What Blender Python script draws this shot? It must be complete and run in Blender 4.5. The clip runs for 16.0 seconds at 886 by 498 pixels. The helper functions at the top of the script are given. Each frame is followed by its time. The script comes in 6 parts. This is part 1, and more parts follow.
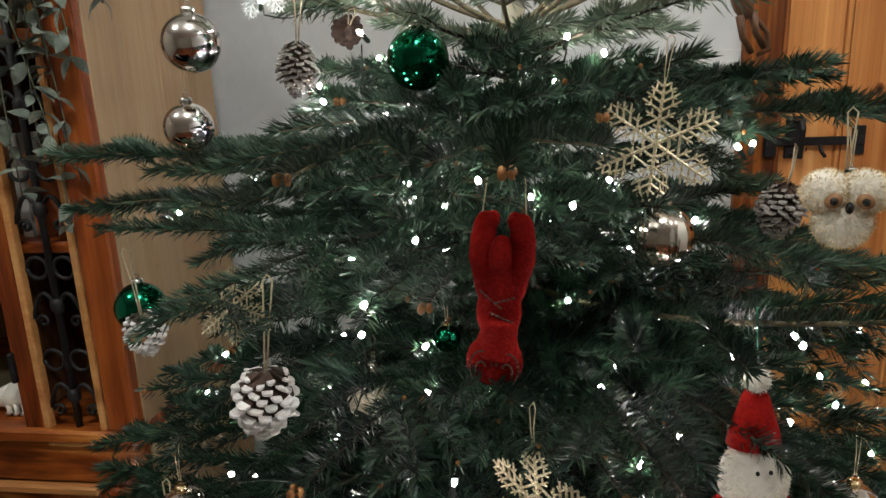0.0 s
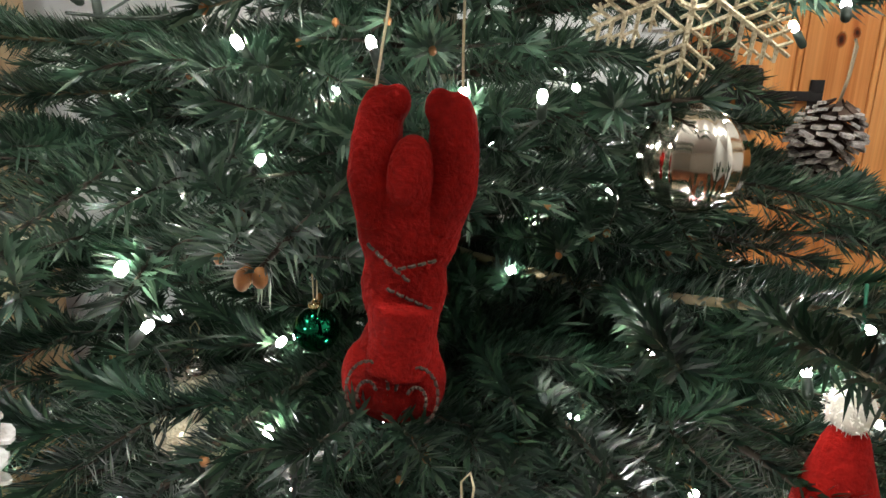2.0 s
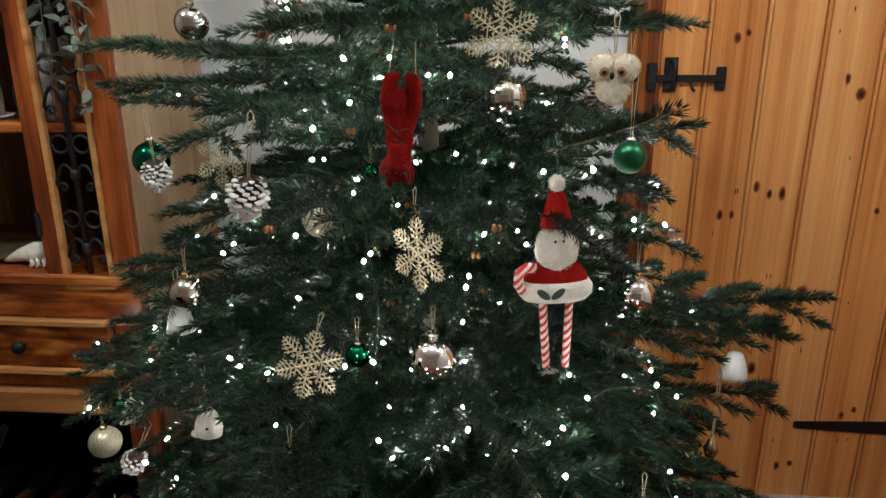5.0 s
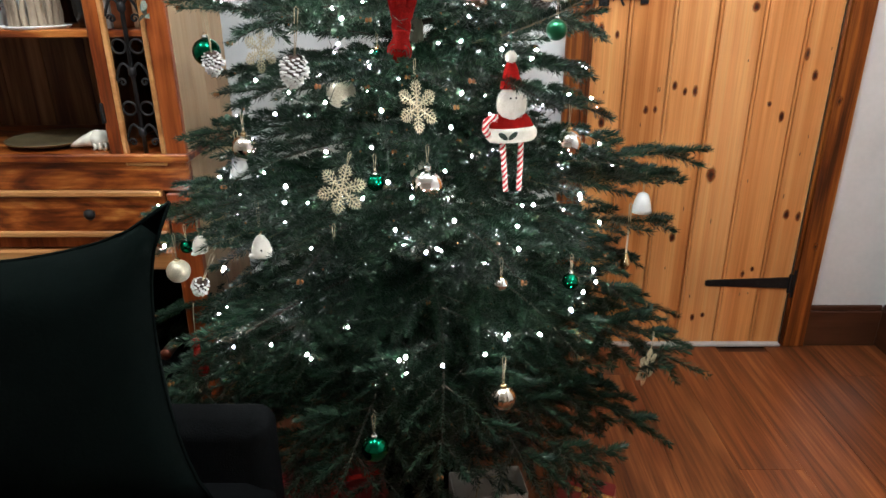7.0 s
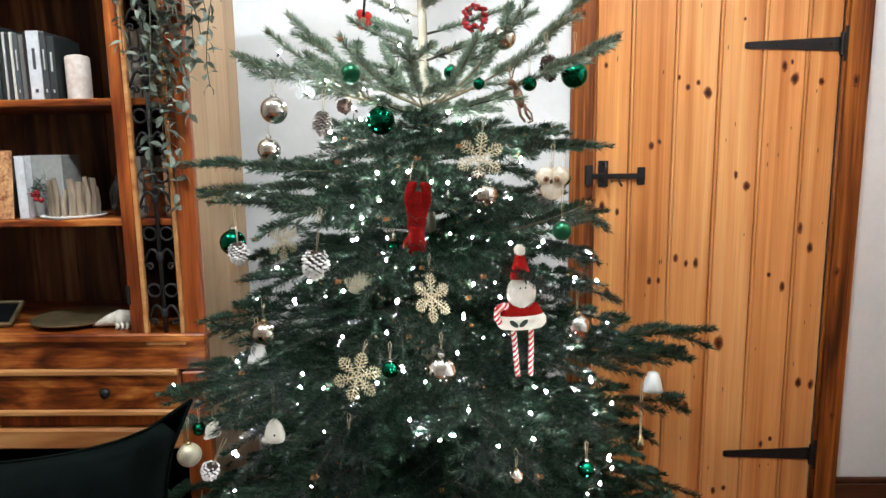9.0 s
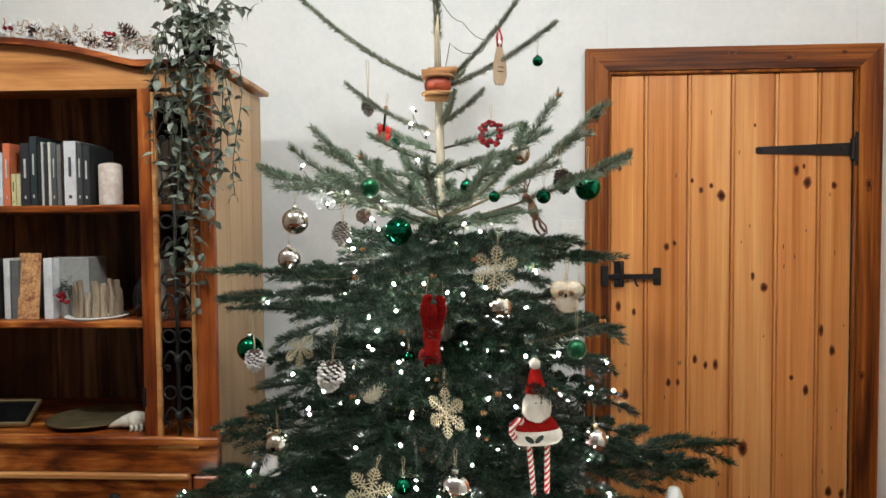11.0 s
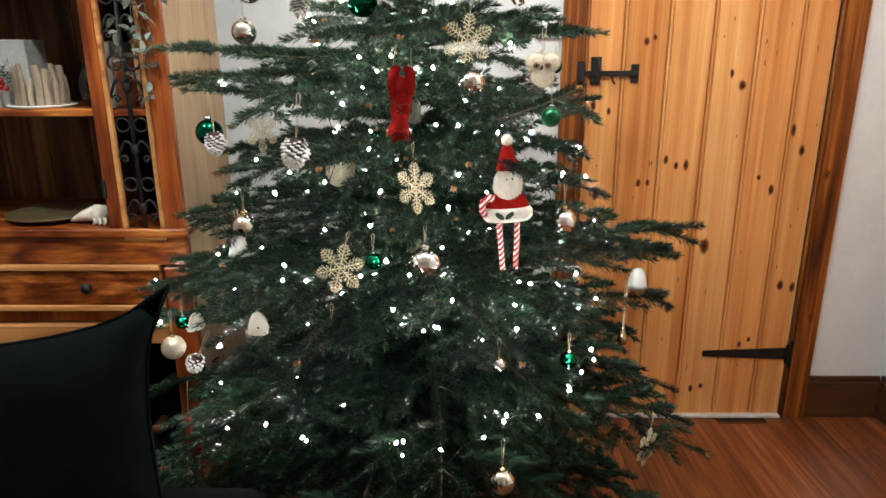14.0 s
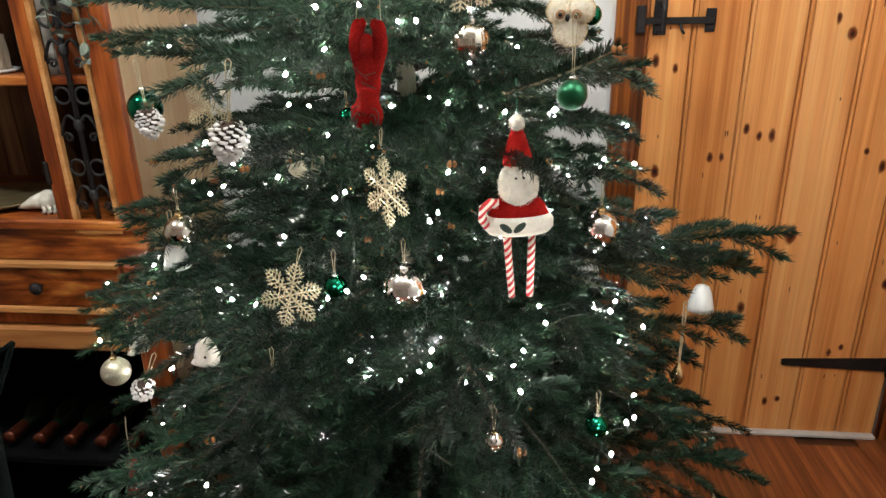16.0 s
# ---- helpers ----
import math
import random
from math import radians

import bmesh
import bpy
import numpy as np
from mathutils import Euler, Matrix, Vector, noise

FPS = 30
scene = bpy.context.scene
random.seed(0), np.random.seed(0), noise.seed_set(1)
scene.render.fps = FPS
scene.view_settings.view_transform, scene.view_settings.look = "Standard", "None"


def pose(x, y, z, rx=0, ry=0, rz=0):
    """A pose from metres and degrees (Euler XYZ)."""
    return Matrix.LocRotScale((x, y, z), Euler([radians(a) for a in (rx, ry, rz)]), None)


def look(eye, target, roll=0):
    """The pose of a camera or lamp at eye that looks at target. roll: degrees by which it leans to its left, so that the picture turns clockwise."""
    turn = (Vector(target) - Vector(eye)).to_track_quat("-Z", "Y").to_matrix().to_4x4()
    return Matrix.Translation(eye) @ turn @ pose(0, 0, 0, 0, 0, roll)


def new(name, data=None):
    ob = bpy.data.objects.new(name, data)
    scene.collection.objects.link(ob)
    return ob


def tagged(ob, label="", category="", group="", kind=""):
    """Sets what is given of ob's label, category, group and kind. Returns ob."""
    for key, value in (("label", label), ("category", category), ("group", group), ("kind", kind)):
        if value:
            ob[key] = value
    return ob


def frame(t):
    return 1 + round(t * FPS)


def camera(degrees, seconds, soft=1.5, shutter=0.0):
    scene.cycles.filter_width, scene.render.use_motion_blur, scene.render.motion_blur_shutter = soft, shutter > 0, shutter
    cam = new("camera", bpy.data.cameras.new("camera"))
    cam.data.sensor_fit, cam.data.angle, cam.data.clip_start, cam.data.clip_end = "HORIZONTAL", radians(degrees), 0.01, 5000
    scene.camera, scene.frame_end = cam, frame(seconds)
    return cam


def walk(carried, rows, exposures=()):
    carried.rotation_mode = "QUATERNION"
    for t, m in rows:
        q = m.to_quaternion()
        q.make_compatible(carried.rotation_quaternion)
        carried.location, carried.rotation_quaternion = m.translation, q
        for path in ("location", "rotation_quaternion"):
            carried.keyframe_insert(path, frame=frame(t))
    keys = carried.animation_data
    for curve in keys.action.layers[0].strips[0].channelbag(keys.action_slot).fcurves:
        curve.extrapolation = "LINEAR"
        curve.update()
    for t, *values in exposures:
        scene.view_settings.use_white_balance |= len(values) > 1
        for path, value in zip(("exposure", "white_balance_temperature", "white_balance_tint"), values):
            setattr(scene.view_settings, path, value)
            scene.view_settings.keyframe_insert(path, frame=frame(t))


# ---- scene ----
cam = camera(67.3, 16.0)
PATH = [
    (0, (0.502, 0.678, 1.437), (0.246, 2.603, 0.958), -2.2),
    (0.5, (0.496, 0.657, 1.434), (0.322, 2.571, 0.881), -1.6),
    (1, (0.484, 0.78, 1.416), (0.404, 2.713, 0.909), -0.7),
    (1.5, (0.486, 0.909, 1.368), (0.533, 2.85, 0.888), 0.9),
    (2, (0.49, 0.93, 1.349), (0.515, 2.851, 0.791), 1.3),
    (2.5, (0.5, 0.864, 1.365), (0.457, 2.769, 0.756), 1.0),
    (3, (0.502, 0.745, 1.358), (0.386, 2.619, 0.669), 1.6),
    (3.5, (0.512, 0.657, 1.365), (0.381, 2.513, 0.632), 0.5),
    (3.7, (0.523, 0.622, 1.365), (0.394, 2.478, 0.63), 0.2),
    (5.8, (0.621, 0.112, 1.361), (0.472, 2.045, 0.867), -0.1),
    (6, (0.597, 0.054, 1.339), (0.484, 1.978, 0.802), -0.0),
    (6.5, (0.569, -0.06, 1.323), (0.51, 1.825, 0.657), -0.3),
    (7, (0.573, -0.108, 1.326), (0.544, 1.75, 0.586), -0.4),
    (7.5, (0.566, -0.126, 1.349), (0.546, 1.748, 0.651), -0.5),
    (8, (0.568, -0.131, 1.38), (0.539, 1.794, 0.836), -0.7),
    (8.5, (0.563, -0.131, 1.399), (0.542, 1.827, 0.991), -0.6),
    (9, (0.56, -0.127, 1.411), (0.515, 1.848, 1.098), -0.8),
    (9.2, (0.548, -0.121, 1.395), (0.512, 1.861, 1.125), -1.1),
    (11.3, (0.566, -0.136, 1.49), (0.46, 1.86, 1.454), -0.6),
    (11.5, (0.566, -0.136, 1.493), (0.456, 1.861, 1.492), -0.7),
    (12, (0.564, -0.142, 1.5), (0.453, 1.854, 1.563), -0.6),
    (12.5, (0.559, -0.143, 1.477), (0.433, 1.853, 1.509), -0.5),
    (13, (0.562, -0.125, 1.433), (0.442, 1.865, 1.278), -0.4),
    (13.5, (0.567, -0.112, 1.404), (0.513, 1.856, 1.052), -0.3),
    (14, (0.567, -0.103, 1.361), (0.555, 1.815, 0.794), -0.2),
    (14.5, (0.572, -0.076, 1.327), (0.591, 1.779, 0.579), -0.1),
    (15, (0.602, 0.048, 1.342), (0.614, 1.873, 0.524), -0.8),
    (15.5, (0.676, 0.186, 1.364), (0.587, 2.025, 0.585), -0.8),
    (16, (0.68, 0.27, 1.361), (0.475, 2.13, 0.655), -1.3),
]
walk(cam, [(t, look(eye, target, roll)) for t, eye, target, roll in PATH],
     [(0.0, -0.6, 6500, 10), (0.5, -0.15, 6500, 10), (1.0, 0.05, 6500, 10), (2.0, 0.0, 6500, 10), (3.0, -0.35, 6500, 10), (3.5, -0.35, 6500, 10), (6.0, -0.08, 6200, 10), (6.5, 0.18, 6100, 10), (7.0, 0.55, 6000, 10),
      (8.0, 0.65, 5900, 10), (9.0, 0.5, 6050, 10), (11.5, -0.2, 6500, 10), (12.5, -0.35, 6500, 10), (13.5, 0.25, 6500, 10), (14.5, 0.55, 6400, 10), (15.0, 0.5, 6500, 10), (15.5, 0.4, 6500, 10), (16.0, 0.38, 6500, 10)])

# ---- light ----
world = bpy.data.worlds.new("room_air")
world.use_nodes = True
world.node_tree.nodes["Background"].inputs["Color"].default_value = (0.75, 0.85, 1.0, 1)
world.node_tree.nodes["Background"].inputs["Strength"].default_value = 0.05
scene.world = world


def lamp(name, kind, place, energy, colour, size):
    data = bpy.data.lights.new(name, kind)
    data.energy, data.color = energy, colour
    if kind == "POINT":
        data.shadow_soft_size = size
    else:
        data.shape, data.size = "DISK", size
    ob = new(name, data)
    ob.location = place
    return ob


for x, power in ((-0.70, 31), (0.45, 41), (1.60, 23)):            # row of small ceiling lamps
    lamp("ceiling_lamp", "POINT", (x, 0.72, 2.56), power, (0.97, 1.0, 0.97), 0.05)

# ---- materials ----


def shader(name):
    m = bpy.data.materials.new(name)
    m.use_nodes = True
    nt = m.node_tree
    return m, nt, nt.nodes["Principled BSDF"]


def link(nt, a, ai, b, bi):
    nt.links.new(a.outputs[ai], b.inputs[bi])


def node(nt, kind, **inputs):
    n = nt.nodes.new(kind)
    for k, v in inputs.items():
        n.inputs[k].default_value = v
    return n


def ramp(nt, stops):
    n = nt.nodes.new("ShaderNodeValToRGB")
    els = n.color_ramp.elements
    while len(els) < len(stops):
        els.new(0.5)
    for e, (p, c) in zip(els, stops):
        e.position, e.color = p, (*c, 1)
    return n


def plain(name, c1, c2, rough=0.6, metal=0.0, scale=30.0, bump=0.1, stretch=(1, 1, 1), sheen=0.0, dist=0.002, spec=0.5, coat=0.0, vary=0.0):
    """Two colours mixed by noise at two scales, with fine relief."""
    m, nt, b = shader(name)
    tc = node(nt, "ShaderNodeTexCoord")
    mp = node(nt, "ShaderNodeMapping", Scale=stretch)
    link(nt, tc, "Object", mp, "Vector")
    big = node(nt, "ShaderNodeTexNoise", Scale=scale * 0.2, Detail=3.0)
    fine = node(nt, "ShaderNodeTexNoise", Scale=scale, Detail=6.0)
    link(nt, mp, "Vector", big, "Vector")
    link(nt, mp, "Vector", fine, "Vector")
    mix = node(nt, "ShaderNodeMath")
    mix.operation = "ADD"
    link(nt, big, "Fac", mix, 0)
    link(nt, fine, "Fac", mix, 1)
    half = node(nt, "ShaderNodeMath")
    half.operation, half.inputs[1].default_value = "MULTIPLY", 0.5
    link(nt, mix, 0, half, 0)
    r = ramp(nt, [(0.35, c1), (0.65, c2)])
    link(nt, half, 0, r, "Fac")
    out = r
    if vary:
        info = node(nt, "ShaderNodeObjectInfo")
        mr = node(nt, "ShaderNodeMapRange")
        mr.inputs["To Min"].default_value, mr.inputs["To Max"].default_value = 1 - vary, 1 + vary
        link(nt, info, "Random", mr, "Value")
        out = node(nt, "ShaderNodeHueSaturation")
        link(nt, r, "Color", out, "Color")
        link(nt, mr, "Result", out, "Value")
    link(nt, out, "Color", b, "Base Color")
    b.inputs["Roughness"].default_value, b.inputs["Metallic"].default_value = rough, metal
    b.inputs["Specular IOR Level"].default_value = spec
    b.inputs["Coat Weight"].default_value = coat
    b.inputs["Sheen Weight"].default_value = sheen
    if bump:
        bp = node(nt, "ShaderNodeBump", Strength=bump, Distance=dist)
        link(nt, fine, "Fac", bp, "Height")
        link(nt, bp, "Normal", b, "Normal")
    return m


def timber(name, stops, axis=2, rings=9.0, stretch=0.12, rough=0.45, wander=1.6, coat=0.0, vary=0.12, bump=0.15, fine=0.27):
    """Sawn wood: long wandering bands and fine pores along the axis, another cut for every piece."""
    m, nt, b = shader(name)
    tc = node(nt, "ShaderNodeTexCoord")
    info = node(nt, "ShaderNodeObjectInfo")
    off = node(nt, "ShaderNodeVectorMath")
    off.operation, off.inputs[1].default_value = "MULTIPLY", (37.0, 53.0, 71.0)
    link(nt, info, "Random", off, 0)
    add = node(nt, "ShaderNodeVectorMath")
    add.operation = "ADD"
    link(nt, tc, "Object", add, 0)
    link(nt, off, "Vector", add, 1)
    s = [1.0, 1.0, 1.0]
    s[axis] = stretch
    mp = node(nt, "ShaderNodeMapping", Scale=s)
    link(nt, add, "Vector", mp, "Vector")
    bands = node(nt, "ShaderNodeTexNoise", Scale=rings, Detail=5.0, Roughness=0.52, Distortion=wander)
    link(nt, mp, "Vector", bands, "Vector")
    s2 = [1.0, 1.0, 1.0]
    s2[axis] = 0.02
    mp2 = node(nt, "ShaderNodeMapping", Scale=s2)
    link(nt, add, "Vector", mp2, "Vector")
    pores = node(nt, "ShaderNodeTexNoise", Scale=260.0, Detail=4.0)
    link(nt, mp2, "Vector", pores, "Vector")
    s3 = [1.0, 1.0, 1.0]
    s3[axis] = stretch * 0.35
    mp3 = node(nt, "ShaderNodeMapping", Scale=s3)
    link(nt, add, "Vector", mp3, "Vector")
    lines = node(nt, "ShaderNodeTexNoise", Scale=rings * 9.0, Detail=3.0, Roughness=0.55, Distortion=0.4)
    link(nt, mp3, "Vector", lines, "Vector")
    blend = node(nt, "ShaderNodeMix")
    blend.inputs["Factor"].default_value = fine
    link(nt, bands, "Fac", blend, "A")
    link(nt, lines, "Fac", blend, "B")
    r = ramp(nt, stops)
    link(nt, blend, "Result", r, "Fac")
    shade = node(nt, "ShaderNodeMapRange")
    shade.inputs["From Min"].default_value, shade.inputs["From Max"].default_value = 0.3, 0.7
    shade.inputs["To Min"].default_value, shade.inputs["To Max"].default_value = 0.90, 1.06
    link(nt, pores, "Fac", shade, "Value")
    mr = node(nt, "ShaderNodeMapRange")
    mr.inputs["To Min"].default_value, mr.inputs["To Max"].default_value = 1 - vary, 1 + vary
    link(nt, info, "Random", mr, "Value")
    mul = node(nt, "ShaderNodeMath")
    mul.operation = "MULTIPLY"
    link(nt, shade, "Result", mul, 0)
    link(nt, mr, "Result", mul, 1)
    hsv = node(nt, "ShaderNodeHueSaturation")
    link(nt, r, "Color", hsv, "Color")
    link(nt, mul, 0, hsv, "Value")
    link(nt, hsv, "Color", b, "Base Color")
    b.inputs["Roughness"].default_value = rough
    b.inputs["Specular IOR Level"].default_value = 0.25
    b.inputs["Coat Weight"].default_value, b.inputs["Coat Roughness"].default_value = coat, 0.25
    bp = node(nt, "ShaderNodeBump", Strength=bump, Distance=0.001)
    link(nt, pores, "Fac", bp, "Height")
    link(nt, bp, "Normal", b, "Normal")
    return m


def island(name, stops, rough, spec=0.5):
    """Many small pieces in one mesh, each of its own shade."""
    m, nt, b = shader(name)
    g = node(nt, "ShaderNodeNewGeometry")
    r = ramp(nt, stops)
    link(nt, g, "Random Per Island", r, "Fac")
    link(nt, r, "Color", b, "Base Color")
    b.inputs["Roughness"].default_value = rough
    b.inputs["Specular IOR Level"].default_value = spec
    return m


def glow(name, colour, strength):
    m, nt, b = shader(name)
    b.inputs["Base Color"].default_value = (*colour, 1)
    b.inputs["Emission Color"].default_value = (*colour, 1)
    b.inputs["Emission Strength"].default_value = strength
    return m


def glitter(name, c1, c2, scale, rough=0.3, metal=0.9):
    """Metal flakes turned every way."""
    m, nt, b = shader(name)
    tc = node(nt, "ShaderNodeTexCoord")
    v = node(nt, "ShaderNodeTexVoronoi", Scale=scale)
    link(nt, tc, "Object", v, "Vector")
    sep = node(nt, "ShaderNodeSeparateColor")
    link(nt, v, "Color", sep, "Color")
    r = ramp(nt, [(0.0, c1), (1.0, c2)])
    link(nt, sep, "Red", r, "Fac")
    link(nt, r, "Color", b, "Base Color")
    b.inputs["Roughness"].default_value, b.inputs["Metallic"].default_value = rough, metal
    bp = node(nt, "ShaderNodeBump", Strength=0.9, Distance=0.002)
    link(nt, sep, "Green", bp, "Height")
    link(nt, bp, "Normal", b, "Normal")
    return m


def candy(name):
    """Red and white bands wound round a stick."""
    m, nt, b = shader(name)
    tc = node(nt, "ShaderNodeTexCoord")
    w = node(nt, "ShaderNodeTexWave", Scale=36.0, Distortion=0.6)
    w.bands_direction = "Z"
    mp = node(nt, "ShaderNodeMapping", Rotation=(0.0, 0.75, 0.0))
    link(nt, tc, "Object", mp, "Vector")
    link(nt, mp, "Vector", w, "Vector")
    r = ramp(nt, [(0.42, (0.55, 0.015, 0.02)), (0.55, (0.82, 0.74, 0.66))])
    link(nt, w, "Fac", r, "Fac")
    link(nt, r, "Color", b, "Base Color")
    b.inputs["Roughness"].default_value = 0.6
    return m


PLASTER = plain("white_plaster", (0.74, 0.75, 0.74), (0.80, 0.80, 0.79), rough=0.85, scale=60, bump=0.25)
# beige made up for the unseen walls, to weaken light bounced into the room
BOUNCE_CUT = plain("bounce_cut_beige", (0.36, 0.33, 0.28), (0.42, 0.38, 0.33), rough=0.85, scale=60, bump=0.2)
CEIL = plain("ceiling_paint", (0.78, 0.78, 0.76), (0.82, 0.82, 0.8), rough=0.9, scale=50, bump=0.15)
PINE = timber("varnished_pine", [(0.33, (0.46, 0.138, 0.030)), (0.45, (0.63, 0.245, 0.068)), (0.57, (0.75, 0.335, 0.108)), (0.70, (0.84, 0.46, 0.18))], rings=15, stretch=0.022, rough=0.38, coat=0.2, wander=0.9, vary=0.09, fine=0.20)
PINE_DARK = timber("stained_pine", [(0.36, (0.045, 0.009, 0.002)), (0.47, (0.19, 0.048, 0.007)), (0.57, (0.38, 0.12, 0.018)), (0.68, (0.58, 0.23, 0.042))], rings=16, stretch=0.05, rough=0.5, coat=0.0, wander=0.9)
PINE_DARK_X = timber("stained_pine_across", [(0.36, (0.045, 0.009, 0.002)), (0.47, (0.19, 0.048, 0.007)), (0.57, (0.38, 0.12, 0.018)), (0.68, (0.58, 0.23, 0.042))], axis=0, rings=16, stretch=0.05, rough=0.5, coat=0.0, wander=0.9)
SKIRT = timber("dark_skirting", [(0.3, (0.045, 0.016, 0.008)), (0.7, (0.09, 0.032, 0.014))], axis=0, rough=0.4, coat=0.2)
SKIRT_Y = timber("dark_skirting_side", [(0.3, (0.045, 0.016, 0.008)), (0.7, (0.09, 0.032, 0.014))], axis=1, rough=0.4, coat=0.2)


def knot_stain(name):
    """A dark knot whose stain fades out unevenly into the board round it."""
    m, nt, b = shader(name)
    tc = node(nt, "ShaderNodeTexCoord")
    warp = node(nt, "ShaderNodeTexNoise", Scale=70.0, Detail=3.0)
    link(nt, tc, "Object", warp, "Vector")
    flat = node(nt, "ShaderNodeMapping", Location=(-1.0, 0.0, -1.0), Scale=(2.0, 0.0, 2.0))
    link(nt, tc, "Generated", flat, "Vector")
    far = node(nt, "ShaderNodeVectorMath")
    far.operation = "LENGTH"
    link(nt, flat, "Vector", far, 0)
    wob = node(nt, "ShaderNodeMapRange")
    wob.inputs["To Min"].default_value, wob.inputs["To Max"].default_value = -0.28, 0.28
    link(nt, warp, "Fac", wob, "Value")
    dist = node(nt, "ShaderNodeMath")
    dist.operation = "ADD"
    link(nt, far, "Value", dist, 0)
    link(nt, wob, "Result", dist, 1)
    tone = ramp(nt, [(0.18, (0.024, 0.005, 0.003)), (0.36, (0.085, 0.018, 0.005)), (0.56, (0.28, 0.066, 0.012))])
    link(nt, dist, 0, tone, "Fac")
    link(nt, tone, "Color", b, "Base Color")
    b.inputs["Roughness"].default_value = 0.5
    b.inputs["Specular IOR Level"].default_value = 0.25
    cover = node(nt, "ShaderNodeMapRange")
    cover.inputs["From Min"].default_value, cover.inputs["From Max"].default_value = 0.46, 0.88
    cover.inputs["To Min"].default_value, cover.inputs["To Max"].default_value = 1.0, 0.0
    link(nt, dist, 0, cover, "Value")
    clear = node(nt, "ShaderNodeBsdfTransparent")
    mix = node(nt, "ShaderNodeMixShader")
    link(nt, cover, "Result", mix, "Fac")
    link(nt, clear, 0, mix, 1)
    link(nt, b, 0, mix, 2)
    link(nt, mix, 0, nt.nodes["Material Output"], "Surface")
    return m


KNOT = knot_stain("pine_knot")
FLOORWOOD = timber("floor_wood", [(0.32, (0.050, 0.012, 0.004)), (0.5, (0.18, 0.050, 0.015)), (0.68, (0.33, 0.115, 0.036))], axis=1, rings=11, stretch=0.08, rough=0.34, coat=0.35, vary=0.25, wander=2.0, fine=0.42)
SHEESHAM = [(0.34, (0.030, 0.006, 0.002)), (0.44, (0.14, 0.026, 0.005)), (0.54, (0.33, 0.085, 0.014)), (0.67, (0.62, 0.25, 0.058))]
ROSE_Z = timber("rosewood_upright", SHEESHAM, axis=2, rings=8, stretch=0.14, wander=2.2, rough=0.36, coat=0.3, vary=0.2)
ROSE_X = timber("rosewood_across", SHEESHAM, axis=0, rings=9, stretch=0.2, wander=3.2, rough=0.36, coat=0.3, vary=0.2)
ROSE_RED = timber("rosewood_red", [(0.3, (0.055, 0.010, 0.003)), (0.48, (0.23, 0.046, 0.009)), (0.7, (0.44, 0.115, 0.023))], axis=2, rings=10, stretch=0.12, wander=2.0, rough=0.36, coat=0.3)
ROSE_PALE = timber("rosewood_pale_upright", [(0.3, (0.40, 0.24, 0.13)), (0.55, (0.52, 0.35, 0.2)), (0.75, (0.58, 0.42, 0.26))], axis=2, rings=6, stretch=0.06, wander=0.8, rough=0.45)
ROSE_PALE_X = timber("rosewood_pale_across", [(0.32, (0.26, 0.085, 0.022)), (0.5, (0.52, 0.23, 0.075)), (0.68, (0.64, 0.34, 0.13))], axis=0, rings=7, stretch=0.12, wander=2.4, rough=0.4, coat=0.3)
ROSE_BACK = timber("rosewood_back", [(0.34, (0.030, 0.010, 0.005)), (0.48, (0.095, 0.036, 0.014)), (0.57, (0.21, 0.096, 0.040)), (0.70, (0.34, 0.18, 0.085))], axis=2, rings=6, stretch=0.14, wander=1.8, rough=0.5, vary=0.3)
IRON = plain("black_iron", (0.008, 0.008, 0.009), (0.022, 0.02, 0.02), rough=0.5, metal=0.4, scale=90, bump=0.4)
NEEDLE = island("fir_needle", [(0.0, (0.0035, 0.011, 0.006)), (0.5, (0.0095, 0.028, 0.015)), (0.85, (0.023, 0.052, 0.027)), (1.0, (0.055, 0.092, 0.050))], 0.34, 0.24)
# two paler copies of fir_needle: light on the higher boughs painted as colour
NEEDLE_LIT_MIDDLE = island("lit_middle_needle", [(0.0, (0.009, 0.024, 0.014)), (0.5, (0.026, 0.058, 0.034)), (0.85, (0.060, 0.105, 0.064)), (1.0, (0.13, 0.18, 0.12))], 0.36, 0.3)
NEEDLE_LIT_UPPER = island("lit_upper_needle", [(0.0, (0.052, 0.085, 0.056)), (0.5, (0.135, 0.190, 0.128)), (0.85, (0.23, 0.29, 0.20)), (1.0, (0.36, 0.40, 0.30))], 0.38, 0.42)
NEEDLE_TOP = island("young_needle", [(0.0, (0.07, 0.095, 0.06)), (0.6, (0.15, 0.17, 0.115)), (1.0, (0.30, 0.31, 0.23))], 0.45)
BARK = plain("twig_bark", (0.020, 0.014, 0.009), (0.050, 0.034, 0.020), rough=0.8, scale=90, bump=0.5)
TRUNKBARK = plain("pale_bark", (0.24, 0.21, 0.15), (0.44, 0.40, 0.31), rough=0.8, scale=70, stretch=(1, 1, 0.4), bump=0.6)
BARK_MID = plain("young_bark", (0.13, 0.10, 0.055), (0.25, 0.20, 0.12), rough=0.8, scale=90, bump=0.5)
BUD = plain("brown_bud", (0.24, 0.085, 0.02), (0.38, 0.16, 0.045), rough=0.6, scale=200)
BULB = glow("bulb_glow", (1.0, 0.98, 0.93), 400.0)
WIRE = plain("green_wire", (0.008, 0.016, 0.01), (0.016, 0.026, 0.016), rough=0.5, scale=60)
GREEN_BALL = plain("green_mirror", (0.006, 0.135, 0.065), (0.008, 0.17, 0.082), rough=0.08, metal=1.0, scale=20, bump=0.0)
GREEN_SATIN = plain("green_satin", (0.010, 0.085, 0.035), (0.014, 0.12, 0.048), rough=0.30, metal=0.7, scale=40, bump=0.05)
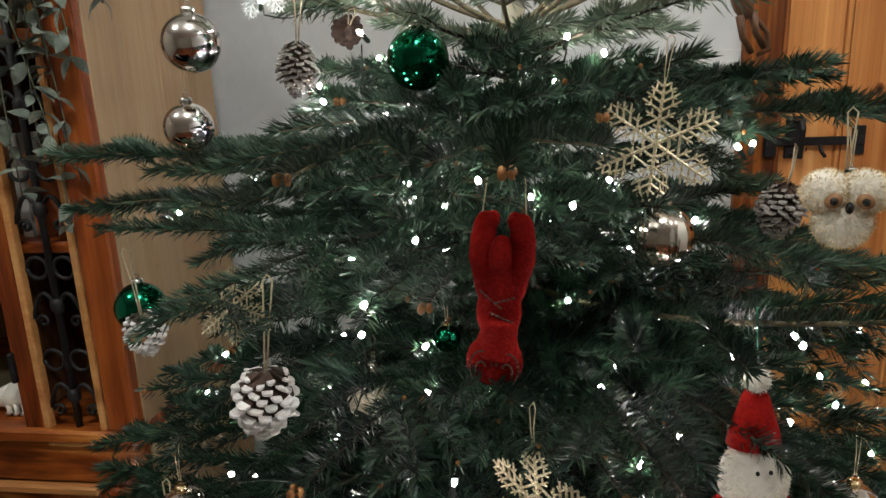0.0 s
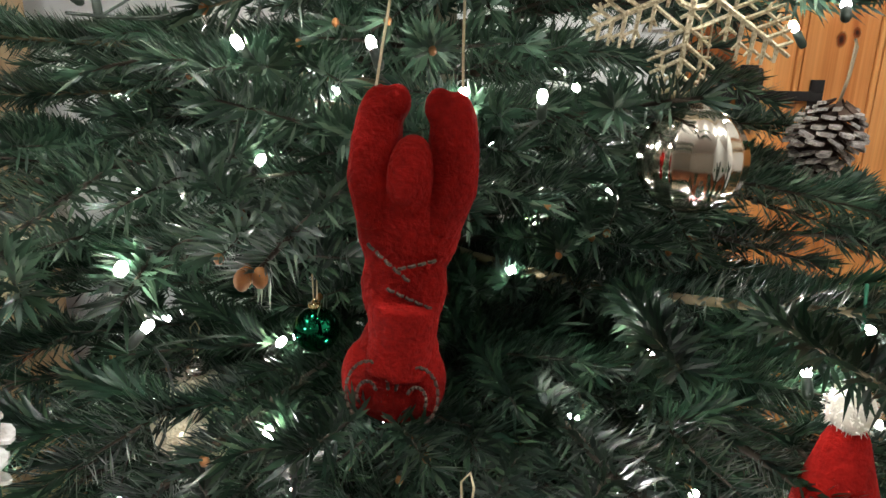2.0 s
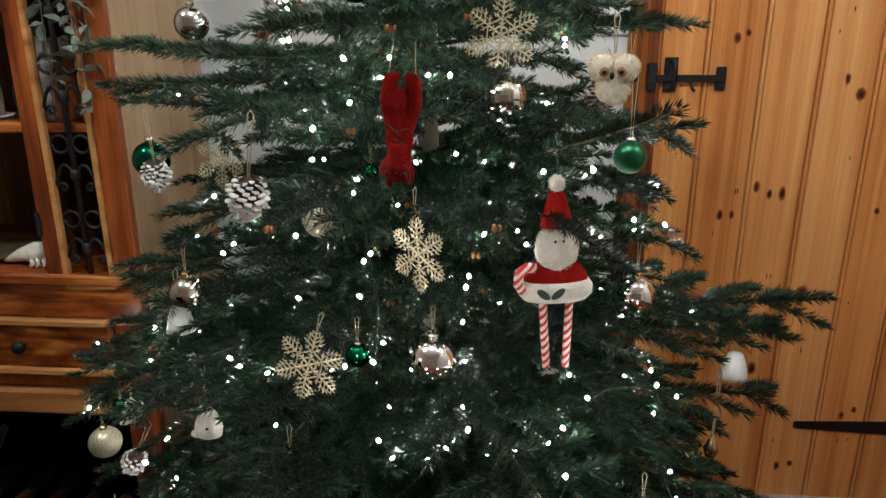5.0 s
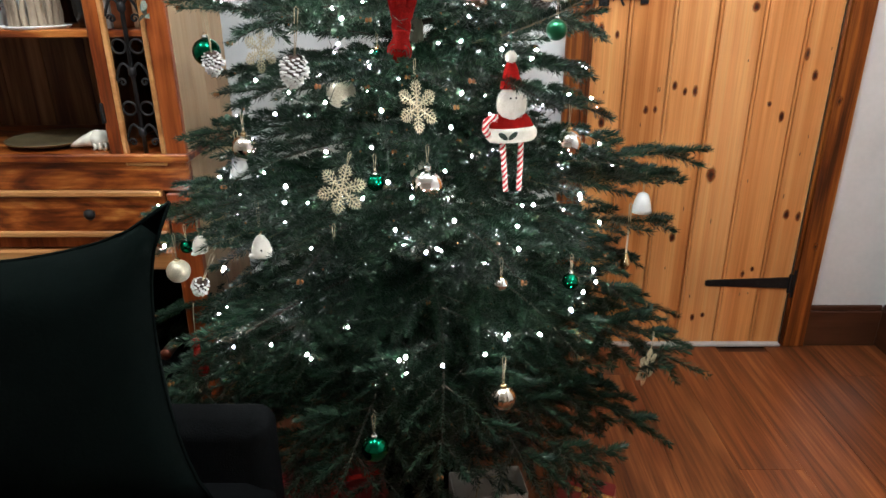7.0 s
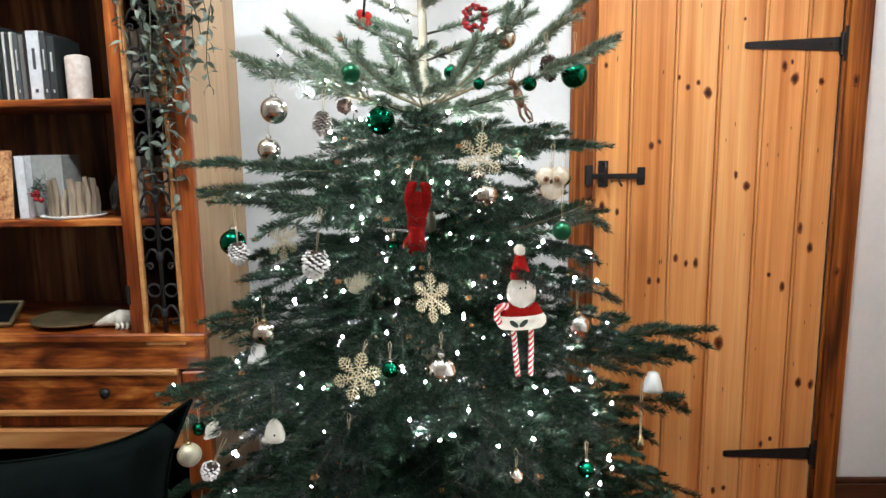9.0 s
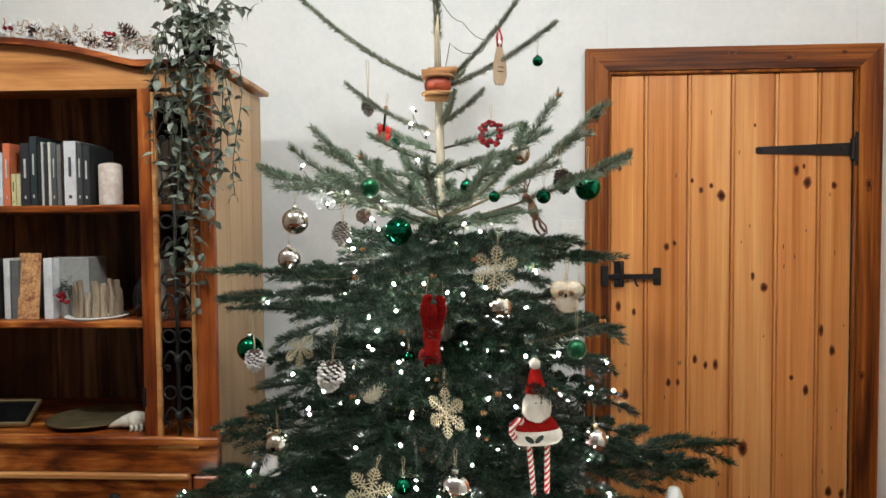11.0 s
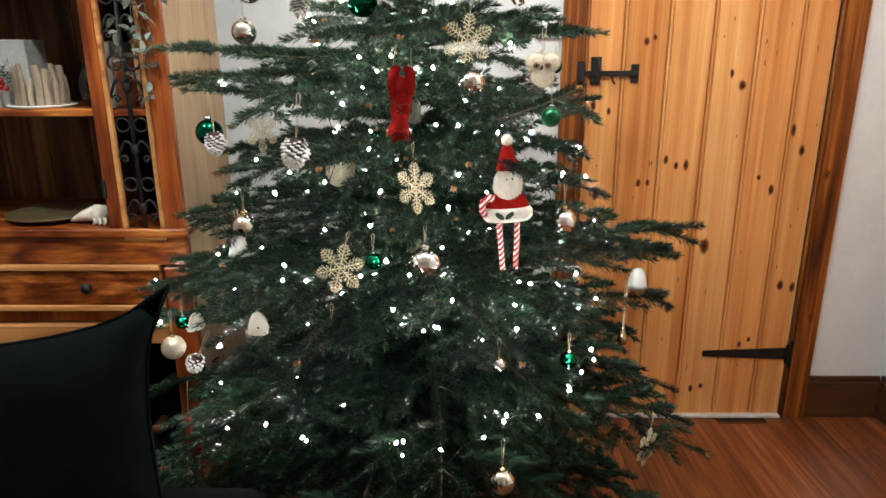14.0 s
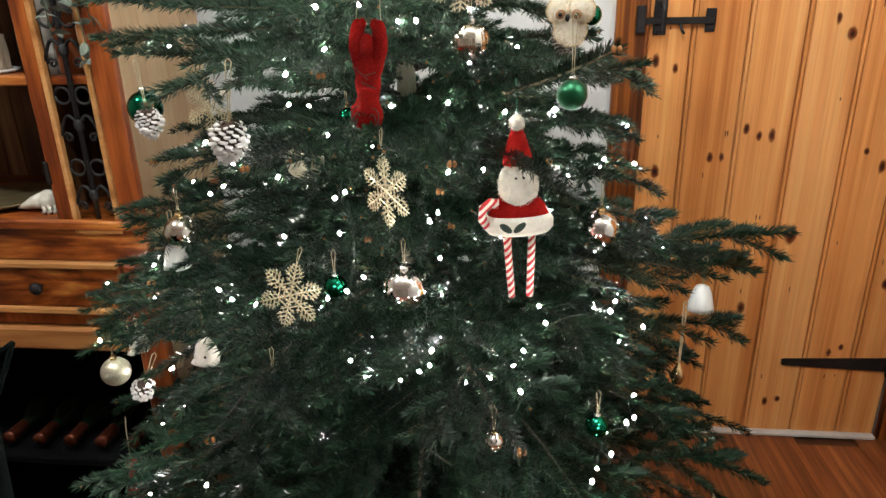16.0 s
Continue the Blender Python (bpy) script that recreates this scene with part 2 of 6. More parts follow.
SILVER = plain("silver_glass", (0.74, 0.70, 0.64), (0.82, 0.78, 0.72), rough=0.05, metal=1.0, scale=20, bump=0.0)
SILVER_RIB = plain("ribbed_silver", (0.70, 0.62, 0.52), (0.80, 0.74, 0.64), rough=0.12, metal=1.0, scale=20, bump=0.0)
GOLD = plain("gold_cap", (0.55, 0.40, 0.20), (0.66, 0.50, 0.28), rough=0.25, metal=1.0, scale=60, bump=0.1)
SILVERCAP = plain("silver_cap", (0.6, 0.58, 0.54), (0.7, 0.68, 0.62), rough=0.25, metal=1.0, scale=60, bump=0.1)
GLIT_GOLD = glitter("gold_glitter", (0.38, 0.30, 0.17), (0.86, 0.76, 0.54), 900, metal=0.6, rough=0.35)
GLIT_PALE = glitter("pale_gold_glitter", (0.42, 0.36, 0.24), (0.85, 0.78, 0.6), 800, metal=0.6, rough=0.35)
GLIT_WHITE = glitter("frosted_glitter", (0.6, 0.62, 0.62), (0.9, 0.9, 0.9), 900, metal=0.2, rough=0.3)
RED_FELT = plain("red_felt", (0.20, 0.004, 0.003), (0.33, 0.009, 0.006), rough=0.95, scale=320, bump=0.8, sheen=0.0, spec=0.12)
# darker copy of red_felt: shade from the boughs overhead put into the colour
SHADED_RED_FELT = plain("shaded_red_felt", (0.13, 0.0028, 0.002), (0.23, 0.006, 0.004), rough=0.95, scale=320, bump=0.9, spec=0.1)
DARK_THREAD = plain("dark_thread", (0.030, 0.014, 0.008), (0.06, 0.03, 0.016), rough=0.8, scale=200)
WHITE_FELT = plain("cream_felt", (0.72, 0.66, 0.56), (0.84, 0.79, 0.70), rough=0.95, scale=260, bump=0.8, spec=0.2)
FUR = island("cream_fur", [(0, (0.55, 0.38, 0.20)), (0.6, (0.76, 0.61, 0.38)), (1, (0.86, 0.76, 0.56))], 0.9, 0.2)
FUR_WHITE = island("white_fleece", [(0, (0.70, 0.64, 0.55)), (1, (0.86, 0.82, 0.75))], 0.95, 0.2)
STRIPE = candy("candy_stripe")
HOLLY = plain("holly_green", (0.006, 0.015, 0.008), (0.011, 0.026, 0.013), rough=0.6, scale=100)
EYE_BROWN = plain("eye_brown", (0.16, 0.065, 0.02), (0.30, 0.14, 0.05), rough=0.5, scale=100, bump=0)
BLACK = plain("shiny_black", (0.006, 0.006, 0.006), (0.012, 0.012, 0.012), rough=0.2, scale=60, bump=0)
TWINE = plain("jute_twine", (0.42, 0.33, 0.20), (0.58, 0.48, 0.33), rough=0.9, scale=400, bump=0.4)
GREENCORD = plain("green_cord", (0.01, 0.10, 0.055), (0.02, 0.16, 0.09), rough=0.7, scale=300, bump=0.3)
CONE = island("cone_scale", [(0, (0.028, 0.013, 0.008)), (1, (0.075, 0.036, 0.02))], 0.7)
CONE_TIP = plain("white_frosting", (0.50, 0.45, 0.42), (0.80, 0.77, 0.75), rough=0.8, scale=300, bump=0.4)
CONE_DUST = plain("dusted_scale", (0.10, 0.075, 0.06), (0.46, 0.42, 0.39), rough=0.8, scale=420, bump=0.4)
CINNAMON = plain("cinnamon_bark", (0.26, 0.11, 0.04), (0.40, 0.20, 0.08), rough=0.8, scale=90, stretch=(0.2, 1, 1), bump=0.5)
ORANGE_DRY = plain("dried_orange", (0.20, 0.02, 0.012), (0.34, 0.06, 0.02), rough=0.45, scale=120, bump=0.5)
RED_GLOSS = plain("glossy_red", (0.38, 0.012, 0.012), (0.50, 0.03, 0.02), rough=0.2, scale=80, bump=0.1)
BERRY = plain("red_berry", (0.13, 0.005, 0.009), (0.30, 0.010, 0.014), rough=0.25, scale=100, bump=0.1)
PLY = plain("plywood", (0.30, 0.20, 0.12), (0.40, 0.28, 0.18), rough=0.7, scale=80, stretch=(1, 1, 0.15), bump=0.2)
DEER_BROWN = plain("deer_brown", (0.10, 0.04, 0.018), (0.18, 0.08, 0.035), rough=0.4, scale=80)
PORCELAIN = plain("white_porcelain", (0.75, 0.74, 0.71), (0.83, 0.82, 0.79), rough=0.3, scale=40, bump=0.05)
VELVET = plain("dark_green_velvet", (0.0014, 0.0026, 0.0023), (0.0026, 0.0044, 0.0038), rough=1.0, scale=160, bump=0.3, spec=0.03)
SAGE = plain("sage_linen", (0.20, 0.23, 0.20), (0.27, 0.30, 0.26), rough=0.95, scale=400, bump=0.5)
# sofa fabric; on the bookcase's lower bay it stands in for shade
CHARCOAL = plain("charcoal_fabric_and_shade", (0.002, 0.0022, 0.0024), (0.0045, 0.0048, 0.005), rough=0.95, scale=300, bump=0.5, spec=0.05)
LEAF = plain("ivy_leaf", (0.07, 0.10, 0.07), (0.33, 0.37, 0.31), rough=0.5, scale=60, bump=0.2, vary=0.35)
STEM = plain("ivy_stem", (0.05, 0.06, 0.035), (0.09, 0.09, 0.05), rough=0.7, scale=60)
PAGES = plain("book_pages", (0.55, 0.48, 0.36), (0.68, 0.61, 0.49), rough=0.9, scale=300, stretch=(6, 1, 0.1), bump=0.4)
WAX = plain("printed_wax", (0.52, 0.40, 0.34), (0.78, 0.74, 0.68), rough=0.5, scale=70, bump=0.05)
LOG = plain("log_bark", (0.14, 0.10, 0.065), (0.36, 0.28, 0.20), rough=0.9, scale=60, stretch=(1, 1, 0.25), bump=0.8)
BONE = plain("bone", (0.62, 0.57, 0.47), (0.78, 0.74, 0.66), rough=0.6, scale=60, bump=0.3)
BRASS = plain("tarnished_brass", (0.14, 0.11, 0.06), (0.30, 0.24, 0.13), rough=0.4, metal=0.7, scale=30, bump=0.2)
PICTURE = plain("autumn_print", (0.16, 0.02, 0.006), (0.80, 0.46, 0.20), rough=0.6, scale=130, bump=0)
BOTTLE = plain("dark_bottle_glass", (0.004, 0.008, 0.005), (0.008, 0.014, 0.008), rough=0.08, scale=20, bump=0)
FOIL = plain("copper_foil", (0.11, 0.025, 0.012), (0.18, 0.045, 0.02), rough=0.35, metal=0.6, scale=80)
PAPER_RED = plain("red_gift_paper", (0.16, 0.006, 0.008), (0.24, 0.012, 0.012), rough=0.5, scale=40)
PAPER_WHITE = plain("white_gift_paper", (0.55, 0.5, 0.45), (0.66, 0.61, 0.55), rough=0.6, scale=40)
KRAFT = plain("kraft_paper", (0.36, 0.24, 0.13), (0.46, 0.32, 0.19), rough=0.8, scale=60)
THRESHOLD = plain("pale_threshold", (0.5, 0.47, 0.44), (0.62, 0.59, 0.56), rough=0.6, scale=60)
SWITCH = plain("white_plastic", (0.78, 0.78, 0.76), (0.82, 0.82, 0.8), rough=0.35, scale=30, bump=0)


def cloth(name, colour, rough=0.7):
    return plain(name, tuple(c * 0.8 for c in colour), tuple(min(1, c * 1.15) for c in colour), rough=rough, scale=70, bump=0.1)


# ---- mesh building ----


class Build:
    """Gathers pieces of one mesh; each piece has the number of its material."""

    def __init__(self):
        self.v, self.f, self.m = [], [], []

    def add(self, verts, faces, mi=0):
        n = len(self.v)
        self.v += [tuple(p) for p in verts]
        self.f += [tuple(n + i for i in f) for f in faces]
        self.m += [mi] * len(faces)
        return self

    def box(self, c, s, b=0.002, mi=0, turn=None):
        c, h = Vector(c), Vector(s) / 2
        b = min(b, *(x * 0.45 for x in h))
        signs = [(x, y, z) for x in (-1, 1) for y in (-1, 1) for z in (-1, 1)]
        verts, idx = [], {}
        for g in signs:
            for k in range(3):
                p = Vector([g[a] * (h[a] - (0 if a == k else b)) for a in range(3)])
                idx[g, k] = len(verts)
                verts.append(p)
        faces = []
        for k in range(3):
            o = [a for a in range(3) if a != k]
            for s1 in (-1, 1):
                quad = []
                for u, w in ((-1, -1), (1, -1), (1, 1), (-1, 1)):
                    g = [0, 0, 0]
                    g[k], g[o[0]], g[o[1]] = s1, u, w
                    quad.append(idx[tuple(g), k])
                faces.append(quad)
        for k in range(3):
            for l in range(k + 1, 3):
                a = 3 - k - l
                for s1 in (-1, 1):
                    for s2 in (-1, 1):
                        g1, g2 = [0, 0, 0], [0, 0, 0]
                        g1[k] = g2[k] = s1
                        g1[l] = g2[l] = s2
                        g1[a], g2[a] = -1, 1
                        g1, g2 = tuple(g1), tuple(g2)
                        faces.append([idx[g1, k], idx[g1, l], idx[g2, l], idx[g2, k]])
        faces += [[idx[g, 0], idx[g, 1], idx[g, 2]] for g in signs]
        good = []
        for f in faces:
            mid = sum((verts[i] for i in f), Vector()) / len(f)
            nrm = (verts[f[1]] - verts[f[0]]).cross(verts[f[2]] - verts[f[1]])
            good.append(f if nrm.dot(mid) > 0 else f[::-1])
        if turn is not None:
            verts = [turn @ p for p in verts]
        return self.add([c + p for p in verts], good, mi)

    def tube(self, pts, r, sides=6, mi=0, cap=True):
        pts = [Vector(p) for p in pts]
        n = len(pts)
        rs = r if isinstance(r, (list, tuple)) else [r] * n
        verts, faces = [], []
        ref = Vector((0.31, 0.17, 0.93))
        for i, p in enumerate(pts):
            t = (pts[min(i + 1, n - 1)] - pts[max(i - 1, 0)])
            t = t.normalized() if t.length > 1e-9 else Vector((0, 0, 1))
            if abs(t.dot(ref)) > 0.95:
                ref = Vector((0.9, 0.3, 0.1))
            u = t.cross(ref).normalized()
            w = t.cross(u)
            ref = -w
            for k in range(sides):
                a = 2 * math.pi * k / sides
                verts.append(p + (u * math.cos(a) + w * math.sin(a)) * rs[i])
        for i in range(n - 1):
            for k in range(sides):
                k2 = (k + 1) % sides
                faces.append((i * sides + k, (i + 1) * sides + k, (i + 1) * sides + k2, i * sides + k2))
        if cap:
            faces.append(tuple(range(sides)))
            faces.append(tuple((n - 1) * sides + k for k in reversed(range(sides))))
        return self.add(verts, faces, mi)

    def lathe(self, prof, c=(0, 0, 0), segs=24, mi=0, rib=0.0, ribs=12, m=None):
        """prof: radius, height from bottom to top. rib: depth of upright flutes."""
        verts, faces = [], []
        n = len(prof)
        for r, z in prof:
            for k in range(segs):
                a = 2 * math.pi * k / segs
                q = r * (1 - rib * (0.5 + 0.5 * math.cos(a * ribs)))
                verts.append(Vector((q * math.cos(a), q * math.sin(a), z)))
        for i in range(n - 1):
            for k in range(segs):
                k2 = (k + 1) % segs
                faces.append((i * segs + k, i * segs + k2, (i + 1) * segs + k2, (i + 1) * segs + k))
        if prof[0][0] > 1e-5:
            faces.append(tuple(reversed(range(segs))))
        if prof[-1][0] > 1e-5:
            faces.append(tuple((n - 1) * segs + k for k in range(segs)))
        if m is not None:
            verts = [m @ p for p in verts]
        c = Vector(c)
        return self.add([c + p for p in verts], faces, mi)

    def blob(self, c, s, mi=0, segs=16, rings=10, rough=0.0, m=None, seed=0):
        prof = [(math.sin(math.pi * i / rings), -math.cos(math.pi * i / rings)) for i in range(rings + 1)]
        verts, faces = [], []
        for r, z in prof:
            for k in range(segs):
                a = 2 * math.pi * k / segs
                p = Vector((r * math.cos(a), r * math.sin(a), z))
                if rough:
                    p = p * (1 + rough * noise.noise(p * 2.3 + Vector((seed, seed * 0.7, 0))))
                p = Vector((p.x * s[0], p.y * s[1], p.z * s[2]))
                verts.append(m @ p if m is not None else p)
        for i in range(rings):
            for k in range(segs):
                k2 = (k + 1) % segs
                faces.append((i * segs + k, i * segs + k2, (i + 1) * segs + k2, (i + 1) * segs + k))
        c = Vector(c)
        return self.add([c + p for p in verts], faces, mi)

    def prism(self, outline, y0, y1, mi=0):
        """An outline in x and z, from y0 (front) to y1."""
        n = len(outline)
        verts = [(x, y0, z) for x, z in outline] + [(x, y1, z) for x, z in outline]
        faces = [tuple(range(n)), tuple(reversed(range(n, 2 * n)))]
        faces += [(i, i + n, (i + 1) % n + n, (i + 1) % n) for i in range(n)]
        return self.add(verts, faces, mi)

    def mesh(self, name, mats, smooth=False, fix=False):
        me = bpy.data.meshes.new(name)
        me.from_pydata(self.v, [], self.f)
        for m in mats if isinstance(mats, (list, tuple)) else [mats]:
            me.materials.append(m)
        me.polygons.foreach_set("material_index", self.m)
        me.polygons.foreach_set("use_smooth", [smooth] * len(self.f))
        if fix:
            bm = bmesh.new()
            bm.from_mesh(me)
            bmesh.ops.remove_doubles(bm, verts=bm.verts, dist=1e-6)
            bmesh.ops.recalc_face_normals(bm, faces=bm.faces)
            bm.to_mesh(me)
            bm.free()
        me.update()
        return me

    def thing(self, name, mats, label="", category="", loc=(0, 0, 0), smooth=False, group="", kind="", fix=False, rot=None):
        ob = new(name, self.mesh(name, mats, smooth, fix))
        ob.location = loc
        if rot:
            ob.rotation_euler = rot
        return tagged(ob, label, category, group, kind)

    def part(self, name, mats, parent, label="", smooth=False, fix=False, loc=(0, 0, 0), kind=""):
        ob = new(name, self.mesh(name, mats, smooth, fix))
        ob.parent, ob.location = parent, loc
        return tagged(ob, label, kind=kind)


def empty(name, loc, label, category, group="", rot=None, kind=""):
    ob = new(name)
    ob.location, ob.empty_display_size = loc, 0.05
    if rot:
        ob.rotation_euler = rot
    return tagged(ob, label, category, group, kind)


def share(name, me, parent, loc=(0, 0, 0), rot=(0, 0, 0), scale=(1, 1, 1)):
    ob = new(name, me)
    ob.parent, ob.location, ob.rotation_euler, ob.scale = parent, loc, rot, scale
    return ob


# ---- the room ----
NORTH, EAST, WEST, SOUTH, TOP = 2.21, 2.24, -2.2, -2.6, 2.62
D0, D1, DH = 1.037, 1.852, 1.985          # the leaf of the plank door
E0, E1 = 1.22, 2.02                        # the opening in the side wall

b = Build()
b.box(((WEST + D0 - 0.012) / 2 - 0.1, NORTH + 0.08, TOP / 2), (D0 - 0.012 - WEST + 0.2, 0.16, TOP), 0.001)
b.box(((EAST + D1 + 0.012) / 2 + 0.1, NORTH + 0.08, TOP / 2), (EAST - D1 - 0.012 + 0.2, 0.16, TOP), 0.001)
b.box(((D0 + D1) / 2, NORTH + 0.08, (TOP + DH + 0.012) / 2), (D1 - D0 + 0.024, 0.16, TOP - DH - 0.012), 0.001)
b.thing("wall_north", PLASTER, "white painted plaster wall behind the tree", "wall", kind="structure")
b = Build()
b.box((EAST + 0.08, (SOUTH + E0 - 0.012) / 2, TOP / 2), (0.16, E0 - 0.012 - SOUTH, TOP), 0.001)
b.box((EAST + 0.08, (NORTH + E1 + 0.012) / 2, TOP / 2), (0.16, NORTH - E1 - 0.012, TOP), 0.001)
b.box((EAST + 0.08, (E0 + E1) / 2, (TOP + DH + 0.012) / 2), (0.16, E1 - E0 + 0.024, TOP - DH - 0.012), 0.001)
b.thing("wall_east", PLASTER, "white painted plaster side wall", "wall", kind="structure")
# unseen west and south walls, coloured to hold back fill light
Build().box((WEST - 0.08, -0.2, TOP / 2), (0.16, 4.8, TOP), 0.001).thing("wall_west", BOUNCE_CUT, "unseen beige wall, toned down to cut bounced light", "wall", kind="structure")
Build().box((0, SOUTH - 0.08, TOP / 2), (4.8, 0.16, TOP), 0.001).thing("wall_south", BOUNCE_CUT, "unseen beige wall, toned down to cut bounced light", "wall", kind="structure")
Build().box((0, -0.2, TOP + 0.06), (4.9, 5.2, 0.12), 0.001).thing("ceiling", CEIL, "plain white ceiling", "ceiling", kind="structure")
floor = Build().box((0, -0.2, -0.06), (4.9, 5.2, 0.1), 0.001).thing("floor", SKIRT_Y, "reddish brown wooden plank floor", "floor", kind="structure")
# closing boards behind the two doors
Build().box((1.45, NORTH + 0.175, 1.05), (1.1, 0.02, 2.1), 0.001).thing("door_backing", PLASTER, "plain wall behind the plank door", "wall", kind="structure")
Build().box((EAST + 0.175, 1.62, 1.05), (0.02, 1.0, 2.1), 0.001).thing("door_backing", PLASTER, "plain wall behind the side door", "wall", kind="structure")


def skirting(x0, x1, name="baseboard"):
    s = Build()
    s.box(((x0 + x1) / 2, NORTH - 0.009, 0.075), (x1 - x0, 0.018, 0.15), 0.003)
    s.box(((x0 + x1) / 2, NORTH - 0.006, 0.161), (x1 - x0, 0.012, 0.02), 0.004)
    s.thing(name, SKIRT, "dark brown stained wooden skirting board", "skirting board", kind="structure")


skirting(WEST, 0.957)
skirting(1.94, EAST - 0.02)
for y0, y1 in ((SOUTH, E0 - 0.08), (E1 + 0.08, NORTH)):
    s = Build()
    s.box((EAST - 0.009, (y0 + y1) / 2, 0.075), (0.018, y1 - y0, 0.15), 0.003)
    s.box((EAST - 0.006, (y0 + y1) / 2, 0.161), (0.012, y1 - y0, 0.02), 0.004)
    s.thing("baseboard", SKIRT_Y, "dark brown stained wooden skirting board", "skirting board", kind="structure")


def mitred(x0, x1, z1, w, y0, y1, knots=()):
    """Door surround of three mitred boards."""
    trim = empty("door_trim", (0, 0, 0), "dark stained pine architrave round the door", "architrave", kind="structure")
    Build().prism([(x0 - w, 0.002), (x0, 0.002), (x0, z1), (x0 - w, z1 + w)], y0, y1).part("trim_board", PINE_DARK, trim, fix=True)
    Build().prism([(x1, 0.002), (x1 + w, 0.002), (x1 + w, z1 + w), (x1, z1)], y0, y1).part("trim_board", PINE_DARK, trim, fix=True)
    Build().prism([(x0 - w, z1 + w), (x0, z1), (x1, z1), (x1 + w, z1 + w)], y0, y1).part("trim_board", PINE_DARK_X, trim, fix=True)
    # the rounded inner bead
    for p, q in (((x0 + 0.006, 0.003), (x0 + 0.006, z1 - 0.006)), ((x1 - 0.006, 0.003), (x1 - 0.006, z1 - 0.006)), ((x0, z1 - 0.006), (x1, z1 - 0.006))):
        Build().tube([(p[0], y0 + 0.012, p[1]), (q[0], y0 + 0.012, q[1])], 0.0065, 8).part("bead", PINE_DARK, trim, smooth=True)
    for kx, kz, rx, rz in knots:
        Build().blob((kx, y0 + 0.0001, kz), (rx, 0.0006, rz), 0, 16, 6).part("knot", KNOT, trim, "dark brown knot", smooth=True)
    return trim


mitred(D0 - 0.012, D1 + 0.012, DH + 0.012, 0.076, NORTH - 0.024, NORTH + 0.001,
       [(1.44, DH + 0.065, 0.022, 0.013), (1.63, DH + 0.045, 0.026, 0.016), (1.23, DH + 0.035, 0.016, 0.010), (1.81, DH + 0.06, 0.014, 0.01), (D1 + 0.045, 1.60, 0.016, 0.03), (D1 + 0.03, 0.95, 0.013, 0.022), (D1 + 0.055, 0.42, 0.012, 0.02), (D0 - 0.05, 1.83, 0.010, 0.02)])


def iron_strap(parent, x_tip, x_edge, z, y, name="hinge"):
    """A T-hinge: tapered strap, upright plate, pin and screw heads."""
    s = Build()
    s.prism([(x_tip, z - 0.008), (x_tip + 0.006, z - 0.011), (x_edge - 0.012, z - 0.022), (x_edge - 0.012, z + 0.022), (x_tip + 0.006, z + 0.011), (x_tip, z + 0.008)], y - 0.006, y)
    s.box((x_edge + 0.014, y - 0.012, z), (0.028, 0.006, 0.115), 0.002)
    s.tube([(x_edge - 0.006, y - 0.012, z - 0.036), (x_edge - 0.006, y - 0.012, z + 0.036)], 0.008, 10)
    for k in range(4):
        x = x_tip + 0.02 + (x_edge - x_tip - 0.06) * k / 3
        s.blob((x, y - 0.006, z), (0.005, 0.003, 0.005), segs=8, rings=5)
    s.part(name, IRON, parent, "black wrought iron strap hinge", fix=True)


def plank_door(name, label, x0, x1, edges, z1, y, knots=()):
    """Boards with a bead at every joint, ledges behind, knots let into the boards."""
    door = empty(name, (0, 0, 0), label, "door", kind="structure")
    cuts = [x0, *edges, x1]
    for k in range(len(cuts) - 1):
        a, c = cuts[k], cuts[k + 1]
        w = c - a - 0.003
        s = Build()
        bead = 0.011 if k else 0.0
        s.prism([(a + 0.0015, 0.012), (c - 0.0015, 0.012), (c - 0.0015, z1), (a + 0.0015, z1)], y + 0.008, y + 0.03)
        n0, n1 = a + 0.003 + bead, c - 0.003
        s.prism([(n0, 0.012), (n1, 0.012), (n1, z1), (n0, z1)], y, y + 0.0085)
        if bead:
            s.tube([(a + 0.0078, y + 0.0050, 0.013), (a + 0.0078, y + 0.0050, z1 - 0.001)], 0.0058, 10)
        board = s.part("board", PINE, door, fix=True)
        for kx, kz, rx, rz in knots:
            if n0 + 0.003 < kx < n1 - 0.003:
                rx2 = min(rx * 1.18, kx - n0 + 0.004, n1 - kx + 0.004)
                long = 1.95 if abs(math.sin(kx * 91 + kz * 57)) > 0.55 else 1.35
                tilt = Matrix.Rotation(0.5 * math.sin(kz * 83) if rx > 0.011 else 0.0, 3, "Y")
                Build().blob((kx, y + 0.0001, kz), (rx2, 0.0006, rz * long), 0, 16, 6, m=tilt).part("knot", KNOT, board, "dark brown knot", smooth=True)
        rnd = random.Random(int(a * 1000))
        flecks = Build()
        for q in range(rnd.randint(4, 7)):            # short resin pockets
            flecks.blob((rnd.uniform(n0 + 0.01, n1 - 0.01), y, rnd.uniform(0.1, z1 - 0.1)), (0.0016, 0.0005, rnd.uniform(0.005, 0.011)), 0, 6, 4)
        flecks.part("resin_pocket", DARK_THREAD, board, "dark resin pockets", smooth=True, kind="stuff")
    for z in (0.25, 1.0, 1.72):
        Build().box(((x0 + x1) / 2, y + 0.042, z), (x1 - x0 - 0.06, 0.022, 0.12), 0.004).part("ledge", PINE, door)
    return door


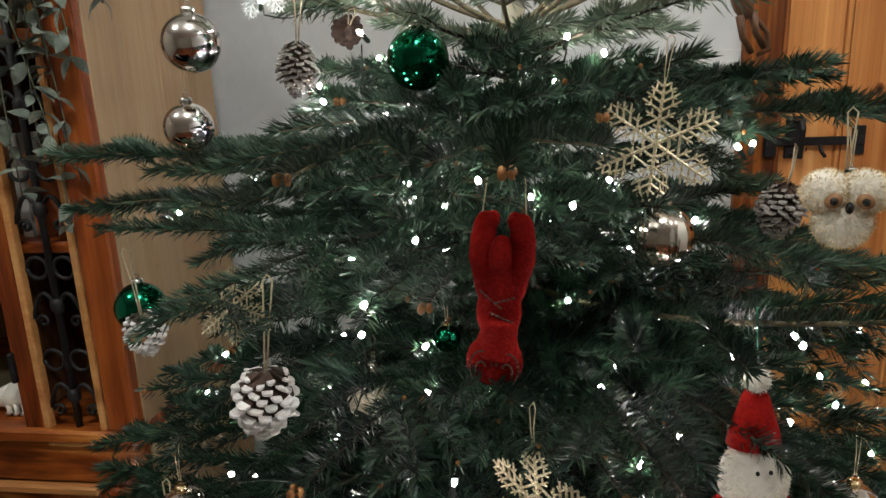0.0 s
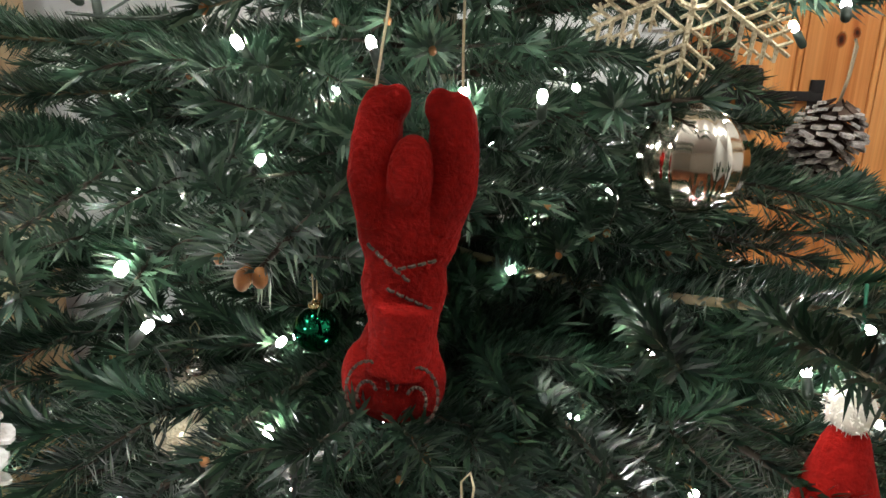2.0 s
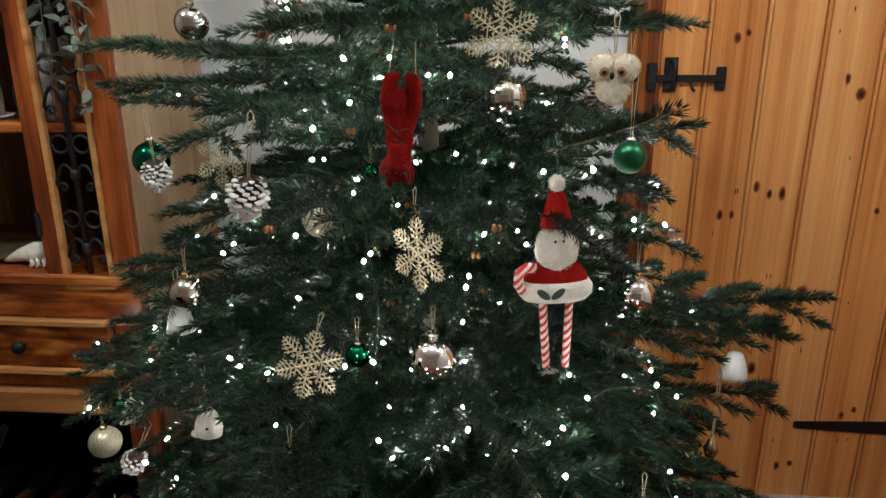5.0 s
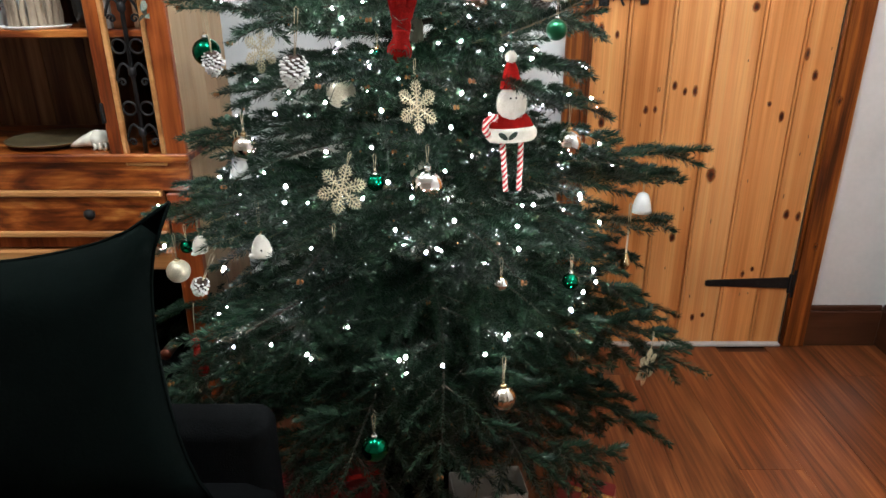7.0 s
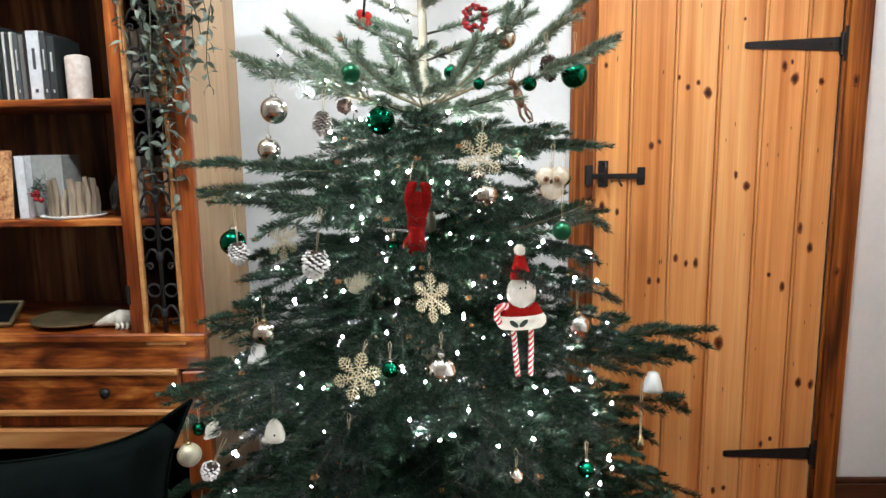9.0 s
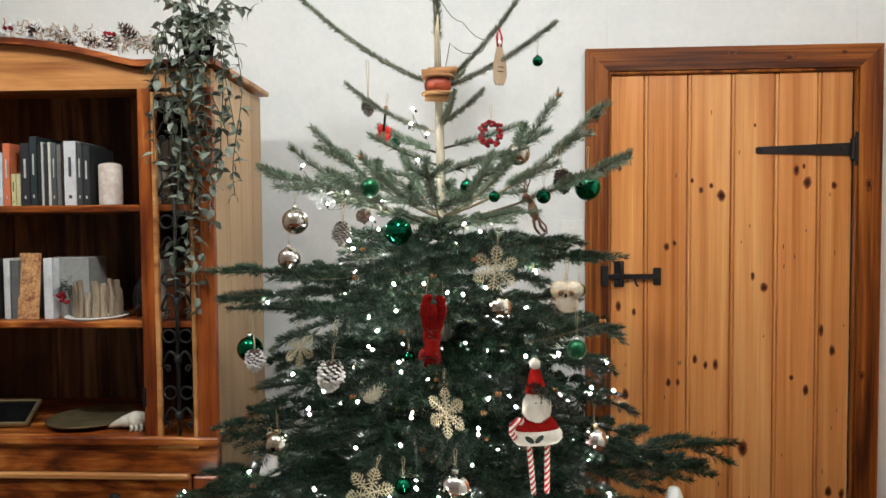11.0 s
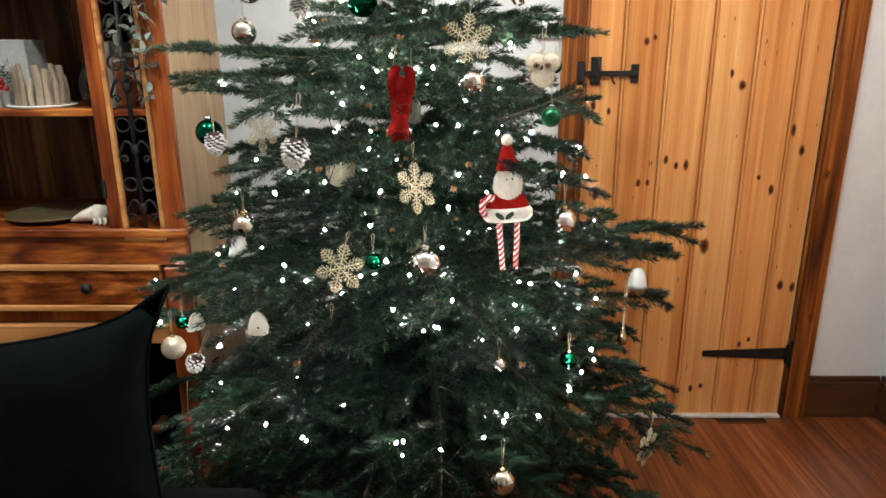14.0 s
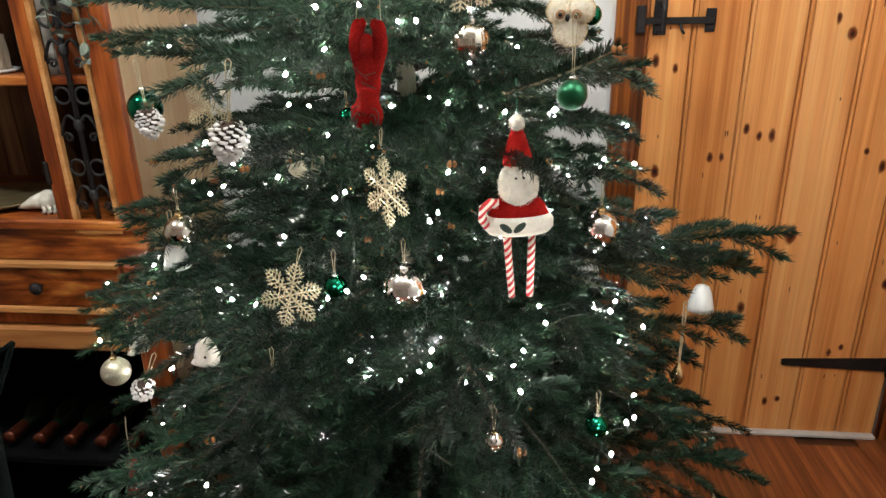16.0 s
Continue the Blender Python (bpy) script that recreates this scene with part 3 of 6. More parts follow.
# knots: x, z and radius, upper and lower half of the door
KNOTS_UP = [(1.068, 1.665, 6), (1.316, 1.621, 4), (1.346, 1.589, 7), (1.38, 1.603, 6), (1.414, 1.568, 10), (1.46, 1.759, 10), (1.526, 1.808, 4), (1.666, 1.652, 8), (1.691, 1.666, 4),
            (1.704, 1.611, 10), (1.793, 1.6, 8), (1.751, 1.578, 6), (1.229, 1.393, 8), (1.256, 1.407, 6), (1.462, 1.247, 12), (1.562, 1.251, 10), (1.523, 1.289, 6), (1.065, 1.187, 8), (1.118, 1.166, 6)]
KNOTS_LOW = [(1.328, 1.0, 7), (1.365, 0.98, 6), (1.399, 0.982, 8), (1.756, 1.101, 13), (1.794, 1.033, 8), (1.658, 0.937, 6), (1.706, 0.893, 8), (1.238, 0.919, 7), (1.27, 0.92, 6), (1.089, 0.877, 9),
             (1.494, 0.687, 13), (1.788, 0.538, 9), (1.832, 0.53, 8), (1.385, 0.449, 9), (1.667, 0.302, 6), (1.70, 0.322, 6), (1.54, 0.128, 7), (1.502, 0.117, 7)]
DY = NORTH - 0.004
door = plank_door("door_1", "closed varnished pine plank door with dark knots", D0, D1, (1.152, 1.299, 1.446, 1.593, 1.735), DH, DY,
                  [(x, z, r * 0.00135, r * 0.0016) for x, z, r in KNOTS_UP + KNOTS_LOW])
iron_strap(door, 1.529, 1.853, 1.722, DY)
iron_strap(door, 1.531, 1.853, 0.266, DY)
s = Build()
s.box((1.065, DY - 0.006, 1.300), (0.034, 0.006, 0.09), 0.002)
s.box((1.196, DY - 0.006, 1.291), (0.026, 0.006, 0.06), 0.002)
s.box((1.105, DY - 0.013, 1.291), (0.2, 0.006, 0.018), 0.002)
s.box((1.012, NORTH - 0.030, 1.296), (0.024, 0.012, 0.07), 0.002)
s.tube([(1.065, DY - 0.008, 1.335), (1.065, DY - 0.05, 1.335), (1.065, DY - 0.055, 1.32), (1.065, DY - 0.05, 1.262), (1.065, DY - 0.008, 1.262)], 0.006, 8)
s.tube([(1.118, DY - 0.012, 1.284), (1.12, DY - 0.02, 1.268), (1.128, DY - 0.02, 1.258)], 0.004, 6)
s.part("latch", IRON, door, "black iron thumb latch with bar and keep", fix=True)
Build().box(((D0 + D1) / 2, NORTH - 0.012, 0.006), (D1 - D0, 0.03, 0.012), 0.003).thing("threshold", THRESHOLD, "pale painted threshold strip under the door", "threshold", kind="structure")

# the side door, hung in the wall on the right of the corner
side = plank_door("door_2", "closed varnished pine plank door in the side wall", -E1, -E0, (-1.90, -1.77, -1.63, -1.49, -1.35), DH, 0.0)
side.location, side.rotation_euler = (EAST - 0.004, 0, 0), (0, 0, radians(-90))
s = Build()
s.prism([(-E1 + 0.012, 0.278), (-1.70, 0.289), (-1.694, 0.292), (-1.694, 0.308), (-1.70, 0.311), (-E1 + 0.012, 0.322)], -0.006, 0)
s.box((-E1 - 0.014, -0.012, 0.30), (0.028, 0.006, 0.115), 0.002)
s.tube([(-E1 + 0.006, -0.012, 0.264), (-E1 + 0.006, -0.012, 0.336)], 0.008, 10)
s.part("hinge", IRON, side, "black wrought iron strap hinge", fix=True)
t2 = mitred(-E1 - 0.012, -E0 + 0.012, DH + 0.012, 0.076, -0.02, 0.005)
t2.location, t2.rotation_euler = (EAST - 0.004, 0, 0), (0, 0, radians(-90))

# light switch by the door
sw = Build().box((0.905, NORTH - 0.005, 1.445), (0.086, 0.01, 0.086), 0.003).thing("light_switch", SWITCH, "white plastic light switch beside the door", "light switch")
Build().box((0.905, NORTH - 0.013, 1.445), (0.02, 0.007, 0.03), 0.002).part("rocker", SWITCH, sw)

# ---- the cabinet ----
CX, CY0, CY1 = -0.72, 1.56, 1.955       # middle, front and back
CR, CL = -0.11, -1.33                   # right and left flank
cab = empty("bookcase", (CX, 1.75, 0), "reddish rosewood bookcase with open shelves, drawers and iron grille doors", "bookcase")
cab_off = Vector((-CX, -1.75, 0))


def cpart(s, name, m, label="", parent=None, smooth=False, fix=False):
    s.v = [tuple(Vector(p) + cab_off) for p in s.v]
    return s.part(name, m, parent or cab, label, smooth, fix)


for x, nm in ((CR, 1), (CL, -1)):
    for k in range(4):
        y0 = CY0 + 0.02 + k * (CY1 - CY0 - 0.02) / 4
        y1 = CY0 + 0.02 + (k + 1) * (CY1 - CY0 - 0.02) / 4
        cpart(Build().box((x - nm * 0.0095, (y0 + y1) / 2, 0.945), (0.019, y1 - y0 - 0.0006, 1.87), 0.0006), "side_board", ROSE_PALE if nm > 0 else ROSE_RED)
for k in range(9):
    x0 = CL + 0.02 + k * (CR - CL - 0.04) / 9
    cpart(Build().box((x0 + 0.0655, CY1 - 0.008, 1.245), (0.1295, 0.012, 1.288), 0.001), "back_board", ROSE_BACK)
for x0, x1, m in ((CR - 0.052, CR, ROSE_RED), (CR - 0.197, CR - 0.160, ROSE_Z), (CL, CL + 0.052, ROSE_RED), (CL + 0.160, CL + 0.197, ROSE_Z)):
    cpart(Build().box(((x0 + x1) / 2, CY0 + 0.01, 1.376), (x1 - x0, 0.02, 0.93), 0.003), "stile", m)
cpart(Build().box((CX, CY0 + 0.014, 0.867), (CR - CL, 0.03, 0.085), 0.004), "rail", ROSE_X)
# frieze with the bowed crest
pts = [(CL, 1.835), (CR, 1.835), (CR, 1.885), (CR - 0.20, 1.885)]
crest = [(CR - 0.20 - i * (CR - CL - 0.40) / 24, 1.885 + 0.07 * math.sin(math.pi * i / 24) ** 0.85) for i in range(25)]
cpart(Build().prism(pts + crest[1:-1] + [(CL + 0.20, 1.885), (CL, 1.885)], CY0, CY0 + 0.022), "frieze", ROSE_PALE_X, fix=True)
crest = [(CR + 0.022, 1.888), (CR - 0.19, 1.888)] + crest[1:-1] + [(CL + 0.19, 1.888), (CL - 0.022, 1.888)]
s = Build()
s.prism(crest + [(x, z + 0.016) for x, z in reversed(crest)], CY0 - 0.022, CY0 + 0.03)
cpart(s, "cornice", ROSE_X, fix=True)
cpart(Build().box((CX, (CY0 + CY1) / 2 + 0.02, 1.896), (CR - CL + 0.044, CY1 - CY0 + 0.01, 0.016), 0.004), "top", ROSE_PALE_X)
for z in (1.536, 1.229):
    cpart(Build().box((CX, (CY0 + CY1) / 2, z - 0.0095), (CR - CL - 0.04, CY1 - CY0 - 0.03, 0.019), 0.003), "shelf", ROSE_X)
cpart(Build().box((CX, (CY0 + CY1) / 2 - 0.006, 0.915), (CR - CL + 0.012, CY1 - CY0 + 0.012, 0.022), 0.004), "shelf", ROSE_X)
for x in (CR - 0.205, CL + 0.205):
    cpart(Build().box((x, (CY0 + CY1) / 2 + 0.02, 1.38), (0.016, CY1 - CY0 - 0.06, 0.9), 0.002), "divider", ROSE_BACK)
# grille doors: frame and wrought iron scrolls
for x0, x1 in ((CR - 0.160, CR - 0.052), (CL + 0.052, CL + 0.160)):
    d = Build()
    w = 0.011
    d.box((x0 + w / 2, CY0 + 0.004, 1.36), (w, 0.016, 0.93), 0.002)
    d.box((x1 - w / 2, CY0 + 0.004, 1.36), (w, 0.016, 0.93), 0.002)
    d.box(((x0 + x1) / 2, CY0 + 0.004, 1.825 - w / 2), (x1 - x0 - 2 * w, 0.016, w), 0.002)
    d.box(((x0 + x1) / 2, CY0 + 0.004, 0.895 + w / 2), (x1 - x0 - 2 * w, 0.016, w), 0.002)
    gd = cpart(d, "grille_door", ROSE_PALE_X)
    g = Build()
    xm, hw, yy = (x0 + x1) / 2, (x1 - x0) / 2 - w, CY0 + 0.008
    g.tube([(xm, yy, 0.905), (xm, yy, 1.815)], 0.0055, 8)
    for k in range(6):
        z = 0.98 + k * 0.15
        g.tube([(xm, yy, z - 0.012), (xm, yy, z - 0.006), (xm, yy, z + 0.006), (xm, yy, z + 0.012)], [0.006, 0.010, 0.010, 0.006], 8)
        for sgn in (-1, 1):
            ring = [(xm + sgn * (hw * 0.52 + 0.017 * math.cos(a)), yy, z + 0.06 + 0.017 * math.sin(a)) for a in np.linspace(0, 2 * math.pi, 13)]
            g.tube(ring, 0.0032, 5)
            arc = [(xm + sgn * hw * (0.05 + 0.95 * u), yy, z + 0.03 * math.sin(3.1 * u) - 0.022 * u) for u in np.linspace(0, 1, 8)]
            g.tube(arc, 0.0036, 5)
            curl = [(xm + sgn * (hw * 0.65 + 0.011 * (1 - a / 9) * math.cos(a)), yy, z - 0.026 + 0.011 * (1 - a / 9) * math.sin(a)) for a in np.linspace(0, 7.5, 16)]
            g.tube(curl, 0.003, 5)
    cpart(g, "iron_scroll", IRON, "black wrought iron scrollwork", parent=gd, smooth=True)
    hb = Build()
    hb.box((x0 - 0.034 if x0 > CX else x1 + 0.034, CY0 - 0.003, 1.03), (0.008, 0.01, 0.05), 0.002)
    cpart(hb, "hinge", IRON, "small black hinge", parent=gd)
# drawers
for x0, x1 in ((CX + 0.004, CR - 0.075), (CL + 0.075, CX - 0.004)):
    d = Build()
    d.box(((x0 + x1) / 2, CY0 + 0.0, 0.767), (x1 - x0, 0.02, 0.128), 0.006)
    dr = cpart(d, "drawer", ROSE_X)
    for z in (0.823, 0.711):
        cpart(Build().box(((x0 + x1) / 2, CY0 - 0.006, z), (x1 - x0, 0.026, 0.016), 0.006), "moulding", ROSE_PALE_X, parent=dr)
    k = Build().lathe([(0.004, 0), (0.005, 0.012), (0.014, 0.018), (0.015, 0.024), (0.010, 0.03), (0.0, 0.032)], segs=14, m=Matrix.Rotation(radians(90), 3, "X"))
    k.v = [(p[0] + (x0 + x1) / 2 + (0.075 if x0 > CX else -0.075), p[1] + CY0 - 0.01, p[2] + 0.772) for p in k.v]
    cpart(k, "knob", IRON, "round black iron knob", parent=dr, smooth=True)
for x0, x1 in ((CR - 0.07, CR), (CL, CL + 0.07)):
    cpart(Build().box(((x0 + x1) / 2, CY0 + 0.012, 0.42), (x1 - x0, 0.03, 0.80), 0.004), "post", ROSE_RED)
cpart(Build().box((CX, CY0 + 0.016, 0.683), (CR - CL - 0.14, 0.022, 0.035), 0.003), "rail", ROSE_RED)
cpart(Build().box((CX, CY0 + 0.006, 0.634), (CR - CL - 0.14, 0.036, 0.058), 0.006), "apron", ROSE_PALE_X)
cpart(Build().box((CX, (CY0 + CY1) / 2, 0.60), (CR - CL - 0.04, CY1 - CY0 - 0.03, 0.012), 0.002), "bottom", ROSE_BACK)
# near-black shelf, bottom and back: the open bay's shade painted as colour
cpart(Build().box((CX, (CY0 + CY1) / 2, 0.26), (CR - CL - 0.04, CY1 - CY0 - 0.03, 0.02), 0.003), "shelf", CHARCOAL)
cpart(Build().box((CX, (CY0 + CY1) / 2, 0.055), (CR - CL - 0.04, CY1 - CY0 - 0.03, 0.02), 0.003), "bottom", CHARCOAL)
cpart(Build().box((CX, CY1 - 0.006, 0.33), (CR - CL - 0.04, 0.01, 0.55), 0.002), "bay_shade_panel", CHARCOAL)
# bottles lying in the bay under the drawers
bot = Build()
bot.lathe([(0.0, 0.0), (0.036, 0.003), (0.037, 0.19), (0.032, 0.215), (0.016, 0.24), (0.0145, 0.262)], segs=16, m=Matrix.Rotation(radians(90), 3, "X"))
bme = bot.mesh("glass", BOTTLE, True)
fo = Build()
fo.lathe([(0.0155, 0.25), (0.0155, 0.30), (0.0165, 0.302), (0.0165, 0.312), (0.0, 0.313)], segs=16, m=Matrix.Rotation(radians(90), 3, "X"))
fme = fo.mesh("capsule", FOIL, True)
for k in range(5):
    t = empty("wine_bottle", (-0.62 + k * 0.085, 1.91, 0.308), "dark wine bottle with copper foil lying on the shelf", "bottle", "bottles under the drawers")
    share("glass", bme, t)
    share("capsule", fme, t)

# ---- things on the shelves ----


def book(x0, w, h, d, z, colour, label, y=CY0 + 0.055, lean=0.0, band=None):
    t = empty("book", (x0 + w / 2, y, z), label, "book", "books on the shelves", rot=(0, lean, 0))
    m = cloth("cover_" + label.split()[0] + str(round(x0 * 1000)), colour)
    c = Build()
    c.box((0, 0.002, h / 2), (w, 0.004, h), 0.001)
    c.box((-w / 2 + 0.001, d / 2, h / 2), (0.002, d, h), 0.0005)
    c.box((w / 2 - 0.001, d / 2, h / 2), (0.002, d, h), 0.0005)
    c.part("cover", m, t)
    Build().box((0, d / 2 + 0.001, h / 2), (max(w - 0.005, 0.002), d - 0.008, h - 0.006), 0.0005).part("pages", PAGES, t)
    if band and w > 0.012:
        ink = cloth("ink_" + str(round(x0 * 1000)), band)
        for zz, hh in ((0.60, 0.30), (0.14, 0.05)):
            Build().box((0, -0.0006, h * zz), (w * 0.22, 0.0012, h * hh), 0.0002).part("title_bar", ink, t, "unreadable spine lettering")


S1, S2, S3 = 1.536, 1.229, 0.926
row = [(-0.755, 0.018, 0.15, (0.45, 0.5, 0.55)), (-0.735, 0.024, 0.145, (0.55, 0.62, 0.66)), (-0.710, 0.020, 0.17, (0.62, 0.16, 0.07)), (-0.688, 0.013, 0.088, (0.62, 0.58, 0.3)),
       (-0.674, 0.012, 0.088, (0.56, 0.52, 0.3)), (-0.661, 0.026, 0.17, (0.035, 0.035, 0.05)), (-0.634, 0.019, 0.188, (0.03, 0.055, 0.065)), (-0.613, 0.009, 0.165, (0.02, 0.02, 0.02)),
       (-0.603, 0.007, 0.172, (0.5, 0.5, 0.48)), (-0.595, 0.010, 0.17, (0.04, 0.04, 0.05)), (-0.584, 0.008, 0.172, (0.6, 0.58, 0.52)), (-0.575, 0.014, 0.17, (0.16, 0.17, 0.18)),
       (-0.560, 0.012, 0.165, (0.3, 0.3, 0.28)), (-0.547, 0.006, 0.17, (0.05, 0.02, 0.02)), (-0.540, 0.034, 0.174, (0.62, 0.62, 0.64)), (-0.505, 0.016, 0.17, (0.1, 0.1, 0.11)), (-0.488, 0.02, 0.16, (0.03, 0.04, 0.04))]
for x0, w, h, c in row:
    c = tuple(v if sum(c) > 1.2 or c[0] > 0.5 else v * 0.4 for v in c)
    book(x0, w, h, 0.12, S1, c, ("pale" if sum(c) > 1.2 else "orange" if c[0] > 0.5 else "dark") + " paperback book standing upright on the shelf", band=(0.05, 0.05, 0.06) if sum(c) > 1.2 else (0.5, 0.5, 0.48))
for x0, w, h, c in ((-0.285, 0.014, 0.18, (0.7, 0.68, 0.6)), (-0.268, 0.02, 0.17, (0.62, 0.58, 0.5)), (-0.246, 0.012, 0.175, (0.5, 0.45, 0.3))):
    book(x0, w, h, 0.13, S1, c, "pale book standing behind the iron grille", y=CY0 + 0.05)
for x0, w, h, c in ((-0.285, 0.018, 0.16, (0.68, 0.66, 0.62)), (-0.262, 0.02, 0.13, (0.6, 0.2, 0.08)), (-0.21, 0.012, 0.17, (0.6, 0.35, 0.2))):
    book(x0, w, h, 0.13, S2, c, ("orange" if c[1] < 0.4 else "pale") + " book standing behind the iron grille", y=CY0 + 0.05)
cd = empty("pillar_candle", (-0.428, CY0 + 0.085, S1), "white pillar candle with a faded printed pattern", "candle")
Build().lathe([(0.0, 0), (0.029, 0.001), (0.030, 0.004), (0.030, 0.108), (0.026, 0.113), (0.01, 0.117), (0, 0.117)], segs=28).part("wax", WAX, cd, smooth=True)
Build().tube([(0, 0, 0.115), (0.001, 0, 0.124), (0.002, 0, 0.130)], 0.001, 6).part("wick", BLACK, cd)
for x0, w, h, c, lab in ((-0.757, 0.022, 0.165, (0.03, 0.03, 0.03), "dark"), (-0.718, 0.022, 0.165, (0.66, 0.66, 0.66), "white"), (-0.700, 0.026, 0.16, (0.12, 0.12, 0.12), "grey"), (-0.606, 0.026, 0.165, (0.72, 0.73, 0.75), "white")):
    book(x0, w, h, 0.13, S2, c, lab + " spined book standing on the middle shelf")
Build().box((-0.545, CY0 + 0.13, S2 + 0.083), (0.095, 0.09, 0.166), 0.002).thing("grey_box", cloth("grey_card", (0.3, 0.3, 0.29)), "grey cardboard box standing on the middle shelf", "box")
pc = empty("picture_card", (-0.648, CY0 + 0.05, S2), "orange autumn picture card propped on the shelf", "card", rot=(radians(-6), 0, 0))
Build().box((0, 0, 0.09), (0.06, 0.003, 0.18), 0.001).part("card", PICTURE, pc)
# driftwood candle holder on a white dish
dish = Build().lathe([(0, 0), (0.075, 0.0), (0.082, 0.006), (0.080, 0.008), (0.072, 0.004), (0, 0.004)], segs=36).thing("round_dish", PORCELAIN, "round white dish under the driftwood candle holder", "dish", (-0.478, CY0 + 0.09, S2), True)
hol = empty("driftwood_holder", (-0.478, CY0 + 0.09, S2 + 0.004), "ring of upright driftwood sticks with red berries", "candle holder")
rnd = random.Random(5)
for k in range(17):
    a = 2 * math.pi * k / 17
    r, h = 0.052 + rnd.uniform(-0.006, 0.004), rnd.uniform(0.07, 0.11)
    x, y = r * math.cos(a), r * math.sin(a)
    q = rnd.uniform(0.007, 0.012)
    Build().tube([(x, y, 0), (x + rnd.uniform(-0.004, 0.004), y, h * 0.5), (x + rnd.uniform(-0.006, 0.006), y, h)], [q, q * 0.9, q * 0.8], 7).part("stick", LOG, hol, smooth=False)
bb = Build()
for k in range(5):
    bb.blob((-0.075 + rnd.uniform(-0.01, 0.012), -0.035 + rnd.uniform(-0.006, 0.006), 0.055 + rnd.uniform(-0.012, 0.012)), (0.007,) * 3, segs=10, rings=7)
bb.part("berries", BERRY, hol, "shiny red berries", smooth=True)
bb = Build()
for k in range(90):
    p = Vector((-0.075, -0.02, 0.075)) + Vector((rnd.gauss(0, 0.018), rnd.gauss(0, 0.01), rnd.gauss(0, 0.014)))
    q = p + Vector((rnd.uniform(-1, 1), rnd.uniform(-1, 1), rnd.uniform(-0.3, 1))).normalized() * 0.02
    bb.tube([p, q], [0.0009, 0.0003], 3, cap=False)
bb.part("fir_sprig", NEEDLE, hol, "dark green fir sprig")
Build().lathe([(0, 0), (0.026, 0), (0.034, 0.03), (0.036, 0.06), (0.028, 0.085), (0.018, 0.1), (0.021, 0.11)], segs=24).thing("dark_vase", BLACK, "small glossy black vase on the middle shelf", "vase", (-0.355, CY0 + 0.12, S2), True)
# bottom shelf: brass dish, photo frame, bird skull
Build().lathe([(0, 0.0), (0.07, 0.0), (0.115, 0.014), (0.118, 0.018), (0.112, 0.017), (0.068, 0.004), (0, 0.004)], segs=40).thing("oval_dish", BRASS, "shallow tarnished brass dish on the lower shelf", "dish", (-0.52, CY0 + 0.125, S3), True)
fr = empty("photo_frame", (-0.745, CY0 + 0.05, S3 + 0.010), "dark photo frame with pale edge lying tilted on the shelf", "photo frame", rot=(radians(-66), radians(3), radians(14)))
s = Build()
for c, q in (((0, 0, 0.005), (0.15, 0.012, 0.01)), ((0, 0, 0.105), (0.15, 0.012, 0.01)), ((-0.07, 0, 0.055), (0.01, 0.012, 0.09)), ((0.07, 0, 0.055), (0.01, 0.012, 0.09))):
    s.box(c, q, 0.002)
s.part("frame", BRASS, fr)
Build().box((0, 0.002, 0.055), (0.13, 0.004, 0.09), 0.001).part("print", CHARCOAL, fr)
sk = Build()
sk.blob((0, 0, 0.026), (0.03, 0.024, 0.025), rough=0.15)
sk.tube([(-0.012, 0, 0.028), (-0.04, 0, 0.022), (-0.066, 0, 0.013), (-0.082, 0, 0.008)], [0.021, 0.015, 0.008, 0.003], 12)
for k in range(3):
    sk.tube([(0.02 - k * 0.014, -0.018, 0.02), (0.026 - k * 0.014, -0.024, 0.008), (0.018 - k * 0.014, -0.02, 0.003)], 0.0045, 6)
sk.thing("animal_skull", BONE, "small white animal skull lying on the lower shelf", "skull ornament", (-0.355, CY0 + 0.055, S3), True)

# ---- frosted garland along the cabinet's crest ----


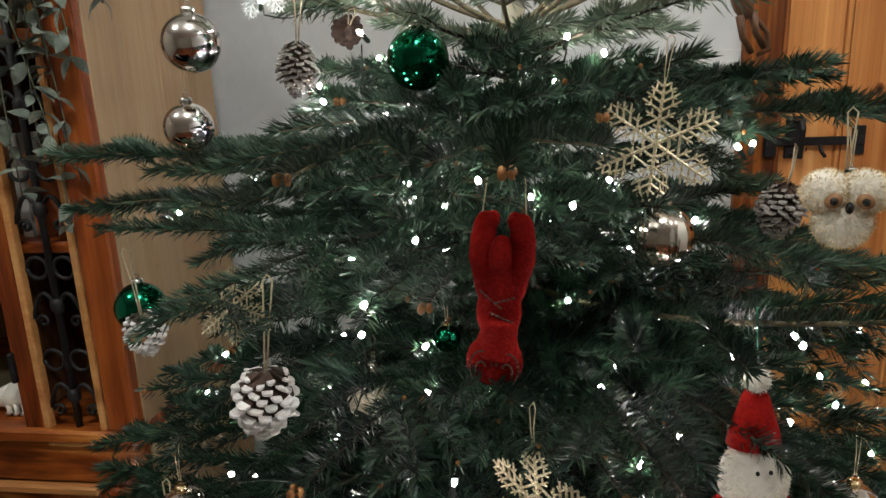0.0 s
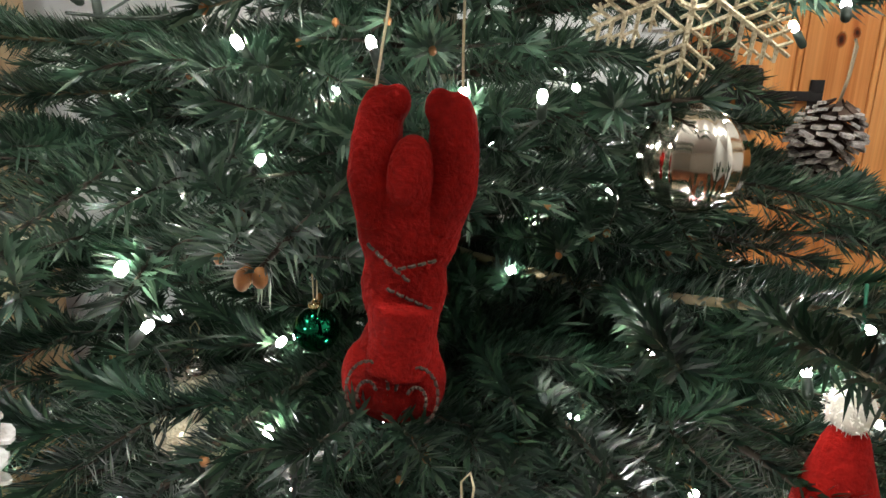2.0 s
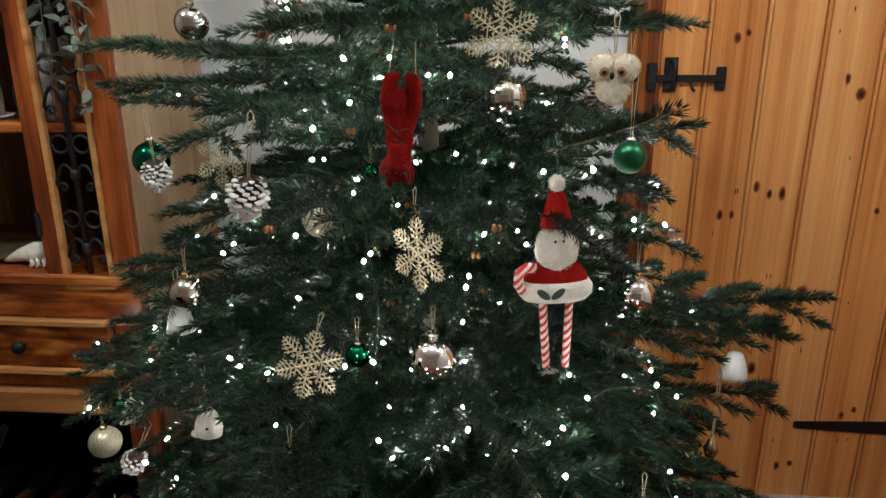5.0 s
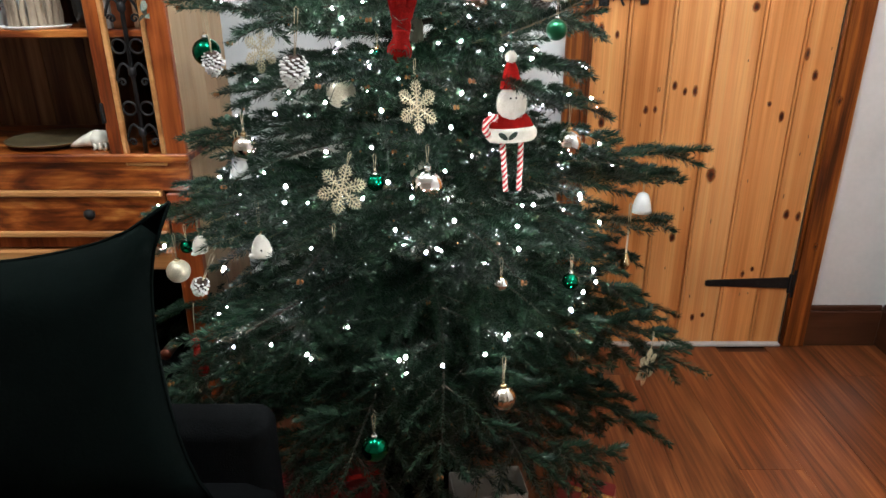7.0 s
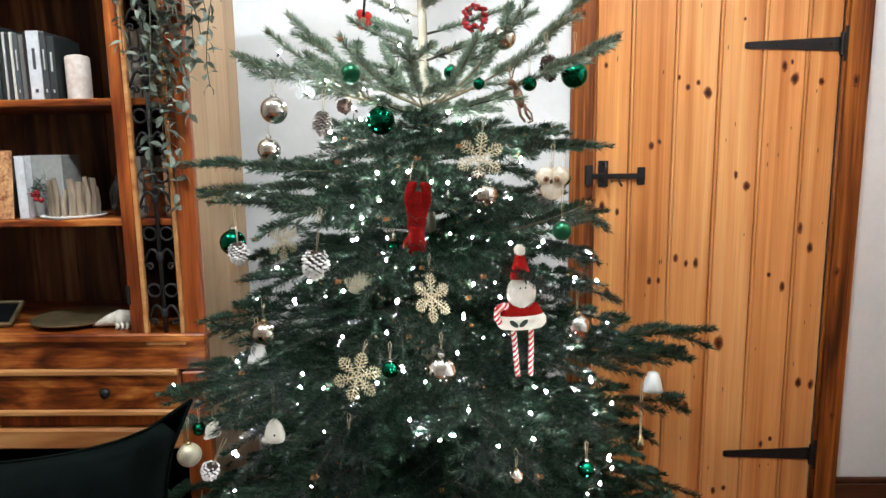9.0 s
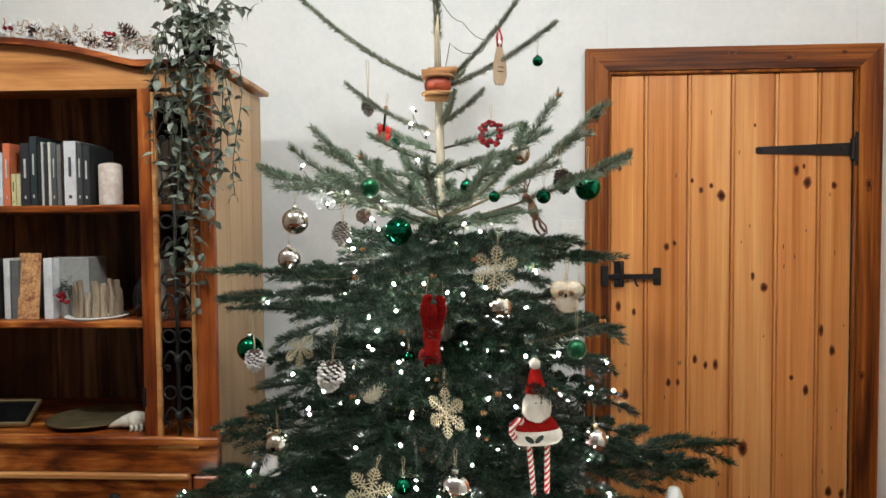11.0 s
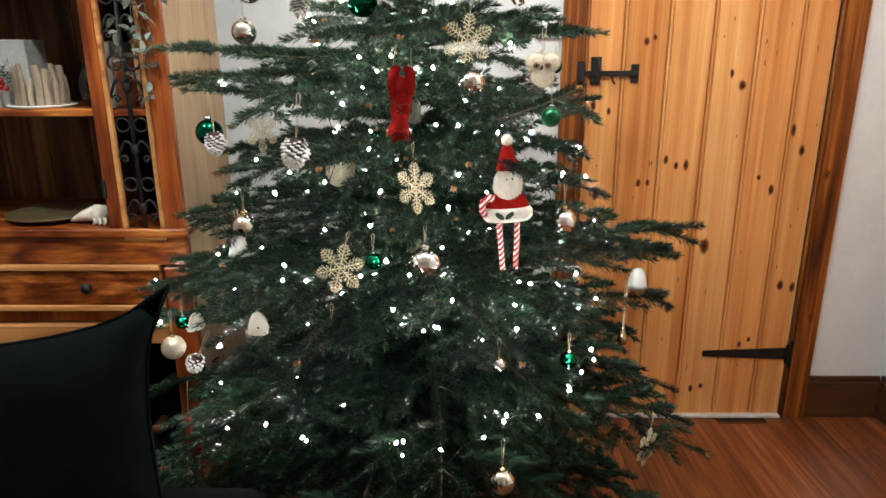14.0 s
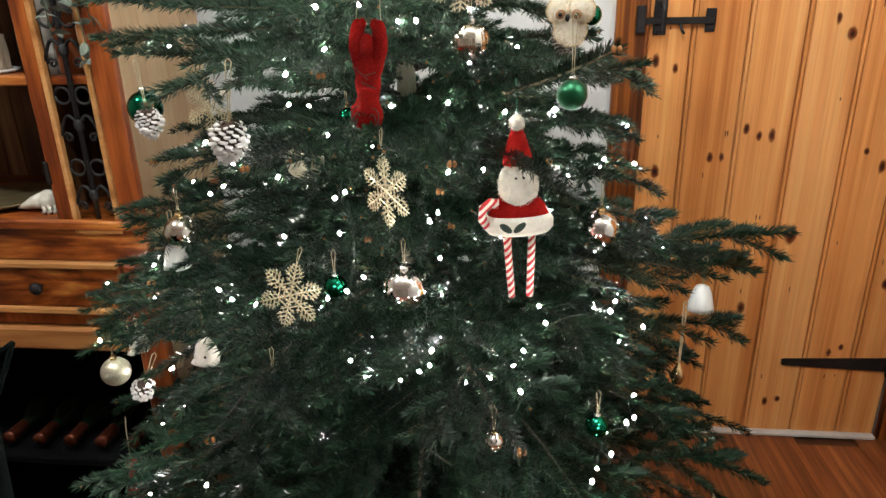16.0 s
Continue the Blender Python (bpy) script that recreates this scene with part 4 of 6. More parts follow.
def cone_mesh(name, h, w, n, frosted, open_=1.0):
    """A pine cone that hangs by its stalk at the origin: scales wound round a core."""
    s = Build()
    s.blob((0, 0, -h * 0.5), (w * 0.22, w * 0.22, h * 0.46), 0, 10, 8)
    rr = random.Random(n)
    for k in range(n):
        u = (k + 0.5) / n
        a = k * 2.39996
        z = -h * (0.04 + 0.92 * u)
        r = w * 0.5 * math.sin(math.pi * (0.18 + 0.78 * u)) ** 0.8 * rr.uniform(0.84, 1.10)
        out = Vector((math.cos(a), math.sin(a), 0))
        tilt = rr.uniform(-0.35, 0.35)
        sidev = Vector((-math.sin(a), math.cos(a), 0)) * math.cos(tilt) + Vector((0, 0, math.sin(tilt)))
        wd = w * 0.098 * (0.65 + 0.5 * math.sin(math.pi * u)) * rr.uniform(0.8, 1.2)
        drop = h * (0.02 + 0.075 * u) * open_ * rr.uniform(0.6, 1.3)
        base = out * r * 0.25 + Vector((0, 0, z + 0.004))
        mid = out * r * 0.80 + Vector((0, 0, z - drop * 0.4))
        tip = out * r * rr.uniform(0.96, 1.10) + Vector((0, 0, z - drop))
        th = Vector((0, 0, 0.0011))
        v = [base - sidev * wd * 0.3, base + sidev * wd * 0.3, mid + sidev * wd, mid - sidev * wd]
        s.add([*v, *(p - th for p in v)], [(0, 1, 2, 3), (7, 6, 5, 4), (1, 5, 6, 2), (0, 3, 7, 4)], 0)
        near = mid.lerp(tip, 0.7)
        t = [mid - sidev * wd * 0.95, mid + sidev * wd * 0.95, near + sidev * wd * 0.86, tip + sidev * wd * 0.35, tip - sidev * wd * 0.35, near - sidev * wd * 0.86]
        lift = Vector((0, 0, 0.0004))
        s.add([*(p + lift for p in t), *(p - th * 1.6 for p in t)], [(0, 1, 2, 3, 4, 5), (11, 10, 9, 8, 7, 6)] + [(i, i + 6, (i + 1) % 6 + 6, (i + 1) % 6) for i in range(6)], int(frosted))
    return s.mesh(name, [CONE, CONE_TIP, CONE_DUST])


gar = empty("crest_garland", (CX, CY0 + 0.02, 1.92), "frosted garland of pine cones, twigs and red berries", "garland")
cg = cone_mesh("small_cone", 0.052, 0.046, 46, True)
rnd = random.Random(9)
for k in range(15):
    x = -0.56 + k * 0.075 + rnd.uniform(-0.012, 0.012)
    if CX + x < -0.9 and k % 2:
        continue
    z = 0.052 * max(0, math.cos(x * 2.6)) + 0.006
    if x > 0.44:
        continue
    share("small_cone", cg, gar, (x, rnd.uniform(-0.01, 0.02), z + 0.02), (rnd.uniform(0.9, 2.2), rnd.uniform(-1, 1), rnd.uniform(0, 6)))
s, f = Build(), Build()
for k in range(700):
    x = rnd.uniform(-0.58, 0.46)
    z = 0.055 * max(0, math.cos(x * 2.6)) + rnd.uniform(0.0, 0.034)
    p = Vector((x, rnd.uniform(-0.012, 0.03), z))
    a = rnd.uniform(0, 6.28)
    curl = [p + Vector((math.cos(a + u) * 0.012 - math.cos(a) * 0.012, rnd.uniform(-0.003, 0.003), math.sin(a + u) * 0.012 - math.sin(a) * 0.012)) for u in (0, 1, 2)]
    (s if k % 3 else f).tube(curl, 0.0019, 4, cap=False)
s.part("frosted_twigs", GLIT_WHITE, gar, "white frosted twigs", kind="stuff")
f.part("bark_twigs", PLY, gar, "pale brown bark curls", kind="stuff")
for k, x in enumerate((-0.42, 0.06, 0.075, 0.34, 0.352, 0.33, -0.12)):
    Build().blob((x, -0.008, 0.06 * max(0, math.cos(x * 2.6)) + 0.022), (0.006,) * 3, segs=10, rings=7).part("berry", BERRY, gar, "red berry", smooth=True)

# ---- trailing plant ----
PX, PY, PZ = -0.165, CY0 + 0.06, 1.905
plant = empty("trailing_plant", (PX, PY, PZ), "artificial trailing plant with grey-green leaves hanging down the bookcase", "plant")
Build().lathe([(0, 0), (0.032, 0), (0.042, 0.06), (0.045, 0.075), (0.04, 0.075), (0.036, 0.06), (0, 0.058)], segs=24).part("pot", CHARCOAL, plant, "small dark plant pot", smooth=True)
s = Build()
N = 8
rim, faces = [], []
for i in range(N + 1):
    u = i / N
    w = 0.27 * math.sin(math.pi * u ** 0.85) + 0.002
    z = 0.10 * math.sin(math.pi * u) - 0.06 * u * u
    rim += [(-w, u, z + 0.05 * w), (0, u, z - 0.03), (w, u, z + 0.05 * w)]
for i in range(N):
    a = i * 3
    faces += [(a, a + 1, a + 4, a + 3), (a + 1, a + 2, a + 5, a + 4)]
s.add(rim, faces)
leafme = s.mesh("leaf", LEAF, True)
rnd = random.Random(21)
vines = []
for k in range(15):                       # upright sprays
    a = rnd.uniform(0, 2 * math.pi)
    R, H = rnd.uniform(0.07, 0.22), rnd.uniform(0.07, 0.16)
    vines.append([Vector((0.7 * R * u * math.cos(a) * 1.2, 0.5 * R * u * math.sin(a), 0.06 + H * math.sin(1.9 * u))) for u in np.linspace(0, 1, 8)])
for k in range(17):                       # falling ones, in front of the flank and the grille
    x1 = rnd.uniform(-0.10, 0.15)
    L = rnd.uniform(0.20, 0.72) * (1.0 if -0.05 < x1 < 0.06 else 0.60)
    yb = -0.075 - rnd.uniform(0.0, 0.03)
    sway = rnd.uniform(-0.03, 0.03)
    pts = []
    for u in np.linspace(0, 1, 14):
        if u < 0.25:
            w = u / 0.25
            pts.append(Vector((x1 * w * 0.8, yb * w, 0.07 + 0.045 * math.sin(math.pi * w))))
        else:
            w = (u - 0.25) / 0.75
            pts.append(Vector((x1 * (0.8 + 0.2 * w) + sway * math.sin(5 * w), yb - 0.012 * math.sin(3 * w), 0.07 - L * w)))
    vines.append(pts)
more = Build()
count = 0
for pts in vines:
    Build().tube(pts, 0.0012, 5, cap=False).part("stem", STEM, plant, smooth=True)
    length = sum((pts[i + 1] - pts[i]).length for i in range(len(pts) - 1))
    n = max(5, int(length / 0.028))
    for j in range(n):
        u = (j + 0.8) / n * (len(pts) - 1)
        i = min(int(u), len(pts) - 2)
        p = pts[i].lerp(pts[i + 1], u - i)
        for sd in (0, 1):
            az = rnd.uniform(-2.4, 2.4) + math.pi * sd
            size = rnd.uniform(0.023, 0.038)
            rot = (rnd.uniform(-1.5, 0.6), rnd.uniform(-0.7, 0.7), az)
            if count % 2 == 0 and count < 580:
                share("leaf", leafme, plant, p, rot, (size, size, size))
            else:
                mm = Matrix.LocRotScale(p, Euler(rot), (size, size, size))
                more.add([mm @ Vector(q) for q in rim], faces)
            count += 1
more.part("leaves", LEAF, plant, "further small leaves", smooth=True, kind="stuff")

# ---- the tree ----
TX, TY = 0.48, 1.46
TREE = Vector((TX, TY, 0))
ROOM = Vector((0.55, -0.15, 1.36))
# hanging places of ornaments that face the room: branches leave these gaps
GAPS = [((0.488, 1.20, 1.27), 0.045), ((0.475, 1.20, 1.33), 0.035), ((0.474, 1.20, 1.225), 0.038), ((0.69, 1.20, 1.15), 0.05), ((0.69, 1.20, 1.06), 0.06), ((0.69, 1.20, 0.98), 0.045),
        ((0.607, 1.255, 1.385), 0.055), ((0.508, 1.136, 1.115), 0.055), ((0.355, 1.135, 0.956), 0.055), ((0.524, 1.16, 0.958), 0.04), ((0.752, 1.245, 1.33), 0.05),
        ((0.275, 1.185, 1.17), 0.04), ((0.044, 1.38, 1.19), 0.05), ((0.391, 1.375, 1.463), 0.045), ((0.617, 1.26, 1.30), 0.03), ((0.335, 1.33, 1.112), 0.024),
        ((0.665, 0.926, 0.621), 0.035), ((0.443, 0.80, 0.607), 0.03), ((0.16, 1.355, 1.488), 0.04), ((0.143, 1.36, 1.403), 0.035), ((0.154, 1.244, 0.794), 0.03),
        ((-0.021, 1.307, 0.668), 0.035), ((-0.063, 1.30, 0.711), 0.035), ((0.746, 1.056, 1.254), 0.025), ((0.822, 1.31, 1.005), 0.035), ((0.16, 1.39, 1.18), 0.04)]
GAP_C = np.array([g[0] for g in GAPS])
GAP_R = np.array([g[1] for g in GAPS])
GAP_D = np.array([tuple((ROOM - Vector(g[0])).normalized()) for g in GAPS])


def hidden_gap(pts):
    """Whether a twig (world places) would hang in front of an ornament."""
    rel = pts[:, None, :] - GAP_C[None]
    along = (rel * GAP_D[None]).sum(-1)
    off = np.linalg.norm(rel - along[..., None] * GAP_D[None], axis=-1)
    return bool(((along > -0.005) & (along < 0.6) & (off < GAP_R[None] * 0.85)).any())


rng = np.random.default_rng(11)


def curve(p0, p1, p2, n):
    u = np.linspace(0, 1, n)[:, None]
    return (1 - u) ** 2 * p0 + 2 * u * (1 - u) * p1 + u * u * p2


def unit(v):
    return v / (np.linalg.norm(v) + 1e-9)


UP = np.array([0.0, 0.0, 1.0])


def shoots(main, length, bare, sparse, airy=False):
    """The twigs of a bough: list of (points, thickness, first needled share)."""
    out = [(main, 0.0026 + 0.0036 * length, bare)]
    if sparse:
        return out
    n = len(main)
    step = (0.10 if airy else 0.080) / length
    s = 0.42 if airy else 0.14
    while s < 0.97:
        i = min(int(s * (n - 1)), n - 2)
        t = unit(main[i + 1] - main[i])
        side = unit(np.cross(t, UP))
        for sg in (-1, 1):
            if rng.random() < 0.1:
                continue
            ang = radians(rng.uniform(42, 58))
            ln = (0.05 + 0.50 * length * (1 - s) ** 0.9) * rng.uniform(0.75, 1.15)
            d = unit(t * math.cos(ang) + sg * side * math.sin(ang) + UP * rng.uniform(-0.10, 0.18))
            p0 = main[i]
            p2 = p0 + d * ln * 0.85 + t * ln * 0.18 - UP * ln * rng.uniform(0.0, 0.16)
            tw = curve(p0, p0 + d * ln * 0.5, p2, 6)
            out.append((tw, 0.0022, 0.08))
            if ln > 0.10 and not airy:
                for s2 in np.arange(0.38, 0.92, max(0.055 / ln, 0.22)):
                    j = min(int(s2 * 5), 4)
                    t2 = unit(tw[j + 1] - tw[j])
                    sd2 = unit(np.cross(t2, UP))
                    for sg2 in (-1, 1):
                        if rng.random() < 0.45:
                            continue
                        l2 = (0.034 + 0.42 * ln * (1 - s2)) * rng.uniform(0.8, 1.15)
                        d2 = unit(t2 * 0.68 + sg2 * sd2 * 0.72 + UP * rng.uniform(-0.15, 0.2))
                        q = tw[j] + (tw[j + 1] - tw[j]) * (s2 * 5 - j)
                        out.append((curve(q, q + d2 * l2 * 0.5, q + d2 * l2 - UP * l2 * 0.06, 4), 0.0015, 0.0))
        s += step * rng.uniform(0.85, 1.2)
    return out


def needles(twigs, size, per_m, lift):
    """Flat pointed needles on all twigs: vertices and triangles."""
    base, direction, flat, ln = [], [], [], []
    for pts, _, bare in twigs:
        seg = np.linalg.norm(np.diff(pts, axis=0), axis=1)
        total = seg.sum()
        n = int(total * (1 - bare) * per_m)
        if n < 3:
            continue
        at = np.sort(rng.uniform(bare, 1.0, n)) * total
        cum = np.r_[0, np.cumsum(seg)]
        p = np.stack([np.interp(at, cum, pts[:, k]) for k in range(3)], 1)
        idx = np.clip(np.searchsorted(cum, at) - 1, 0, len(seg) - 1)
        t = (np.diff(pts, axis=0) / (seg[:, None] + 1e-9))[idx]
        sd = np.cross(t, UP)
        sd /= np.linalg.norm(sd, axis=1)[:, None] + 1e-9
        up = np.cross(sd, t)
        phi = rng.normal(0, 1.35, n).clip(-2.8, 2.8)
        radial = sd * np.sin(phi)[:, None] + up * np.cos(phi)[:, None]
        be = np.radians(rng.uniform(38, 70, n)) * lift
        endw = np.clip((total - at) / 0.02, 0, 1)          # needles close up towards the tip
        be = be * (0.55 + 0.45 * endw)
        d = t * np.cos(be)[:, None] + radial * np.sin(be)[:, None]
        base.append(p)
        direction.append(d)
        flat.append(np.cross(d, radial))
        ln.append(size * rng.uniform(0.72, 1.12, n))
    if not base:
        return None
    p, d, f, l = np.concatenate(base), np.concatenate(direction), np.concatenate(flat), np.concatenate(ln)
    f /= np.linalg.norm(f, axis=1)[:, None] + 1e-9
    w = 0.00115
    v = np.stack([p, p + d * l[:, None] * 0.55 + f * w, p + d * l[:, None], p + d * l[:, None] * 0.55 - f * w], 1).reshape(-1, 3)
    k = np.arange(len(p)) * 4
    tris = np.stack([k, k + 1, k + 2, k, k + 2, k + 3], 1).reshape(-1, 3)
    return v, tris


def quick_mesh(name, v, tris, material):
    me = bpy.data.meshes.new(name)
    me.vertices.add(len(v))
    me.vertices.foreach_set("co", v.astype(np.float32).ravel())
    me.loops.add(len(tris) * 3)
    me.loops.foreach_set("vertex_index", tris.astype(np.int32).ravel())
    me.polygons.add(len(tris))
    me.polygons.foreach_set("loop_start", (np.arange(len(tris)) * 3).astype(np.int32))
    me.update(calc_edges=True)
    me.materials.append(material)
    return me


tree = empty("christmas_tree", TREE, "tall cut fir tree with dark green needles standing before the wall", "christmas tree")
lean = lambda z: Vector((0.012 * math.sin(z * 1.7), 0, z))
trunk_pts = [lean(z) for z in np.linspace(0.02, 2.165, 30)]
Build().tube(trunk_pts, [0.032 * (1 - z / 2.25) + 0.0025 for z in np.linspace(0.02, 2.165, 30)], 12).part("trunk", TRUNKBARK, tree, "pale bare upper trunk", smooth=True)
stand = Build()
stand.lathe([(0.0, 0.0), (0.15, 0.0), (0.155, 0.02), (0.12, 0.05), (0.09, 0.14), (0.075, 0.145), (0.07, 0.06), (0.0, 0.055)], segs=28)
stand.part("stand", CHARCOAL, tree, "dark round tree stand", smooth=True)

TWIGS = []            # twig tips of all boughs, for the lights
PERM = 2300


def bough(z, az, length, mid_up, tip_up, sparse=False, size=0.0205, bare=0.08, material=None, bend=0.0, airy=False, across=False):
    dirv = np.array([math.cos(az), math.sin(az), 0.0])
    sidev = np.array([-math.sin(az), math.cos(az), 0.0])
    p0 = np.array(lean(z)) + dirv * 0.01
    p1 = p0 + dirv * length * 0.5 + UP * mid_up + sidev * bend * length * 0.5
    p2 = p0 + dirv * length + UP * tip_up
    main = curve(p0, p1, p2, 14)
    tw = shoots(main, length, bare, sparse, airy)
    world_off = np.array(TREE)
    kept = [tw[0]] if across or not hidden_gap(tw[0][0][7:] + world_off) else [(tw[0][0][:8], tw[0][1], bare)]
    cut = len(kept[0][0]) < 14
    for t in tw[1:]:
        if hidden_gap(t[0] + world_off):
            continue
        if cut and np.linalg.norm(t[0][0][:2] - p0[:2]) > length * 0.54:
            continue
        q = t[0][-1] + world_off
        if q[1] > NORTH - 0.03 or (q[1] < 1.07 and q[2] > 1.0 and 0.2 < q[0] < 0.8):
            continue
        kept.append(t)
    wood = Build()
    for pts, r, _ in kept:
        n = len(pts)
        wood.tube(pts, [r * (1 - 0.7 * i / (n - 1)) for i in range(n)], 5 if r > 0.003 else 3, 0, cap=False)
    for pts, r, _ in kept:
        e = unit(pts[-1] - pts[-2])
        if rng.random() < 0.22 and len(kept) > 1:
            wood.blob(pts[-1] + e * 0.002, (0.0022, 0.0022, 0.0026), 1, 6, 5)
    if not sparse and length > 0.25:
        e = unit(main[-1] - main[-2])
        for k in range(3):
            wood.blob(kept[0][0][-1] + e * 0.003 + np.array([0.004 * math.cos(2.1 * k), 0.004 * math.sin(2.1 * k), 0.001]), (0.0032, 0.0032, 0.0045), 1, 7, 6)
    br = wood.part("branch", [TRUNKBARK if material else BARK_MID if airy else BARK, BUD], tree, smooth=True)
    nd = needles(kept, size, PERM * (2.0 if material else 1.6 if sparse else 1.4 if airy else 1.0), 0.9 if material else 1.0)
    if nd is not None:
        # higher boughs get the copies with light painted in
        ob = new("needles", quick_mesh("needles", *nd, material or (NEEDLE_LIT_UPPER if z > 1.45 else NEEDLE_LIT_MIDDLE if z > 1.22 else NEEDLE)))
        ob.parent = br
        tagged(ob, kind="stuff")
    for pts, r, _ in kept[1:]:
        TWIGS.append(pts[int(len(pts) * 0.6)] + world_off)
    return br


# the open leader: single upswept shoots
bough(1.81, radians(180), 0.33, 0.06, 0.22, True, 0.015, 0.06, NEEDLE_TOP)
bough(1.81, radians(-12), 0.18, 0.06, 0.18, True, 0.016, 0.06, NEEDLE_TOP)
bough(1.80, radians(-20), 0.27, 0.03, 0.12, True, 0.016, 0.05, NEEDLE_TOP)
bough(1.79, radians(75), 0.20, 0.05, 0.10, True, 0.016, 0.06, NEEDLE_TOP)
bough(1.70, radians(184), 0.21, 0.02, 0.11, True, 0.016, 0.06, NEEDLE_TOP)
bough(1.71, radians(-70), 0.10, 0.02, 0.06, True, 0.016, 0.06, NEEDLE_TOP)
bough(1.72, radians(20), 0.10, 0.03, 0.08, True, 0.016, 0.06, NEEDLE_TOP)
bough(1.66, radians(-5), 0.18, 0.02, 0.05, True, 0.021, 0.1)
bough(1.65, radians(140), 0.20, 0.03, 0.08, True, 0.021, 0.1)
bough(1.62, radians(205), 0.16, 0.02, 0.06, True, 0.021, 0.06)
bough(1.60, radians(-40), 0.20, 0.02, 0.03, True, 0.021, 0.1)
leader = (np.array([tuple(lean(z)) for z in np.linspace(1.91, 2.05, 6)]), 0.006, 0.0)
nd = needles([leader], 0.021, 4500, 1.0)
lead = new("needles", quick_mesh("needles", *nd, NEEDLE_TOP))
lead.parent = tree
tagged(lead, "short upright needles on the leading shoot", kind="stuff")
# the first full whorl rises steeply
for az, L, mu, tu in ((182, 0.42, 0.03, 0.13), (165, 0.33, 0.05, 0.22), (205, 0.34, 0.02, 0.16), (-14, 0.42, 0.04, 0.15), (8, 0.38, 0.05, 0.26), (-35, 0.30, 0.06, 0.25),
                      (-95, 0.22, 0.02, 0.12), (60, 0.38, 0.05, 0.2), (110, 0.38, 0.05, 0.2), (235, 0.26, 0.02, 0.12), (-62, 0.24, 0.02, 0.12)):
    bough(1.49 + 0.01 * math.sin(az), radians(az), L, mu, tu, False, 0.0235, 0.40, airy=True)
# the lower whorls reach out and droop
WHORLS = [(1.36, 7, 0.47, 0.05, 0.03), (1.24, 9, 0.50, 0.05, 0.0), (1.11, 9, 0.53, 0.05, -0.02), (0.98, 9, 0.57, 0.05, -0.03), (0.85, 10, 0.64, 0.05, -0.04),
          (0.71, 10, 0.71, 0.04, -0.07), (0.57, 10, 0.75, 0.03, -0.10), (0.44, 10, 0.72, 0.01, -0.13), (0.33, 8, 0.60, 0.0, -0.13)]
for w, (z, n, L, mu, tu) in enumerate(WHORLS):
    for k in range(n):
        az = 2 * math.pi * (k + 0.5 * (w % 2)) / n + rng.uniform(-0.14, 0.14)
        front = max(0.0, -math.sin(az))
        back = max(0.0, math.sin(az))
        side_cut = (0.24 if z > 0.95 else 0.13) * max(0.0, math.cos(az))
        short = (1 - side_cut) * 1.0 - front * (0.36 if z > 1.0 else 0.26 if z > 0.9 else 0.12 if z > 0.75 else 0.0)
        bough(z + rng.uniform(-0.045, 0.045), az, L * short * rng.uniform(0.84, 1.06), mu + rng.uniform(-0.02, 0.03), tu + rng.uniform(-0.05, 0.06), bend=rng.uniform(-0.2, 0.2))
    for k in range(0, 11) if z < 0.6 else range(1, 11, 2):                      # short inner boughs between the whorls
        az = -math.pi / 2 + (k - 5) * 0.42 + rng.uniform(-0.15, 0.15)
        bough(z + rng.uniform(0.03, 0.10), az, min(L, 0.55) * rng.uniform(0.38, 0.62) * (1 - 0.2 * max(0.0, -math.sin(az))), 0.03, rng.uniform(-0.05, 0.05), bend=rng.uniform(-0.2, 0.2))
for k in range(14):                          # tufts close to the stem
    z = 0.95 + 0.04 * k
    bough(z, radians(-90 + 55 * math.sin(k * 2.3)), rng.uniform(0.13, 0.2), 0.02, rng.uniform(-0.02, 0.05))
# fuller boughs on the side of the door
for z, az, L, mu, tu in ((1.37, -6, 0.41, 0.04, 0.03), (1.25, -10, 0.39, 0.04, -0.02), (1.16, 2, 0.38, 0.04, -0.02), (1.08, -8, 0.42, 0.04, -0.03), (0.99, -16, 0.46, 0.04, -0.04)):
    bough(z, radians(az), L, mu, tu, False, 0.0215, 0.10)
# boughs over and under the red ornament
for z, az, L, mu, tu in ((1.37, -90, 0.38, 0.04, 0.015), (1.385, -70, 0.38, 0.04, 0.0), (1.38, -112, 0.38, 0.04, 0.0)):
    bough(z, radians(az), L, mu, tu, False, 0.0205, 0.12, airy=True)
for z, az, L, mu, tu in ((1.135, -74, 0.40, 0.05, 0.035), (1.12, -92, 0.39, 0.05, 0.035), (1.14, -112, 0.40, 0.05, 0.02)):
    bough(z, radians(az), L, mu, tu, False, 0.0205, 0.10)
bough(1.20, radians(-52), 0.48, 0.0, 0.10, False, 0.0205, 0.12, airy=True)
# a shoot that crosses the doll's hat
bough(1.170, radians(-55), 0.46, 0.01, -0.05, True, 0.019, 0.20, across=True)
# long boughs that stand out of the outline
for z, az, L, mu, tu in ((0.90, -3, 0.66, 0.03, 0.065), (0.86, 4, 0.62, 0.02, 0.03), (0.87, -2, 0.60, 0.03, 0.03), (0.76, -7, 0.58, 0.04, 0.04), (0.52, -6, 0.68, 0.06, -0.06), (0.40, -18, 0.64, 0.05, -0.14),
                         (0.86, 183, 0.57, 0.03, 0.02), (0.76, 190, 0.60, 0.03, 0.0), (1.32, 184, 0.55, 0.05, 0.05), (1.30, 178, 0.54, 0.04, -0.01)):
    bough(z, radians(az), L, mu, tu, False, 0.023, 0.25, airy=True)
# ---- ornaments ----


